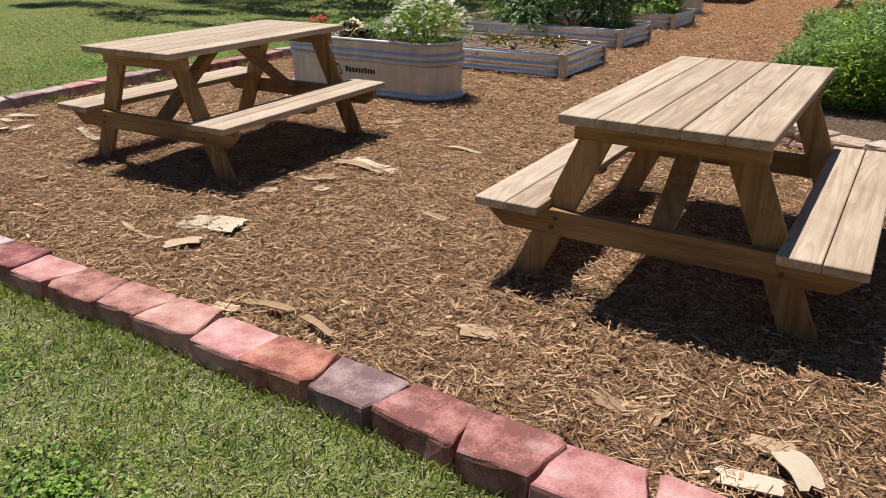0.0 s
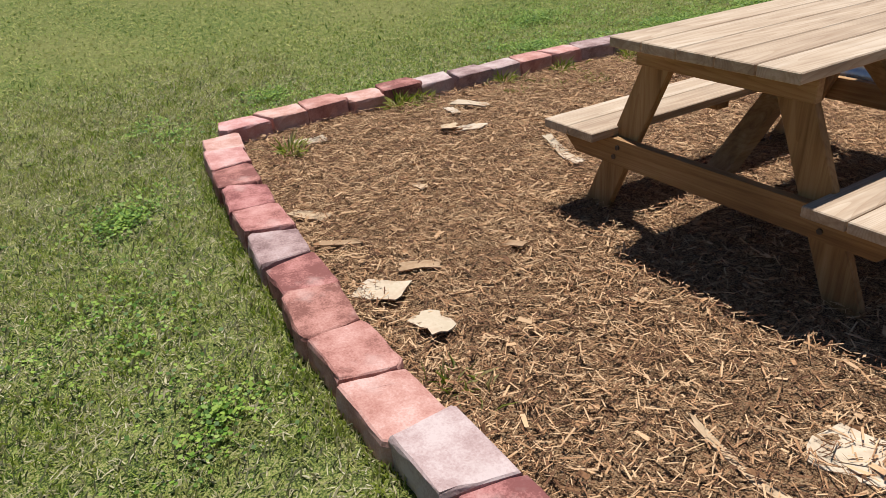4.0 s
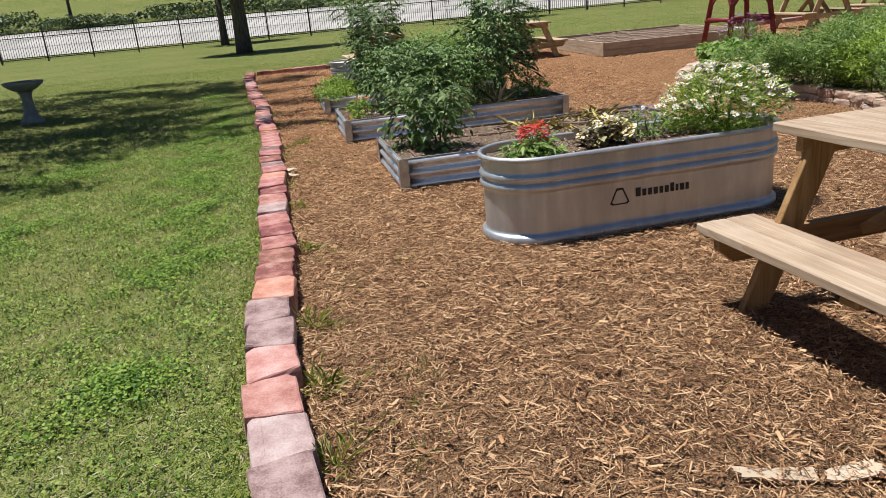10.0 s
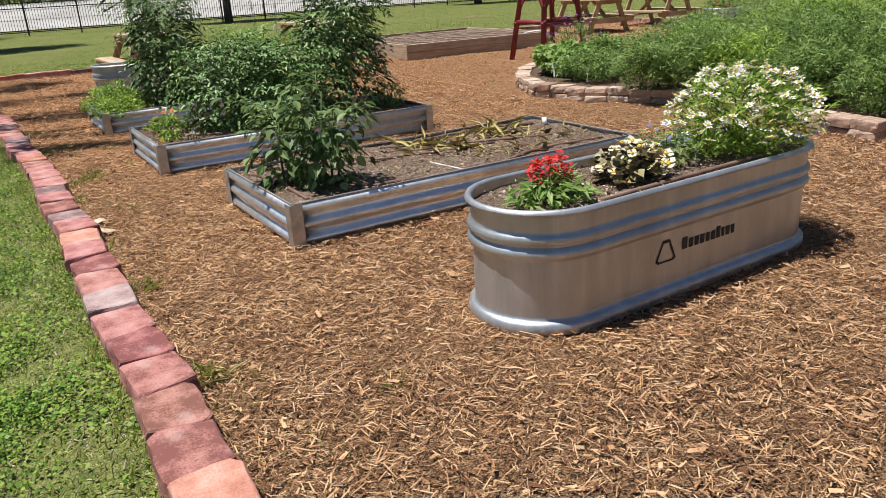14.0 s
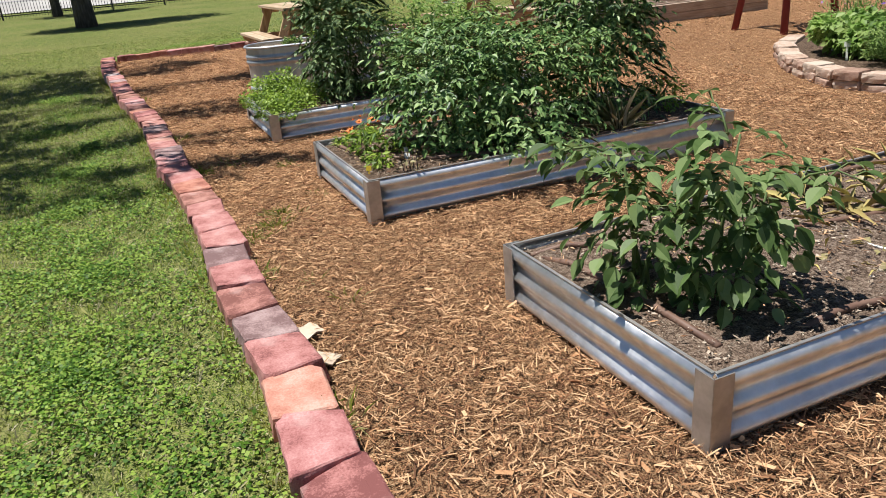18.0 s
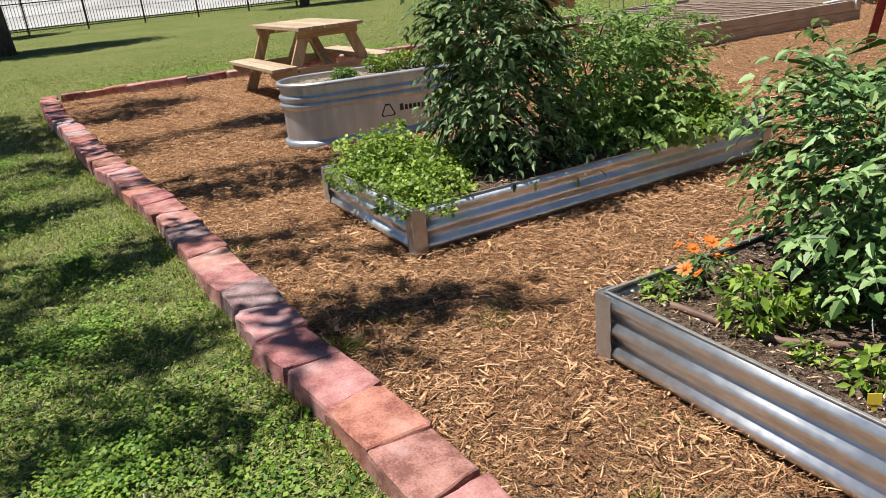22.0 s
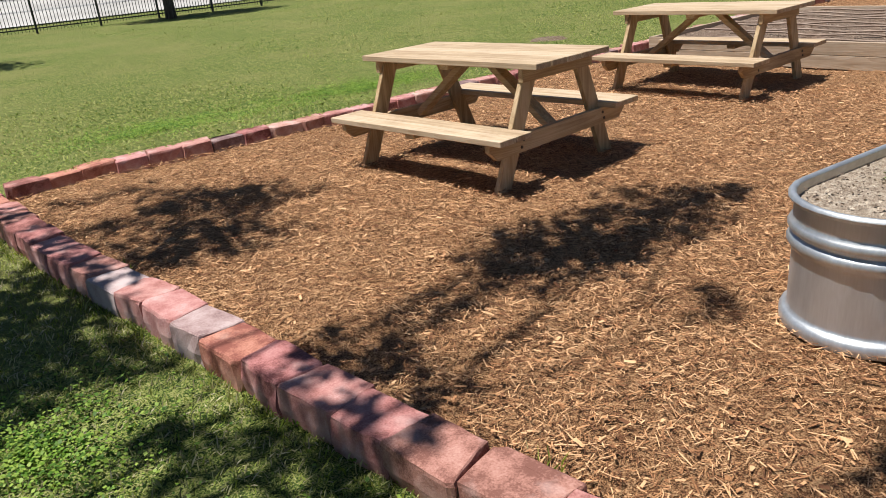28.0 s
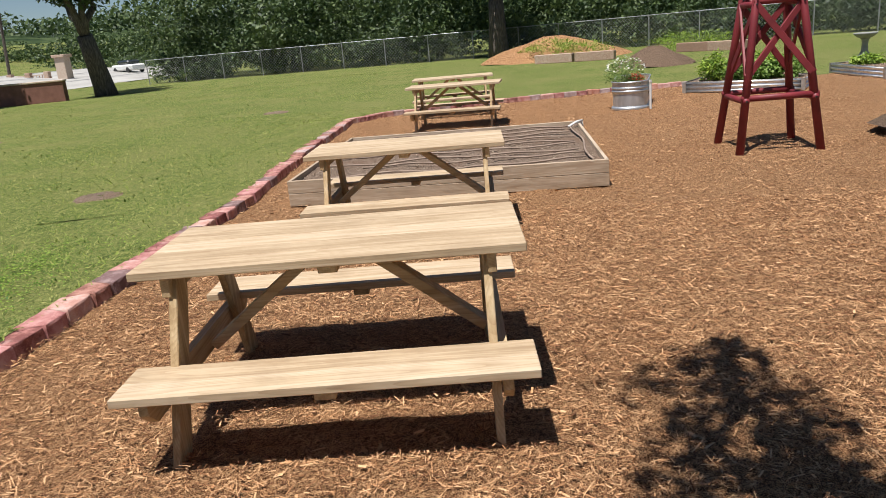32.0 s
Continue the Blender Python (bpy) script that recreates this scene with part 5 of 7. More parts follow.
def tomato_cage(m):
    t = thing("tomato_cage", m, "thin galvanised wire cage round a tomato plant", "plant support", "tomato cages")
    for z, r in ((0.35, 0.15), (0.75, 0.19), (1.15, 0.23), (1.42, 0.25)):
        ring = [(r * math.cos(a), r * math.sin(a), z) for a in (2 * math.pi * k / 16 for k in range(17))]
        part("ring", rod(bmesh.new(), ring, 0.003, 5), GALV_WIRE, t)
    for k in range(4):
        a = math.pi * k / 2 + 0.4
        part("leg", rod(bmesh.new(), [(0.1 * math.cos(a), 0.1 * math.sin(a), -0.05), (0.25 * math.cos(a), 0.25 * math.sin(a), 1.44)], 0.003, 5), GALV_WIRE, t)
    return t


tomato_cage(in_bed(BED2, 0.65, 0.2))
tomato_cage(in_bed(BED3, 0.95, 0.25))


def plant_tag(m, label, material):
    t = thing("plant_tag", m, label, "plant tag", "plant tags")
    part("plate", box(bmesh.new(), (0.034, 0.002, 0.03), (0, 0, 0.09), None, 0.0005), material, t)
    part("stake", box(bmesh.new(), (0.012, 0.002, 0.1), (0, 0.002, 0.04)), material, t)
    return t


plant_tag(in_bed(BED2, -0.9, -0.13) @ pose(0, 0, 0, -12, 8, 30), "small white plastic plant tag in the soil", PLASTIC_WHITE)
plant_tag(in_bed(BED2, -0.96, -0.25) @ pose(0, 0, 0, -35, 10, -20), "small white plastic plant tag leaning over in the soil", PLASTIC_WHITE)
plant_tag(in_bed(BED2, -1.23, -0.33) @ pose(0, 0, -0.02, -10, 0, -40), "small yellow plastic plant tag in the soil", FLOWER_YELLOW)
t = thing("white_rod", in_bed(BED1, -0.14, -0.34, 0.222), "thin white plastic rod lying on dry soil", "rod")
part("bar", rod(bmesh.new(), [(-0.02, 0.23, 0.004), (0.02, -0.22, 0.012)], 0.006, 6), PLASTIC_WHITE, t)
t = thing("white_pipe", TANK3 @ pose(-0.9, -0.4, 0), "white plastic water pipe standing in mulch", "pipe")
part("riser", rod(bmesh.new(), [(0, 0, -0.05), (0, 0, 0.5)], 0.022, 10), PLASTIC_WHITE, t)
part("cap", rod(bmesh.new(), [(0, 0, 0.5), (0, 0, 0.54)], 0.03, 10), PLASTIC_WHITE, t)

# plants in the first tank
TOP = 0.488
plant = bush("red_salvia", TANK1 @ pose(-0.7, -0.06, TOP), "green plant with bright red flower spikes", [(0, 0, 0.05, 0.16, 0.12, 0.06), (0.03, 0.02, 0.09, 0.08, 0.08, 0.06)], 260, 0.06, LEAF, 9, "flower", 0.1, 0.35, 4)
blooms(plant, dome(3, 70, 0.03, 0.03, 0.10, 0.10, 0.08, 0.09), 0.022, FLOWER_RED, 4, None, 4)
plant = bush("wax_begonia", TANK1 @ pose(-0.2, -0.04, TOP), "bronze leaved begonia with cream flowers in soil", [(0, 0, 0.08, 0.16, 0.13, 0.08)], 210, 0.055, LEAF_BRONZE, 10, "flower", 0.1, 0.8, 3)
blooms(plant, dome(5, 46, 0, -0.02, 0.05, 0.17, 0.15, 0.12), 0.038, FLOWER_CREAM, 6, FLOWER_YELLOW, 4)
plant = bush("lobelia", TANK1 @ pose(0.12, 0.04, TOP), "grey green trailing plant with blue flowers", [(0, 0, 0.09, 0.18, 0.15, 0.1)], 360, 0.04, LEAF_HERB, 11, "flower", 0.1, 0.35, 3)
blooms(plant, dome(7, 60, 0, 0, 0.06, 0.18, 0.15, 0.13), 0.012, FLOWER_BLUE, 8, None, 4)
plant = bush("daisy_bush", TANK1 @ pose(0.66, 0.0, TOP), "domed green bush covered with white daisies", [(0, 0, 0.16, 0.4, 0.34, 0.2), (-0.05, 0, 0.25, 0.28, 0.26, 0.14)], 2600, 0.055, LEAF_LIME, 12, "flower", -0.3, 0.2, 8)
blooms(plant, dome(1, 280, 0, 0, 0.12, 0.43, 0.37, 0.31), 0.026, FLOWER_WHITE, 2, FLOWER_YELLOW, 9)


# young plants in the second tank
for k, (x, y, h) in enumerate(((-0.46, -0.04, 0.1), (-0.4, 0.03, 0.08), (-0.14, 0.05, 0.16), (-0.04, 0.0, 0.14), (0.08, 0.05, 0.19), (0.2, 0.03, 0.17), (0.3, 0.02, 0.16), (0.42, 0.0, 0.18), (0.5, 0.05, 0.19))):
    bush("leafy_plant", TANK2 @ pose(x, y, TOP), "young bright green leafy plant in the tank" if h > 0.12 else "low green seedling clump in the tank soil", [(0, 0, h * 0.55, 0.09, 0.09, h * 0.5), (0.02, 0, h * 0.8, 0.06, 0.06, h * 0.3)], 190, 0.036,
         LEAF_HERB if k < 2 else LEAF_LIME, 20 + k, "vegetable", 0.0, 0.5, 3, 0.2, "young plants in the tank")

# flowers of the far tank
plant = bush("daisy_bush", TANK3 @ pose(-0.45, 0.1, TOP), "round green bush with many white flowers", [(0, 0, 0.22, 0.45, 0.36, 0.26)], 1000, 0.07, LEAF_HERB, 31, "flower", 0, 0.3, 5)
blooms(plant, dome(31, 110, 0, 0, 0.2, 0.48, 0.38, 0.3), 0.03, FLOWER_WHITE, 32, None, 6)
plant = bush("leafy_plant", TANK3 @ pose(-0.7, -0.12, TOP), "low green plant with red flowers in the tank", [(0, 0, 0.06, 0.22, 0.15, 0.1)], 300, 0.06, LEAF_HERB, 35, "flower", 0, 0.4, 4)
blooms(plant, dome(33, 40, 0, 0, 0.02, 0.2, 0.14, 0.15), 0.035, FLOWER_RED, 34, None, 6)

# dead stalks and drip hose in the first bed
def stalks(m, n, seed, label, length=0.16):
    rng = np.random.RandomState(seed)
    px = np.stack([rng.normal(0, 0.13, n), rng.normal(0, 0.12, n), rng.uniform(0.0, 0.05, n)], 1)
    t = thing("dry_stalks", m, label, "dead plant")
    leaves("stalk", px, rng.uniform(length * 0.4, length, n), STRAW, rng, t, -0.1, 0.12)["kind"] = "stuff"
    leaves("withered_leaves", px * [1.4, 1.4, 0.5], rng.uniform(0.03, 0.09, n), LEAF_BRONZE, rng, t, 0.1, 0.7)["kind"] = "stuff"
    return t


for k, (x, y, n, long_) in enumerate(((0.72, 0.3, 70, 0.26), (0.13, 0.17, 60, 0.3), (-0.29, -0.11, 22, 0.12), (0.33, -0.15, 26, 0.12), (0.47, -0.33, 20, 0.14), (0.14, -0.13, 18, 0.1), (0.06, 0.38, 26, 0.14), (0.95, 0.0, 26, 0.16), (0.85, -0.25, 22, 0.14), (-0.4, 0.4, 14, 0.1), (0.45, 0.42, 26, 0.16))):
    stalks(in_bed(BED1, x, y, 0.205), n, 40 + k, "withered yellow vegetable stalks on dry soil" if n > 30 else "withered brown vegetable leaves on dry soil", long_)


def hose(m, pts, label="brown drip irrigation hose lying on the soil", r=0.013):
    t = thing("drip_hose", m, label, "hose")
    part("tube", rod(bmesh.new(), pts, r, 7), HOSE, t, smooth=True)
    return t


for pts in ([(-1.28, 0.45, 0), (-1.22, 0.33, 0.008), (-1.19, 0.0, 0.012), (-1.19, -0.26, 0.006), (-1.19, -0.45, 0.0)],
            [(-1.3, 0.5, 0), (-1.14, 0.5, 0.01), (-0.8, 0.3, 0.005), (-0.63, 0.17, 0.008), (-0.37, 0.14, 0.01), (0.1, 0.05, 0.006), (0.5, 0.0, 0.01)],
            [(-0.89, -0.5, 0), (-0.75, -0.49, 0.012), (-0.63, -0.5, 0.014), (-0.5, -0.52, 0.006)],
            [(-0.2, 0.5, 0), (0.2, 0.48, 0.012), (0.6, 0.54, 0.008), (0.86, 0.52, 0.012), (1.2, 0.4, 0.004)],
            [(0.16, -0.53, 0), (0.46, -0.44, 0.012), (0.75, -0.4, 0.01), (1.2, -0.42, 0.0)],
            [(0.3, 0.2, 0.004), (0.57, 0.07, 0.012), (0.85, -0.05, 0.01), (1.2, -0.1, 0.0)]):
    hose(in_bed(BED1, 0, 0, 0.228), pts, "brown drip irrigation hose lying on the soil", 0.014)
t = thing("hose_cap", in_bed(BED1, 1.25, 0.3, 0.23), "small white plastic hose cap on the bed edge", "pipe fitting")
part("cap", rod(bmesh.new(), [(0, 0, 0), (0.01, 0.03, 0.05)], 0.022, 10), PLASTIC_WHITE, t, smooth=True)
hose(in_bed(BED2, 0, 0, 0.224), [(-1.2, 0.5, 0), (-1.18, 0.37, 0.008), (-1.165, 0.17, 0.012), (-1.12, 0.02, 0.008), (-1.0, -0.12, 0.01), (-0.8, -0.3, 0.01), (-0.3, -0.45, 0.004), (0.3, -0.5, 0.01), (1.1, -0.45, 0)])
hose(TANK1 @ pose(0, 0, TOP + 0.012), [(-0.55, -0.2, 0.0), (-0.1, -0.22, 0.012), (0.4, -0.21, 0.012), (0.72, -0.2, 0.0)])
hose(TANK2 @ pose(0, 0, TOP + 0.015), [(0.5, 0.12, 0.02), (0.75, 0.1, 0.03), (0.9, 0.02, 0.02), (0.86, -0.12, 0.01)])

# ---- herb bed ----
HERB_WALL = [(4.6, 13.4), (4.0, 12.9), (3.5, 12.1), (3.25, 11.3), (3.45, 10.5), (3.95, 9.8), (4.05, 8.9), (3.9, 8.0), (3.85, 7.3), (4.15, 6.7), (4.7, 6.3), (5.5, 6.1), (6.6, 6.3)]
herbs = [(4.2, 11.9, 0.55, 0.45, LEAF), (4.0, 11.2, 0.45, 0.35, LEAF_HERB), (4.9, 11.6, 0.7, 0.5, LEAF_HERB), (5.2, 10.6, 0.9, 0.75, LEAF_HERB), (3.85, 10.05, 0.45, 0.55, LEAF_HERB), (4.05, 9.6, 0.42, 0.6, LEAF_HERB), (4.35, 9.1, 0.5, 0.7, LEAF_LIME), (4.2, 8.3, 0.42, 0.55, LEAF_HERB), (4.25, 7.6, 0.4, 0.5, LEAF_HERB), (6.3, 10.0, 0.6, 1.05, LEAF_LIME), (7.4, 9.2, 0.7, 1.15, LEAF_LIME), (4.6, 9.8, 0.75, 0.7, LEAF_HERB), (6.0, 11.4, 0.8, 0.7, LEAF_HERB),
         (5.7, 9.5, 0.9, 0.95, LEAF_HERB), (4.9, 8.8, 0.65, 0.8, LEAF_HERB), (4.9, 7.7, 0.6, 0.75, LEAF_HERB), (5.6, 8.3, 0.9, 0.9, LEAF_HERB), (6.8, 10.2, 1.0, 1.0, LEAF_LIME), (5.0, 10.2, 0.5, 0.65, LEAF_LIME), (6.0, 9.0, 0.6, 0.95, LEAF_LIME), (6.8, 8.6, 1.0, 1.0, LEAF_HERB),
         (5.5, 7.1, 0.6, 0.75, LEAF_HERB), (6.3, 7.2, 0.8, 0.8, LEAF_HERB), (7.6, 11.4, 0.9, 0.9, LEAF_HERB), (7.4, 7.6, 0.9, 0.9, LEAF_HERB), (4.55, 8.4, 0.42, 0.6, LEAF_HERB), (4.6, 7.4, 0.42, 0.6, LEAF_LIME)]
for k, (x, y, r, h, mat_) in enumerate(herbs):
    q = np.random.RandomState(60 + k)
    bl = [(0, 0, h * 0.45, r * 0.82, r * 0.82, h * 0.45)] + [(q.uniform(-0.7, 0.7) * r, q.uniform(-0.7, 0.7) * r, h * q.uniform(0.35, 0.85), r * q.uniform(0.25, 0.42), r * q.uniform(0.25, 0.42), h * q.uniform(0.2, 0.34)) for _ in range(6)]
    herb = mat_ is not LEAF
    bush("herb_bush", pose(x, y, 0.12), "feathery green herb bush in the stone edged bed" if herb else "broad leaved dark green herb by the stone wall", bl, int(7000 * r), 0.06 if herb else 0.085, mat_, 70 + k, "herb",
         -0.35 if herb else 0.3, 0.24 if herb else 0.6, 5, 0.6 if herb else 0.5, "herb bushes", 0.5, 7)
for x, y in ((3.75, 11.75), (4.1, 12.3), (3.8, 11.1)):
    plant_tag(pose(x, y, 0.13, -12, 0, -30) @ Matrix.Scale(1.6, 4), "white plastic plant tag among the herbs", PLASTIC_WHITE)
plant = bush("lavender", pose(4.6, 12.5, 0.12), "grey green lavender with purple flower spikes", [(0, 0, 0.3, 0.4, 0.4, 0.3)], 900, 0.07, LEAF_HERB, 95, "herb", -0.9, 0.15, 6, 0.3, "herb bushes")
blooms(plant, dome(41, 90, 0, 0, 0.4, 0.4, 0.4, 0.35), 0.022, FLOWER_PURPLE, 42, None, 4)
for k, (x, y, h) in enumerate(((13.0, 12.7, 0.55), (13.2, 13.1, 0.6), (13.35, 13.6, 0.55), (13.6, 14.1, 0.6), (12.95, 13.3, 0.5), (14.9, 10.4, 0.25))):
    bush("leafy_vegetable", pose(x, y, 0.18), "broad leaved green vegetable in the far bed", [(0, 0, h * 0.5, 0.3, 0.32, h * 0.5)], 700, 0.085, LEAF_LIME if k % 2 else LEAF, 120 + k, "vegetable", 0.2, 0.6, 4, 0.3, "far vegetables")
bm = bmesh.new()
fan = [bm.verts.new((x, y, 0.12)) for x, y in HERB_WALL + [(8.5, 7.0), (9.2, 9.5), (8.4, 12.2), (6.4, 13.6)]]
bm.faces.new(fan)
bmesh.ops.triangulate(bm, faces=bm.faces)
tagged(part("herb_bed_soil", bm, SOIL_DARK), "dark soil of the stone edged herb bed", "soil", kind="structure")


# ---- cardboard scraps in the mulch ----
def scrap(m, outline, label, pale=False, curl=0.03, seed=0):
    rng = random.Random(seed)
    bm = bmesh.new()
    n = len(outline)
    mid = (sum(p[0] for p in outline) / n, sum(p[1] for p in outline) / n)
    rings = []
    for dz in (0.0, -0.005):
        for f in (1.0, 0.6, 0.2):
            rings.append([bm.verts.new((mid[0] + (x - mid[0]) * f, mid[1] + (y - mid[1]) * f, 0.016 + dz + curl * math.sin((mid[0] + (x - mid[0]) * f) * 11 + y * f * 6 + seed))) for x, y in outline])
    for a, b, flip in ((0, 1, 0), (1, 2, 0), (4, 3, 0), (5, 4, 0), (3, 0, 0)):
        for k in range(n):
            bm.faces.new((rings[a][k], rings[a][(k + 1) % n], rings[b][(k + 1) % n], rings[b][k]))
    bm.faces.new(rings[2])
    bm.faces.new(rings[5][::-1])
    bmesh.ops.recalc_face_normals(bm, faces=bm.faces)
    ob = part("cardboard_scrap", bm, CARD_PALE if pale else CARD)
    ob.matrix_world = m
    return tagged(ob, label, "cardboard", "cardboard scraps")


def ragged(w, h, seed):
    rng = random.Random(seed)
    pts = []
    for k in range(16):
        a = 2 * math.pi * k / 16
        c, s = math.cos(a), math.sin(a)
        f = 1 / max(abs(c), abs(s))
        pts.append((w / 2 * c * f * rng.uniform(0.78, 1.06), h / 2 * s * f * rng.uniform(0.68, 1.1)))
    return pts


# x, y, length, width, turn, pale
SCRAPS = [(2.46, 2.73, 0.38, 0.21, 20, 1), (2.59, 2.46, 0.2, 0.1, 50, 0), (2.32, 4.0, 0.48, 0.1, 6, 0), (2.39, 4.08, 0.4, 0.1, 2, 1), (2.29, 3.67, 0.24, 0.13, 70, 0), (2.21, 3.31, 0.12, 0.09, 20, 1), (2.48, 3.51, 0.14, 0.08, -20, 1), (3.47, 2.29, 0.3, 0.05, 12, 0), (3.78, 2.3, 0.24, 0.04, -8, 0), (3.36, 2.17, 0.12, 0.08, 30, 0), (4.33, 2.7, 0.22, 0.12, 40, 0), (5.0, 2.58, 0.26, 0.1, 5, 0), (5.43, 2.67, 0.17, 0.08, 5, 0), (5.44, 2.46, 0.2, 0.08, 10, 1), (5.54, 2.59, 0.18, 0.1, -50, 1), (2.67, 4.76, 0.32, 0.06, 3, 0), (3.35, 3.58, 0.16, 0.08, 10, 0), (2.26, 2.42, 0.38, 0.035, 2, 0), (1.6, 5.08, 0.24, 0.12, 48, 0), (0.97, 1.89, 0.22, 0.15, 40, 1), (1.29, 1.97, 0.17, 0.11, 15, 1), (0.88, 2.1, 0.18, 0.08, 75, 0), (0.51, 1.88, 0.19, 0.06, 85, 0), (0.13, 1.84, 0.2, 0.1, 50, 0), (-0.92, 2.12, 0.2, 0.12, 80, 1), (-0.61, 3.0, 0.26, 0.09, 55, 1), (-0.66, 2.92, 0.14, 0.1, -20, 0), (-1.04, 3.24, 0.26, 0.1, 45, 1), (-0.97, 3.08, 0.12, 0.08, 10, 1), (-0.08, 3.31, 0.26, 0.07, -8, 1), (0.15, 3.27, 0.2, 0.07, 4, 1), (0.09, 2.42, 0.13, 0.05, 5, 0), (0.91, 2.51, 0.1, 0.05, 30, 0), (-1.98, 8.65, 0.16, 0.12, 30, 1), (-1.95, 8.43, 0.15, 0.1, -30, 1)]
for k, (x, y, w, h, a, pale) in enumerate(SCRAPS):
    scrap(pose(x, y, 0, 0, 0, a), ragged(w, h, k), "pale torn cardboard scrap lying on the mulch" if pale else "brown torn cardboard scrap half buried in mulch", bool(pale), 0.011 + 0.003 * (k % 3), k)


# ---- weeds along the edging ----
def grass_tuft(m, n, height, seed):
    rng = np.random.RandomState(seed)
    t = thing("grass_tuft", m, "tuft of grass growing in mulch beside the blocks", "grass", "grass tufts")
    at = np.stack([rng.normal(0, 0.035, n), rng.normal(0, 0.05, n), np.zeros(n)], 1)
    leaves("grass_blade", at, rng.uniform(height * 0.5, height * 1.2, n), GRASS, rng, t, -0.8, 0.05, out=at)["kind"] = "stuff"
    return t


for k, (x, y, n, h) in enumerate(((-1.33, 2.85, 110, 0.11), (-1.36, 3.05, 80, 0.09), (-0.79, 1.97, 60, 0.12), (1.62, 1.91, 40, 0.08), (-1.42, 3.7, 60, 0.1), (-1.5, 4.25, 60, 0.1), (-1.56, 4.9, 50, 0.1), (-1.7, 6.1, 60, 0.1),
                                  (-1.8, 7.2, 50, 0.09), (-1.95, 8.0, 60, 0.1), (-2.1, 9.4, 40, 0.08), (-2.35, 11.6, 50, 0.09), (-2.55, 13.0, 40, 0.08), (-3.0, 15.6, 40, 0.08), (-3.5, 18.4, 40, 0.09),
                                  (-1.91, 10.31, 130, 0.06), (-1.96, 10.1, 110, 0.06), (-2.1, 9.95, 90, 0.06), (-1.73, 11.5, 80, 0.05), (-1.6, 10.6, 30, 0.04))):
    grass_tuft(pose(x, y, 0, 0, 0, k * 40), n, h, 400 + k)


# low weeds scattered in the mulch near the edging
scatter = random.Random(31)
for k in range(22):
    y = scatter.uniform(2.9, 6.2) if k < 16 else scatter.uniform(8.5, 12.0)
    x = -1.12 - 0.105 * y + 0.12 + abs(scatter.gauss(0, 0.2))
    grass_tuft(pose(x, y, 0.0, 0, 0, k * 53), scatter.randint(14, 40), scatter.uniform(0.035, 0.07), 460 + k)


# ---- trees, far things ----
def limb(bm, a, b, r0, r1, rng, n=5, wob=0.06):
    a, b = Vector(a), Vector(b)
    L = (b - a).length
    pts = [a.lerp(b, i / n) + Vector((rng.uniform(-1, 1), rng.uniform(-1, 1), rng.uniform(-1, 1))) * L * wob * (0 if i in (0, n) else 1) for i in range(n + 1)]
    rod(bm, pts, r0, 10, r1)


def tree(m, label, height, crown, n, leaf, seed, trunk_r=0.3, lean=(0, 0), material=None, shell=0.3, name="tree"):
    rng, q = random.Random(seed), np.random.RandomState(seed)
    t = thing(name, m, label, "tree")
    fork = (lean[0], lean[1], height * 0.35)
    bm = bmesh.new()
    pts = [(0, 0, -0.1), (lean[0] * 0.15, lean[1] * 0.15, height * 0.06), (lean[0] * 0.5, lean[1] * 0.5, height * 0.18), fork]
    rod(bm, pts, trunk_r * 1.25, 14, trunk_r * 0.8)
    part("trunk", bm, BARK, t, smooth=True)
    bm = bmesh.new()
    for b in crown:
        end = (b[0], b[1], b[2])
        limb(bm, fork, end, trunk_r * (0.5 if len(crown) < 12 else 0.05), trunk_r * (0.06 if len(crown) < 12 else 0.02), rng)
        for _ in range(3):
            d = Vector((rng.uniform(-1, 1) * b[3], rng.uniform(-1, 1) * b[4], rng.uniform(-0.3, 0.8) * b[5])) * 0.8
            limb(bm, end, Vector(end) + d, trunk_r * 0.05, trunk_r * 0.015, rng, 3)
    part("branchwork", bm, BARK, t, smooth=True)["kind"] = "stuff"
    at, way = blob_points(q, n, crown, shell)
    leaves("crown", at, q.uniform(leaf * 0.6, leaf * 1.4, n), material or OAK_LEAF, q, t, 0.3, 0.6, flat=True)
    return t


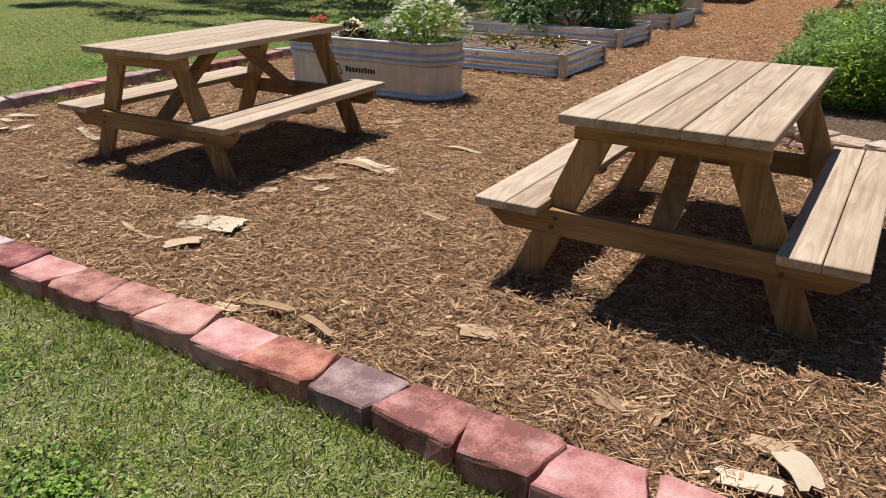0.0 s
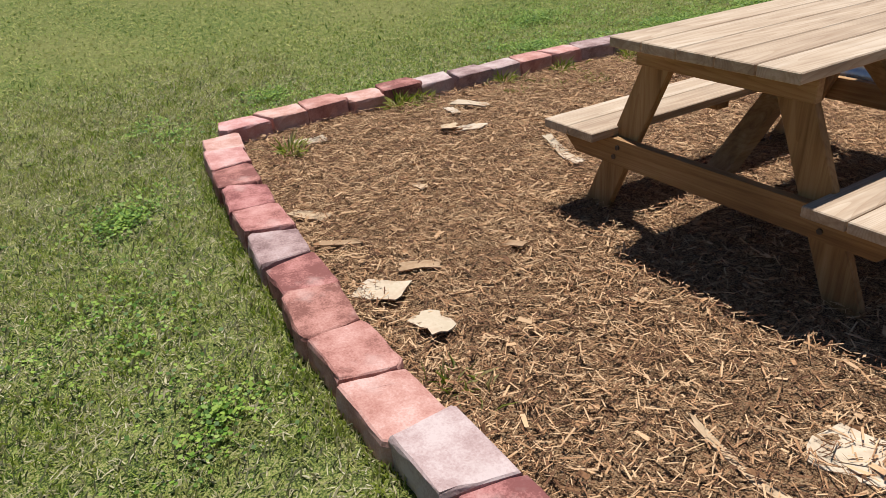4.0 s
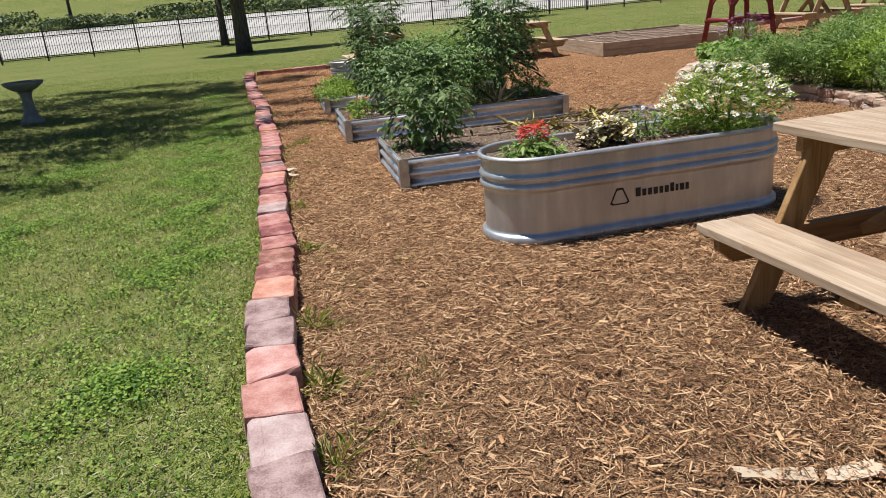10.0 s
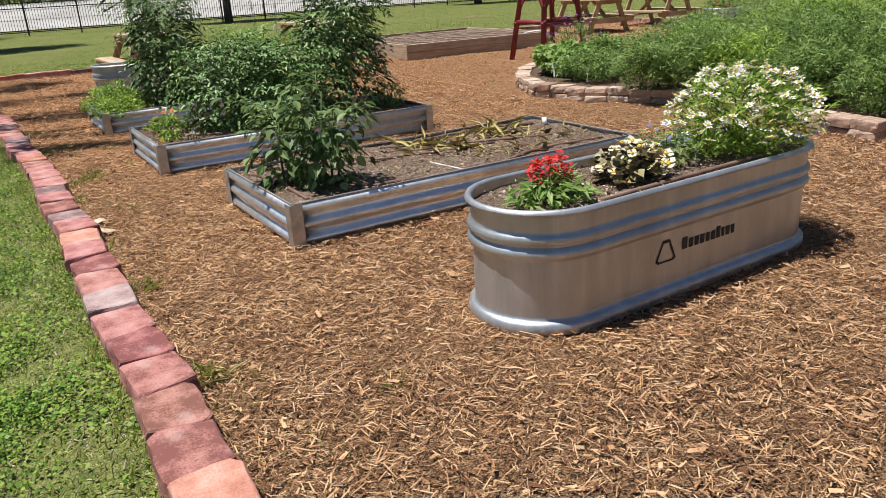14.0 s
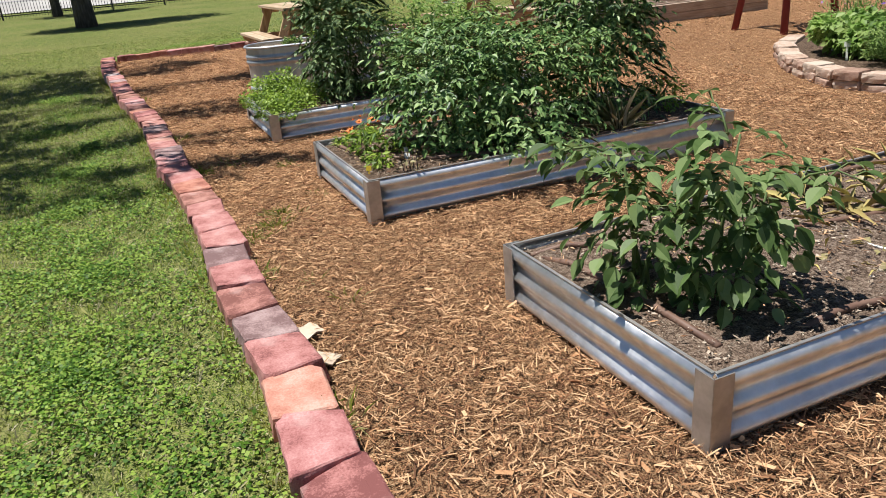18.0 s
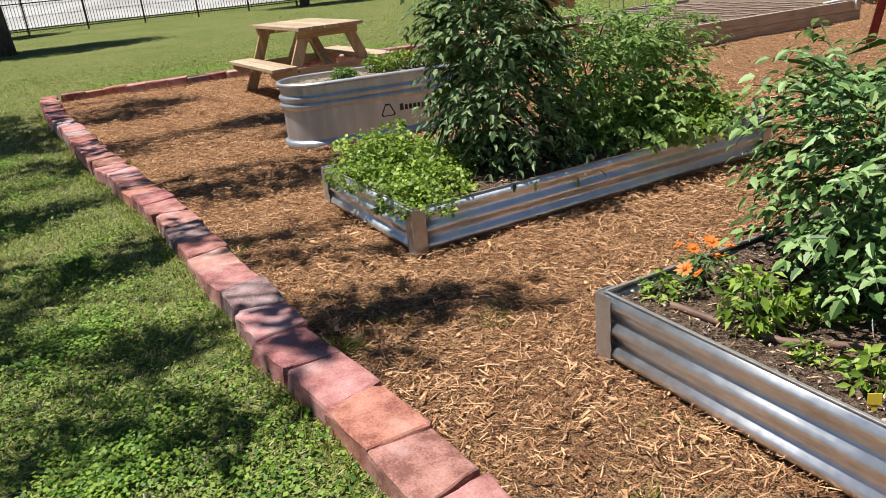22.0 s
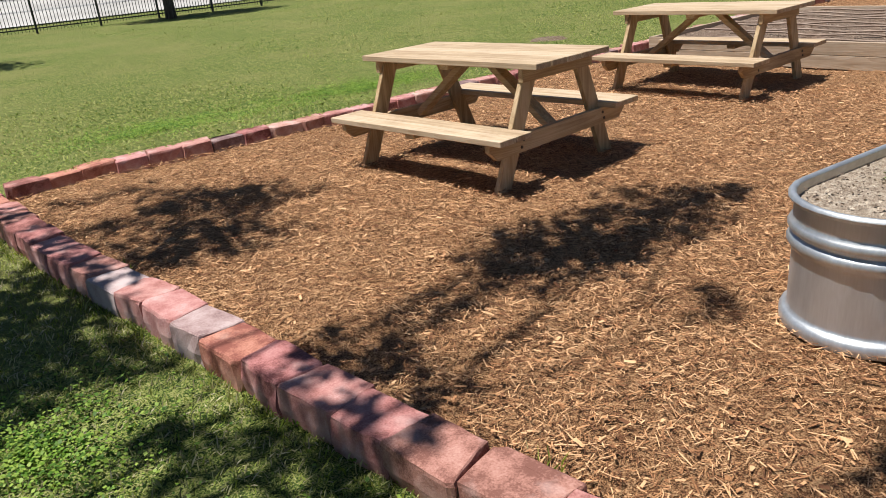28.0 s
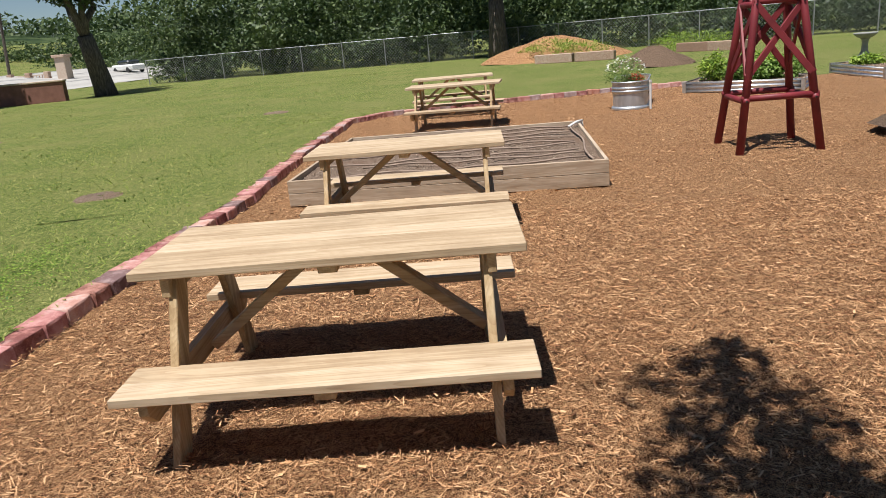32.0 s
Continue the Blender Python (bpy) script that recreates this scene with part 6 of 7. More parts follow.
OAK = pose(-8.75, 16.3, GROUND_Z)
SHADE = [(-1.8, 11.8, 0.6, 0.16), (-2.3, 13.1, 0.6, 0.2), (-3.0, 13.3, 0.5, 0.3), (-2.3, 14.5, 0.6, 0.22), (-1.5, 14.45, 0.8, 0.35), (-0.7, 14.4, 0.4, 0.15), (-2.4, 16.75, 0.7, 0.18), (-1.5, 16.9, 0.6, 0.35),
         (-0.9, 16.8, 0.7, 0.4), (-1.6, 17.1, 0.6, 0.25), (-0.5, 16.75, 0.4, 0.2), (-2.7, 19.2, 0.5, 0.6), (-2.3, 19.3, 0.4, 0.4), (-2.9, 18.4, 0.5, 0.35), (-3.3, 19.4, 0.5, 0.2), (-3.9, 11.6, 0.5, 0.35), (-4.2, 14.4, 0.7, 0.3),
         (-4.0, 12.9, 0.6, 0.3), (-5.5, 10.9, 0.9, 0.4), (-4.4, 9.2, 0.6, 0.35), (-4.5, 10.7, 0.4, 0.2), (-5.2, 9.6, 0.6, 0.3), (-5.0, 15.8, 0.8, 0.4), (-4.6, 17.4, 0.6, 0.4), (-3.8, 15.6, 0.5, 0.2), (-4.3, 19.9, 0.7, 0.4),
         (-6.5, 10.9, 0.8, 0.5), (-7.6, 11.2, 0.9, 0.5), (-6.0, 12.6, 0.9, 0.5), (-7.2, 13.4, 1.0, 0.6), (-5.6, 13.9, 0.7, 0.4), (-6.4, 15.2, 0.9, 0.6), (-8.0, 15.0, 1.0, 0.8), (-6.2, 17.2, 0.9, 0.6), (-7.6, 18.2, 1.1, 0.7), (-6.0, 19.4, 0.9, 0.5),
         (-7.5, 21.0, 1.0, 0.6), (-9.4, 12.4, 1.2, 0.8), (-9.8, 17.6, 1.3, 1.0), (-5.4, 21.0, 0.6, 0.3), (-8.8, 20.0, 1.0, 0.7), (-10.8, 14.6, 1.3, 1.0)]
SHADE += [(-3.9, 18.4, 0.25, 0.5), (-4.1, 17.6, 0.3, 0.3), (-4.5, 19.0, 0.6, 0.6), (-4.8, 16.9, 0.4, 0.4), (-4.3, 15.2, 0.5, 0.4), (-3.6, 14.7, 0.5, 0.25), (-3.2, 18.5, 0.3, 0.3),
          (-3.5, 12.4, 0.25, 0.15), (-3.0, 12.0, 0.35, 0.25), (-3.3, 11.6, 0.5, 0.28), (-2.85, 11.25, 0.3, 0.16), (-3.35, 13.15, 0.45, 0.25), (-3.75, 12.7, 0.4, 0.25), (-2.1, 11.85, 0.5, 0.16), (-2.4, 11.45, 0.3, 0.15), (-3.7, 14.7, 0.4, 0.3), (-3.9, 11.9, 0.4, 0.3),
          (-3.75, 18.9, 0.3, 0.35), (-3.65, 18.2, 0.25, 0.35), (-3.95, 17.9, 0.35, 0.4), (-4.25, 18.6, 0.3, 0.5), (-3.75, 17.75, 0.25, 0.2), (-3.72, 17.35, 0.15, 0.08), (-3.75, 16.72, 0.25, 0.1), (-3.6, 16.5, 0.32, 0.22), (-3.45, 16.25, 0.28, 0.2), (-3.3, 15.95, 0.22, 0.12), (-3.05, 20.2, 0.3, 0.15), (-3.45, 20.3, 0.2, 0.12), (-3.7, 19.1, 0.2, 0.1), (-3.6, 18.6, 0.25, 0.2), (-3.85, 18.3, 0.3, 0.3), (-3.85, 17.55, 0.3, 0.2), (-4.1, 17.8, 0.3, 0.2), (-3.6, 17.3, 0.12, 0.08),
          (-2.0, 14.1, 0.6, 0.2), (-2.5, 14.4, 0.4, 0.2), (-1.3, 14.45, 0.4, 0.2)]
SHADE += [(-3.0, 18.75, 0.5, 0.3), (-2.1, 19.05, 0.3, 0.2), (-2.75, 19.75, 0.25, 0.3), (-3.0, 16.55, 0.25, 0.4), (-1.67, 15.93, 0.25, 0.2), (-2.0, 16.9, 0.4, 0.25), (-1.7, 16.6, 0.4, 0.2), (-0.65, 17.25, 0.25, 0.2),
          (-1.25, 16.6, 0.35, 0.2), (-3.95, 13.6, 0.45, 0.3), (-4.3, 12.3, 0.3, 0.2), 
          (-2.2, 11.95, 0.4, 0.2), (-1.7, 11.65, 0.35, 0.15), (-2.3, 12.75, 0.4, 0.14), (-1.85, 12.55, 0.25, 0.12), (-2.35, 11.6, 0.25, 0.12), (-2.6, 14.45, 0.35, 0.2)]
SHADE += [(-4.8, 12.2, 0.6, 0.4), (-4.9, 13.2, 0.7, 0.4), (-5.2, 11.6, 0.6, 0.4), (-4.9, 10.2, 0.5, 0.3), (-5.8, 9.8, 0.7, 0.4), (-4.9, 14.6, 0.6, 0.4), (-5.6, 16.4, 0.7, 0.5), (-4.6, 20.2, 0.5, 0.4), (-5.2, 18.6, 0.7, 0.5), (-2.25, 14.88, 0.35, 0.1), (-2.7, 14.88, 0.2, 0.12), (-2.8, 14.65, 0.2, 0.15), (-1.95, 14.9, 0.25, 0.1),
          (-1.5, 14.75, 0.3, 0.12), (-1.35, 14.4, 0.2, 0.15), (-1.9, 14.35, 0.3, 0.12), (-8.2, 8.3, 0.8, 0.4), (-6.8, 8.5, 0.8, 0.35), (-6.0, 8.6, 0.5, 0.3), (-5.2, 9.5, 0.5, 0.3)]
scatter = random.Random(77)
while len(SHADE) < 210:
    x, y, r = scatter.uniform(-13, -4.4), scatter.uniform(8.3, 21.5), scatter.uniform(0.5, 0.95)
    if (x < -6.8 and y > 8.3 + 0.25 * (x + 13)) or y > 9.2 + 0.9 * (x + 6.8):
        SHADE.append((x, y, r, r * scatter.uniform(0.5, 0.9)))
clumps = []
for k, (x, y, rx, ry) in enumerate(SHADE):
    h = 6.2 + 1.3 * math.sin(k * 2.4)
    clumps.append((x - 0.30 * h + 8.75, y + 0.13 * h - 16.3, h, rx, ry, 0.22 + 0.1 * (k % 3)))
tree(OAK, "large old oak with a leaning dark trunk on the lawn", 11, clumps, 43000, 0.125, 101, 0.5, (-1.5, -0.5), shell=0.0)


def bird_bath(m):
    t = thing("bird_bath", m, "grey cast stone bird bath on the lawn", "bird bath")
    def lathe(prof, name):
        bm = bmesh.new()
        loft(bm, [[(r * math.cos(a), r * math.sin(a), z) for a in (2 * math.pi * k / 20 for k in range(20))] for r, z in prof])
        part(name, bm, BATH_STONE, t, smooth=True)
    lathe([(0.0, 0.0), (0.2, 0.0), (0.2, 0.06), (0.15, 0.1), (0.1, 0.2), (0.085, 0.4), (0.1, 0.52), (0.14, 0.56)], "pedestal")
    lathe([(0.1, 0.56), (0.2, 0.6), (0.31, 0.68), (0.34, 0.73), (0.32, 0.74), (0.28, 0.69), (0.0, 0.64)], "bowl")


bird_bath(pose(-7.1, 15.6, GROUND_Z))
bird_bath(pose(20.8, 8.3, GROUND_Z))

# bare patches in the far lawn
for k, (x, y, r) in enumerate(((5.2, 23.85, 0.36), (16.8, 25.6, 0.42), (13.6, 32.5, 0.4))):
    bm = bmesh.new()
    loft(bm, [[(q * r * math.cos(a) * (1 + 0.12 * math.sin(3 * a + k) + 0.07 * math.sin(7 * a)), q * r * math.sin(a) * (1 + 0.1 * math.sin(2 * a + k)), z) for a in (2 * math.pi * j / 30 for j in range(30))] for q, z in ((1.0, -0.01), (0.92, 0.016), (0.6, 0.022), (0.1, 0.026))])
    ob = part("bare_patch", bm, SOIL, smooth=True)
    ob.matrix_world = pose(x, y, ground_height(x, y))
    tagged(ob, "bare grey brown patch of soil in the lawn", "soil", "bare patches", "structure")

# iron fence along the road
ROAD_TURN = 3.66


def iron_fence(m, length):
    t = thing("iron_fence", m, "black iron picket fence along the road", "fence")
    bm = bmesh.new()
    for k in range(int(length / 0.13)):
        box(bm, (0.02, 0.02, 1.6), ((k + 0.5) * 0.13, 0, 0.88))
    ob = part("picket", bm, BLACK_IRON, t)
    ob["kind"] = "stuff"
    for z in (0.2, 1.35, 1.6):
        part("rail", box(bmesh.new(), (length, 0.04, 0.045), (length / 2, 0, z)), BLACK_IRON, t)
    for k in range(int(length / 2.45) + 1):
        part("post", box(bmesh.new(), (0.07, 0.07, 1.8), (k * 2.45, 0, 0.9)), BLACK_IRON, t)


iron_fence(pose(-38, 45.5, GROUND_Z, 0, 0, ROAD_TURN), 71)
bm = bmesh.new()
cols = [-70 + 5 * k for k in range(33)]
rows = [[bm.verts.new((x, 52 + d + 0.064 * x, ground_height(x, 52 + d + 0.064 * x) + 0.06)) for x in cols] for d in (0, 3, 6, 9, 12, 15)]
for a, b in zip(rows, rows[1:]):
    for k in range(len(cols) - 1):
        bm.faces.new((a[k], a[k + 1], b[k + 1], b[k]))
tagged(part("road", bm, CONCRETE), "pale concrete road behind the iron fence", "road", kind="structure")
# curb shadows laid on the road as strips of darker colour
for d in (4.6, 10.2, 14.6):
    bm = bmesh.new()
    rows = [[bm.verts.new((x, 52 + d + e + 0.064 * x, ground_height(x, 52 + d + e + 0.064 * x) + 0.075)) for x in cols] for e in (0, 0.45)]
    for k in range(len(cols) - 1):
        bm.faces.new((rows[0][k], rows[0][k + 1], rows[1][k + 1], rows[1][k]))
    tagged(part("curb_shadow_strip", bm, BATH_STONE), "dark strip painted as curb shadow along the concrete road", "road", kind="structure")
t = thing("brick_wall", pose(35.0, 46.9, GROUND_Z, 0, 0, -70), "low red brick wall at the lawn corner", "wall")
part("body", box(bmesh.new(), (3.6, 0.7, 1.1), (0, 0, 0.55), None, 0.02), BRICK_RED, t)
part("coping", box(bmesh.new(), (3.7, 0.8, 0.1), (0, 0, 1.15), None, 0.02), STONE_TAN, t)

tree(pose(-5.9, 34.6, GROUND_Z), "roadside oak with a dark trunk", 9, [(0, 0, 4.4, 2.3, 2.3, 1.7), (1.2, 0.6, 5.5, 1.8, 1.8, 1.2), (-1.2, -0.4, 3.4, 1.5, 1.5, 1.1), (-1.4, 0.4, 5.2, 1.8, 1.8, 1.2)], 6500, 0.22, 103, 0.3)
tree(pose(-8.6, 46.5, GROUND_Z), "roadside tree by the fence", 8, [(0, 0, 4.2, 2.2, 2.2, 1.7), (1, 0.6, 5.4, 1.6, 1.6, 1.2)], 3500, 0.24, 104, 0.2)
tree(pose(6.1, 47.0, GROUND_Z), "small dark tree before the fence", 8, [(0, 0, 4.4, 2.6, 2.4, 1.6), (1.8, 0.2, 4.6, 1.8, 1.8, 1.2), (-1.8, 0.2, 4.8, 1.8, 1.8, 1.2)], 5000, 0.24, 108, 0.2)
tree(pose(22.6, 48.6, GROUND_Z), "dark tree standing at the iron fence", 8, [(0, 0, 4.6, 2.6, 2.4, 1.7), (1.6, 0.2, 5.2, 1.8, 1.8, 1.2), (-1.8, 0.2, 5.0, 1.8, 1.8, 1.2)], 5000, 0.24, 109, 0.22)
tree(pose(32.0, 50.0, GROUND_Z), "spreading dark tree beside the fence", 9, [(0, 0, 4.2, 3.0, 2.6, 1.9), (2.2, 0.6, 4.6, 2.0, 2.0, 1.5), (-2.4, -0.4, 4.4, 2.2, 2.0, 1.5), (0, 0, 6.2, 2.6, 2.4, 1.4)], 9000, 0.24, 107, 0.25)
tree(pose(38.1, 44.3, GROUND_Z), "oak with a leaning trunk by the road", 10, [(-1.0, 0, 6.5, 2.4, 2.2, 1.5), (1.2, 0.6, 7.2, 2, 2, 1.3), (-2.6, 0.5, 7.5, 1.8, 1.8, 1.2), (2.6, 3.0, 7.4, 2.0, 2.0, 1.1), (4.6, 2.4, 7.8, 1.8, 1.8, 1.1)], 7500, 0.26, 105, 0.55, (-1.0, 0))
tree(pose(48.0, 21.3, GROUND_Z), "dark oak at the chain link fence", 11, [(0, 0, 7, 3, 3, 2), (1.5, 1.6, 8, 2.4, 2.4, 1.6), (-1.4, -1.6, 7.5, 2.4, 2.4, 1.6)], 4500, 0.35, 106, 0.6)

# chain link fence and woods
def chain_fence(a, b):
    a, b = Vector(a), Vector(b)
    t = thing("chain_link_fence", pose(0, 0, GROUND_Z), "grey chain link fence before the woods", "fence")
    way = (b - a)
    n = int(way.length / 3)
    for k in range(n + 1):
        p = a + way * (k / n)
        part("post", rod(bmesh.new(), [(p.x, p.y, 0), (p.x, p.y, 1.9)], 0.035, 6), GALV_WIRE, t)
    part("top_rail", rod(bmesh.new(), [(a.x, a.y, 1.85), (b.x, b.y, 1.85)], 0.025, 6), GALV_WIRE, t)
    bm = bmesh.new()
    d = way.normalized()
    m = int(way.length / 0.22)
    for k in range(m):
        for s in (-1, 1):
            p = a + d * (k * 0.22)
            q = p + d * (s * 1.8)
            w = d * 0.008
            vs = [bm.verts.new(v) for v in ((p.x - w.x, p.y - w.y, 0.02), (p.x + w.x, p.y + w.y, 0.02), (q.x + w.x, q.y + w.y, 1.82), (q.x - w.x, q.y - w.y, 1.82))]
            bm.faces.new(vs)
    ob = part("mesh_wire", bm, GALV_WIRE, t)
    ob["kind"] = "stuff"


chain_fence((51.5, 49.0, 0), (49.5, 20, 0))
chain_fence((49.5, 20, 0), (38, -2, 0))


def woods(name, spots, n, leaf, seed, label, lift=0.0):
    rng = np.random.RandomState(seed)
    blobs = []
    for x, y, r, h in spots:
        for _ in range(7):
            blobs.append((x + rng.uniform(-1, 1) * r, y + rng.uniform(-1, 1) * r, rng.uniform(0.15, 0.85) * h, r * rng.uniform(0.5, 0.9), r * rng.uniform(0.5, 0.9), h * rng.uniform(0.14, 0.26)))
    at, way = blob_points(rng, n, blobs, 0.75)
    at[:, 2] = np.maximum(at[:, 2], 0.1) + lift
    ob = leaves(name, at, rng.uniform(leaf * 0.6, leaf * 1.4, n), OAK_LEAF if name.startswith("roadside") or name == "distant_trees" else WOODS_LEAF, rng, None, 0.4, 0.6, flat=True)
    return tagged(ob, label, "trees", kind="stuff")


woods("far_woods", [(55.5 + 2 * math.sin(k * 1.7) - max(0, k - 9) * 0.9, 46 - k * 3.2, 3.0, 8.0 + 1.5 * math.sin(k * 2.3)) for k in range(20)], 48000, 0.33, 201, "dense dark green woods behind the fence")
woods("far_woods", [(64 + 3 * math.sin(k * 1.3) - max(0, k - 8), 50 - k * 4.0, 4, 12 + 1.5 * math.sin(k * 2.9)) for k in range(18)], 30000, 0.5, 202, "taller dark woods behind the fence")
woods("roadside_hedge", [(-62 + k * 4.2, 67.8 + 0.064 * (-62 + k * 4.2), 1.6, 0.8 + 0.3 * math.sin(k * 2.1)) for k in range(25)], 12000, 0.24, 208, "low dark hedge along the far side of the road", 1.5)
woods("roadside_shrubs", [(-62 + k * 6.5, 70 + 0.064 * (-62 + k * 6.5) + 1.5 * math.sin(k * 1.9), 2.4, 1.3 + 0.6 * math.sin(k * 2.7)) for k in range(16)], 16000, 0.28, 203, "low dark green shrubs on the bank across the road", 1.7)
for k, x in enumerate((-46, -33, -24, -12, -6, 1, 9, 19, 27)):
    y = 73 + 0.064 * x + 4 * math.sin(k * 2.1)
    tree(pose(x, y, ground_height(x, y)), "young tree on the grass bank across the road", 6.5, [(0, 0, 3.4, 1.7, 1.7, 1.3), (0.5, 0.3, 4.6, 1.2, 1.2, 0.9)], 1200, 0.3, 300 + k, 0.14)
woods("roadside_woods", [(12 + k * 5.0, 80 + 2 * math.sin(k * 1.9), 3.6, 7 + 2 * math.sin(k * 2.7)) for k in range(10)], 22000, 0.45, 206, "dark woods on the bank across the road", 3.0)
woods("distant_trees", [(-100 + k * 12, 112 + 8 * math.sin(k * 1.9), 6.0, 9 + 3 * math.sin(k * 2.7)) for k in range(13)], 16000, 0.9, 204, "distant trees on the rise", 8.0)
woods("distant_woods", [(72 + k * 9, 92 - k * 1.5 + 5 * math.sin(k * 1.9), 5.0, 4.5 + 1.5 * math.sin(k * 2.7)) for k in range(8)], 14000, 0.45, 205, "low dark woods beyond the road bend", 1.0)
woods("hill_woods", [(330 * math.cos(a), 330 * math.sin(a), 26.0, 13 + 4 * math.sin(k * 2.7)) for k, a in ((k, 0.35 + 0.045 * k) for k in range(22))], 24000, 1.7, 207, "wooded hills on the horizon", 9.0)

woods("distant_woods", [(-4 + 115 * math.cos(a), 17.6 + 115 * math.sin(a), 4.5, 5.0 + 1.2 * math.sin(k * 2.7)) for k, a in ((k, 0.4 + 0.034 * k) for k in range(13))], 21000, 0.42, 209, "low dark woods behind the far road", 0.6)
woods("distant_woods", [(-4 + 103 * math.cos(a), 17.6 + 103 * math.sin(a), 3.0, 2.4 + 0.6 * math.sin(k * 2.7)) for k, a in ((k, 0.42 + 0.03 * k) for k in range(10))], 14000, 0.3, 210, "low dark bushes behind the far road", 0.3)
woods("woods_undergrowth", [(53.6 - 0.069 * (49 - y) if y > 20 else 51.6 - 0.523 * (20 - y), y, 1.3, 2.6 + 0.8 * math.sin(y * 1.7)) for y in (48.0 - 1.7 * k for k in range(29))], 34000, 0.24, 211, "dark green undergrowth behind the chain link fence")
# the wooded ridge that closes the view
bm = bmesh.new()
ridge = [[bm.verts.new((r * math.cos(a), r * math.sin(a), GROUND_Z - 1 + h * (17 + 1.6 * math.sin(a * 9) + 0.8 * math.sin(a * 23 + r)))) for a in (-0.5 + 0.03 * k for k in range(90))] for r, h in ((215, 0.0), (250, 0.42), (280, 0.72), (310, 0.92), (335, 1.0), (380, 0.95), (460, 0.4))]
for a, b in zip(ridge, ridge[1:]):
    for k in range(89):
        bm.faces.new((a[k], b[k], b[k + 1], a[k + 1]))
tagged(part("wooded_ridge", bm, RIDGE, smooth=True), "dark green wooded ridge on the horizon", "hill", kind="structure")


def far_house(m):
    t = thing("far_house", m, "long cream building across the road", "building")
    part("wall", box(bmesh.new(), (18, 8, 4.2), (0, 0, 2.1), None, 0.02), CREAM_WALL, t)
    part("roof", box(bmesh.new(), (19, 9, 0.5), (0, 0, 4.45), None, 0.1), CONCRETE, t)
    for k in range(5):
        w = part("window", box(bmesh.new(), (1.5, 0.1, 1.4), (-7 + 3.5 * k, -4.02, 2.6)), DARK_GLASS, t)
        part("frame", box(bmesh.new(), (1.7, 0.08, 0.1), (-7 + 3.5 * k, -4.05, 1.85)), PLASTIC_WHITE, w)
    return t


far_house(pose(-28, 99, ground_height(-28, 99) + 0.6, 0, 0, 4))
t = thing("road_sign", pose(13.3, 48.9, GROUND_Z), "yellow diamond road sign on a post", "road sign")
part("post", rod(bmesh.new(), [(0, 0, 0), (0, 0, 2.3)], 0.03, 8), GALV_WIRE, t)
part("plate", box(bmesh.new(), (0.55, 0.01, 0.55), (0, -0.04, 2.4), Euler((0, math.radians(45), 0)).to_matrix(), 0.002), FLOWER_YELLOW, t)
t = thing("stone_pillar", pose(62, 63.3, 0.6), "square stone gate pillar with a cap across the road", "pillar")
part("shaft", box(bmesh.new(), (1.0, 1.0, 2.2), (0, 0, 1.1), None, 0.03), STONE_TAN, t)
part("cap", box(bmesh.new(), (1.3, 1.3, 0.25), (0, 0, 2.32), None, 0.03), STONE_TAN, t)
t = thing("white_car", pose(74, 63.9, 0.7, 0, 0, 60), "small white car on the far road", "car")
part("body", box(bmesh.new(), (4.2, 1.7, 0.65), (0, 0, 0.6), None, 0.15), PLASTIC_WHITE, t)
part("cabin", box(bmesh.new(), (2.3, 1.5, 0.5), (-0.2, 0, 1.12), None, 0.18), DARK_GLASS, t)
for sx in (-1.3, 1.3):
    for sy in (-0.8, 0.8):
        part("wheel", rod(bmesh.new(), [(sx, sy - 0.1, 0.32), (sx, sy + 0.1, 0.32)], 0.32, 14), BLACK_IRON, t)
t = thing("utility_pole", pose(62, 69.2, 0.3), "tall dark wooden utility pole", "pole")
part("mast", rod(bmesh.new(), [(0, 0, 0), (0, -0.6, 7.8)], 0.16, 10, 0.12), BARK, t)
t = thing("roadside_railing", pose(62, 71.0, 0.35, 0, 0, -88), "pale railing with stone posts along the road", "fence")
for k in range(4):
    part("post", box(bmesh.new(), (0.5, 0.5, 1.3), (k * 1.9, 0, 0.65), None, 0.03), STONE_TAN, t)
for k in range(18):
    part("picket", box(bmesh.new(), (0.06, 0.06, 1.0), (0.2 + k * 0.31, 0.02, 0.55)), STONE_TAN, t)
for z in (0.15, 1.02):
    part("rail", box(bmesh.new(), (5.7, 0.07, 0.09), (2.85, 0.03, z)), STONE_TAN, t)

# mulch mound
bm = bmesh.new()
rings = [[bm.verts.new((38.6 + r * 4.0 * math.cos(a), 17.6 + r * 4.2 * math.sin(a), GROUND_Z + 1.3 * (1 - r) ** 0.8 + 0.05 * math.sin(a * 5 + r * 9))) for a in (2 * math.pi * k / 28 for k in range(28))] for r in (1.0, 0.85, 0.7, 0.5, 0.3, 0.12)]
for a, b in zip(rings, rings[1:]):
    for k in range(28):
        bm.faces.new((a[k], a[(k + 1) % 28], b[(k + 1) % 28], b[k]))
bm.faces.new(rings[-1])
tagged(part("mulch_mound", bm, MULCH, smooth=True), "heap of brown mulch on the lawn", "mulch heap")
for k, (x, y, r, h) in enumerate(((35.6, 16.3, 1.6, 0.9), (36.4, 17.6, 1.5, 1.1), (35.4, 10.6, 1.8, 0.9))):
    bush("weed_patch", pose(x, y, GROUND_Z), "tall green weeds growing behind concrete blocks", [(0, 0, h * 0.5, r, r, h * 0.5)], 1500, 0.16, LEAF_LIME, 140 + k, "weeds", -0.6, 0.2, 4, 0.3, "weed patches")
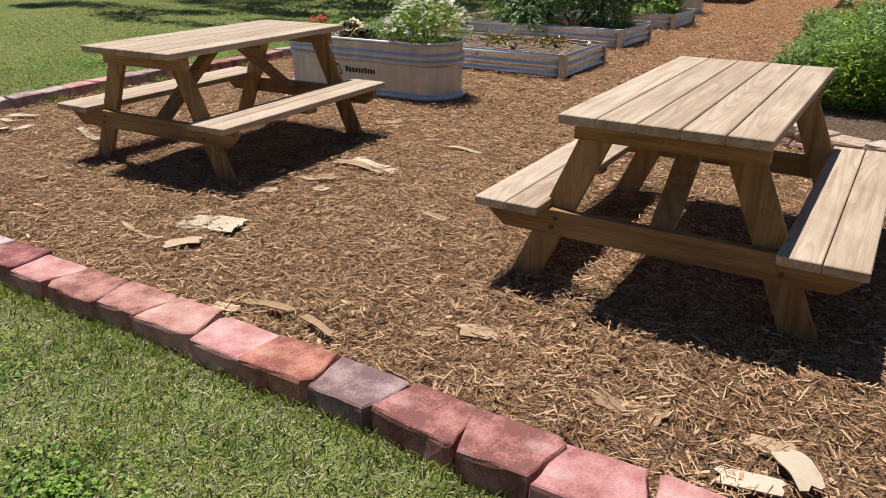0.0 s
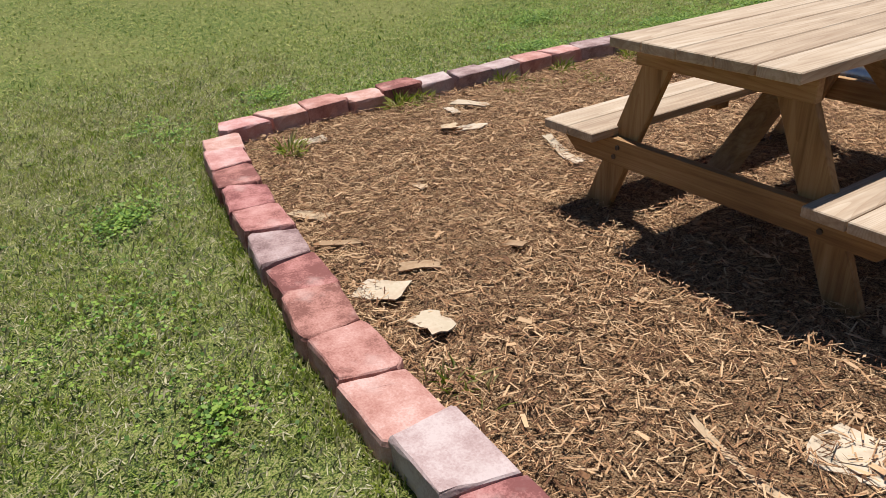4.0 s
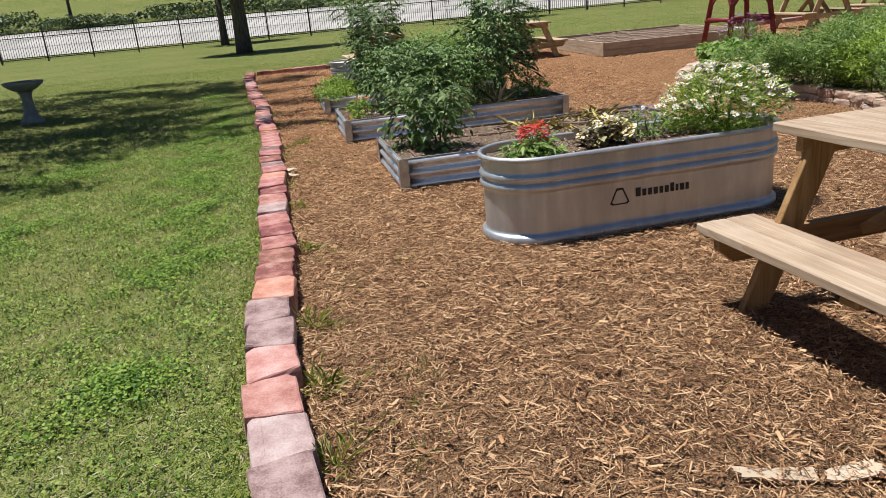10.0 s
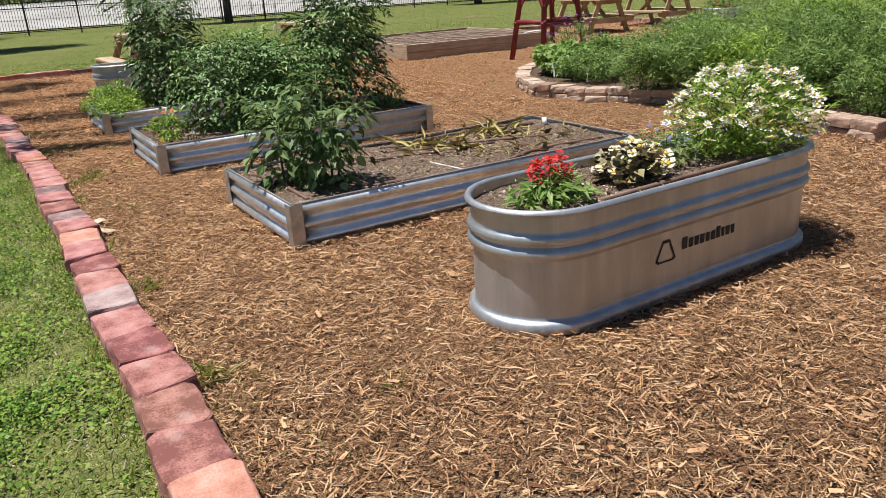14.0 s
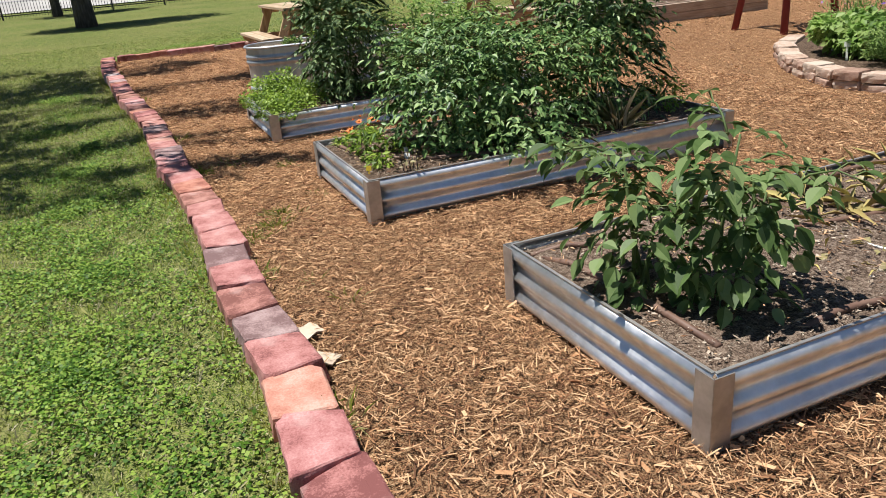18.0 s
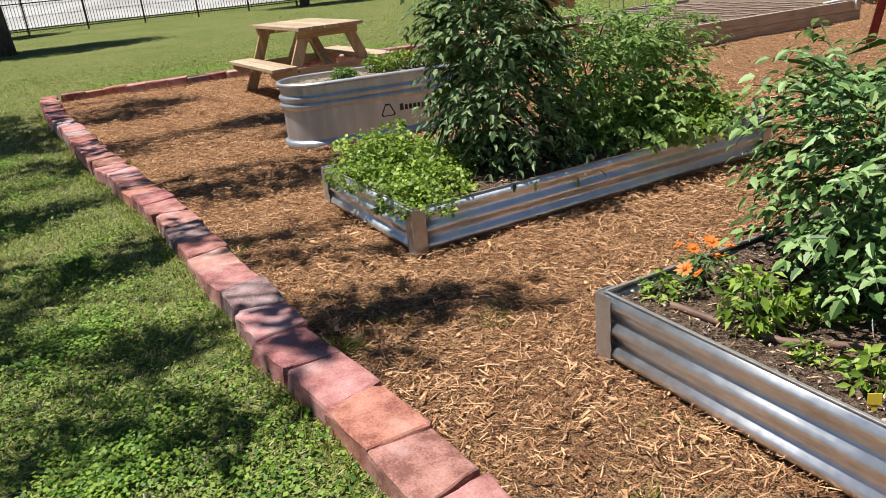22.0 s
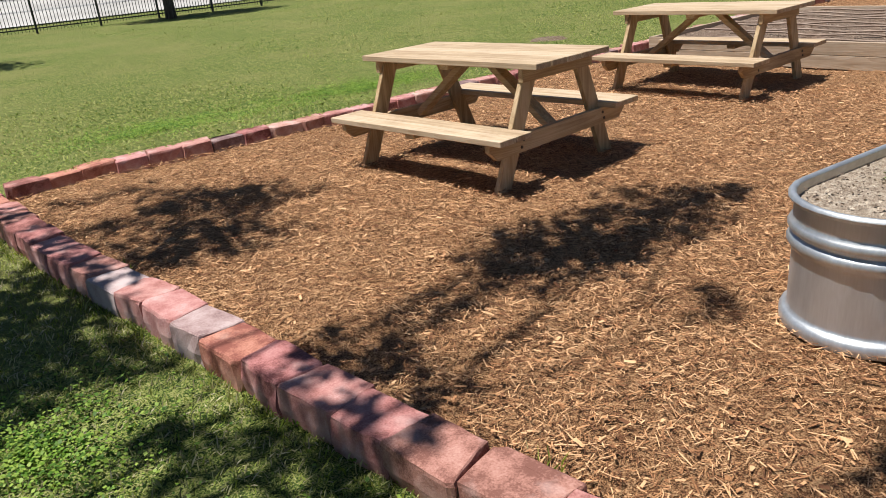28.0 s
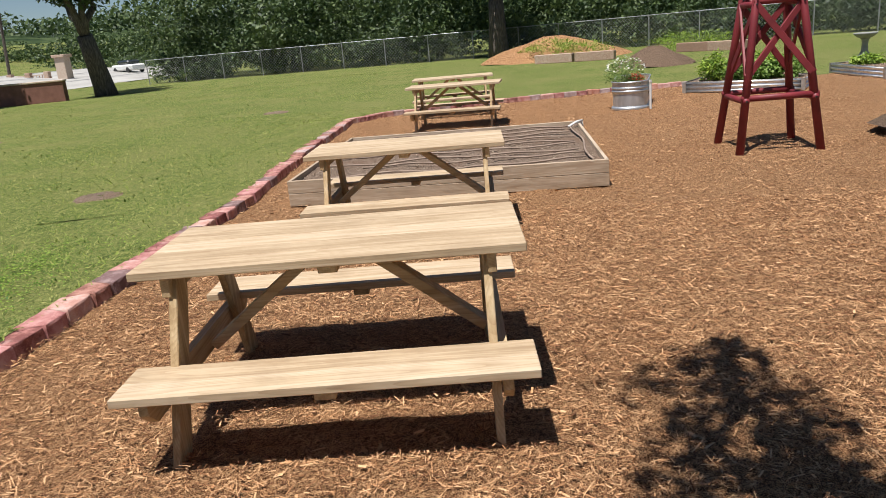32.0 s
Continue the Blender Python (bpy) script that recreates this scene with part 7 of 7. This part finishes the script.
for k, (x, y, a) in enumerate(((33.3, 17.6, -111), (32.6, 15.7, -111), (33.6, 11.0, -137), (32.3, 9.8, -137))):
    t = thing("concrete_block", pose(x, y, GROUND_Z, 0, 0, a), "long grey concrete block edging a weed bed", "block", "concrete blocks")
    part("body", box(bmesh.new(), (1.9, 0.4, 0.42), (0, 0, 0.21), None, 0.02), STONE_TAN, t)
bm = bmesh.new()
rings = [[bm.verts.new((25.5 + r * 1.7 * math.cos(a), 13.9 + r * 1.5 * math.sin(a), GROUND_Z + 0.75 * (1 - r) ** 0.8 + 0.04 * math.sin(a * 4 + r * 9))) for a in (2 * math.pi * k / 22 for k in range(22))] for r in (1.0, 0.8, 0.55, 0.3, 0.12)]
for a, b in zip(rings, rings[1:]):
    for k in range(22):
        bm.faces.new((a[k], a[(k + 1) % 22], b[(k + 1) % 22], b[k]))
bm.faces.new(rings[-1])
tagged(part("soil_mound", bm, SOIL_DARK, smooth=True), "dark grey heap of soil on the lawn", "soil heap")


# ---- stone pieces ----
def block_mesh(seed, size, taper):
    """A split-faced block: bevelled front corners, a flat top with a chipped arris; x along the row, -y outwards."""
    rng = random.Random(seed)
    L, D, H = size
    bm = bmesh.new()
    f = L / 2
    skew = rng.uniform(-0.02, 0.02)
    ca, cb = rng.choice((0.006, 0.01, 0.016, 0.03)), rng.choice((0.006, 0.01, 0.016, 0.03))
    foot = [(-f + ca * 1.3, -D / 2), (f - cb * 1.3, -D / 2), (f * 0.985, -D / 2 + cb), (f * taper + skew, D / 2), (-f * taper + skew, D / 2), (-f * 0.985, -D / 2 + ca)]
    fine_foot = []
    for (ax, ay), (bx, by) in zip(foot, foot[1:] + foot[:1]):
        cuts = 4 if abs(bx - ax) > 0.12 or abs(by - ay) > 0.12 else 2
        for c in range(cuts):
            q = c / cuts
            fine_foot.append((ax + (bx - ax) * q + rng.uniform(-0.003, 0.003), ay + (by - ay) * q + rng.uniform(-0.003, 0.003)))
    n = len(fine_foot)
    rows = []
    for z, pull, wob in ((0.0, 0.004, 0.006), (H * 0.45, -0.004, 0.007), (H - 0.018, -0.001, 0.003), (H - 0.005, 0.002, 0.0022), (H, 0.008, 0.0022)):
        rows.append([bm.verts.new((x * (1 - pull / f) + rng.uniform(-wob, wob), y * (1 - 2 * pull / D) + rng.uniform(-wob, wob), z + (rng.uniform(-0.001, 0.001) if z > H * 0.9 else 0))) for x, y in fine_foot])
    for a, b in zip(rows, rows[1:]):
        for k in range(n):
            bm.faces.new((a[k], a[(k + 1) % n], b[(k + 1) % n], b[k]))
    crown = [bm.verts.new((x * 0.55, y * 0.55, H + rng.uniform(-0.0006, 0.0012))) for x, y in fine_foot]
    for k in range(n):
        bm.faces.new((rows[-1][k], rows[-1][(k + 1) % n], crown[(k + 1) % n], crown[k]))
    bm.faces.new(crown)
    bm.normal_update()
    me = bpy.data.meshes.new("brick")
    bm.to_mesh(me)
    bm.free()
    return me


def lay(line, parent, meshes, pitch, z, seed, name="brick", jitter=1.0):
    """Pieces set end to end along a line; the outside lies to the right of its way."""
    rng = random.Random(seed)
    pts = [Vector((x, y, 0)) for x, y in line]
    total = sum((b - a).length for a, b in zip(pts, pts[1:]))
    s, n = pitch / 2, 0
    while s < total:
        d = s
        for a, b in zip(pts, pts[1:]):
            L = (b - a).length
            if d <= L:
                break
            d -= L
        way = (b - a).normalized()
        p = a + way * d
        out_way = Vector((way.y, -way.x, 0))
        ob = new(name, rng.choice(meshes))
        turn = math.degrees(math.atan2(way.y, way.x)) + rng.uniform(-6, 6) * jitter
        p = p + out_way * rng.uniform(-0.018, 0.018) * jitter
        ob.parent = parent
        ob.matrix_world = pose(p.x, p.y, z + rng.uniform(-0.012, 0.010) * jitter, rng.uniform(-2, 2) * jitter, rng.uniform(-2, 2) * jitter, turn)
        s += pitch
        n += 1
    return n


def row(line, parent, meshes, pitch, start, z, seed, flip=False):
    """Tapered blocks turned end for end by turns, wide and narrow faces outwards; flip: the outside lies to the left."""
    rng = random.Random(seed)
    pts = [Vector((x, y, 0)) for x, y in line]
    total = sum((b - a).length for a, b in zip(pts, pts[1:]))
    s, n = start, 1
    while s < total + 0.05:
        d = s
        for a, b in zip(pts, pts[1:]):
            L = (b - a).length
            if d <= L:
                break
            d -= L
        way = (b - a).normalized()
        p = a + way * d + Vector((way.y, -way.x, 0)) * rng.uniform(-0.014, 0.014)
        ob = new("brick", rng.choice(meshes))
        turn = math.degrees(math.atan2(way.y, way.x)) + (180 if flip else 0) + (180 if n % 2 else 0) + rng.uniform(-3.5, 3.5)
        ob.parent = parent
        ob.matrix_world = pose(p.x, p.y, z + rng.uniform(-0.012, 0.010), rng.uniform(-2, 2), rng.uniform(-2, 2), turn)
        s += pitch
        n += 1


reds = [block_mesh(k, (0.327, 0.213, 0.17), 0.70 + 0.04 * (k % 4)) for k in range(12)]
for k, me in enumerate(reds):
    me.materials.append(BLOCK_GREY if k in (2, 5) else BLOCK_ORANGE if k == 7 else BLOCK)
edging = thing("garden_edging", pose(0, 0, 0), "red and grey concrete block edging round the mulch", "edging", kind="structure")
row(FRONT[::-1], edging, reds, 0.289, 0.145, -0.068, 1)
row(LONG, edging, reds, 0.2905, 0.17, -0.068, 2, True)
row(THIRD, edging, reds, 0.289, 0.145, -0.068, 3, True)
stones = [block_mesh(30 + k, (0.25, 0.2, 0.085), 0.85) for k in range(5)]
for me in stones:
    me.materials.append(STONE_TAN)
herb_edge = thing("retaining_wall", pose(0, 0, 0), "low curved wall of tan and pink stone blocks", "wall", kind="structure")
lay(HERB_WALL, herb_edge, stones, 0.255, -0.02, 4)
lay(HERB_WALL, herb_edge, stones, 0.255, 0.066, 5)
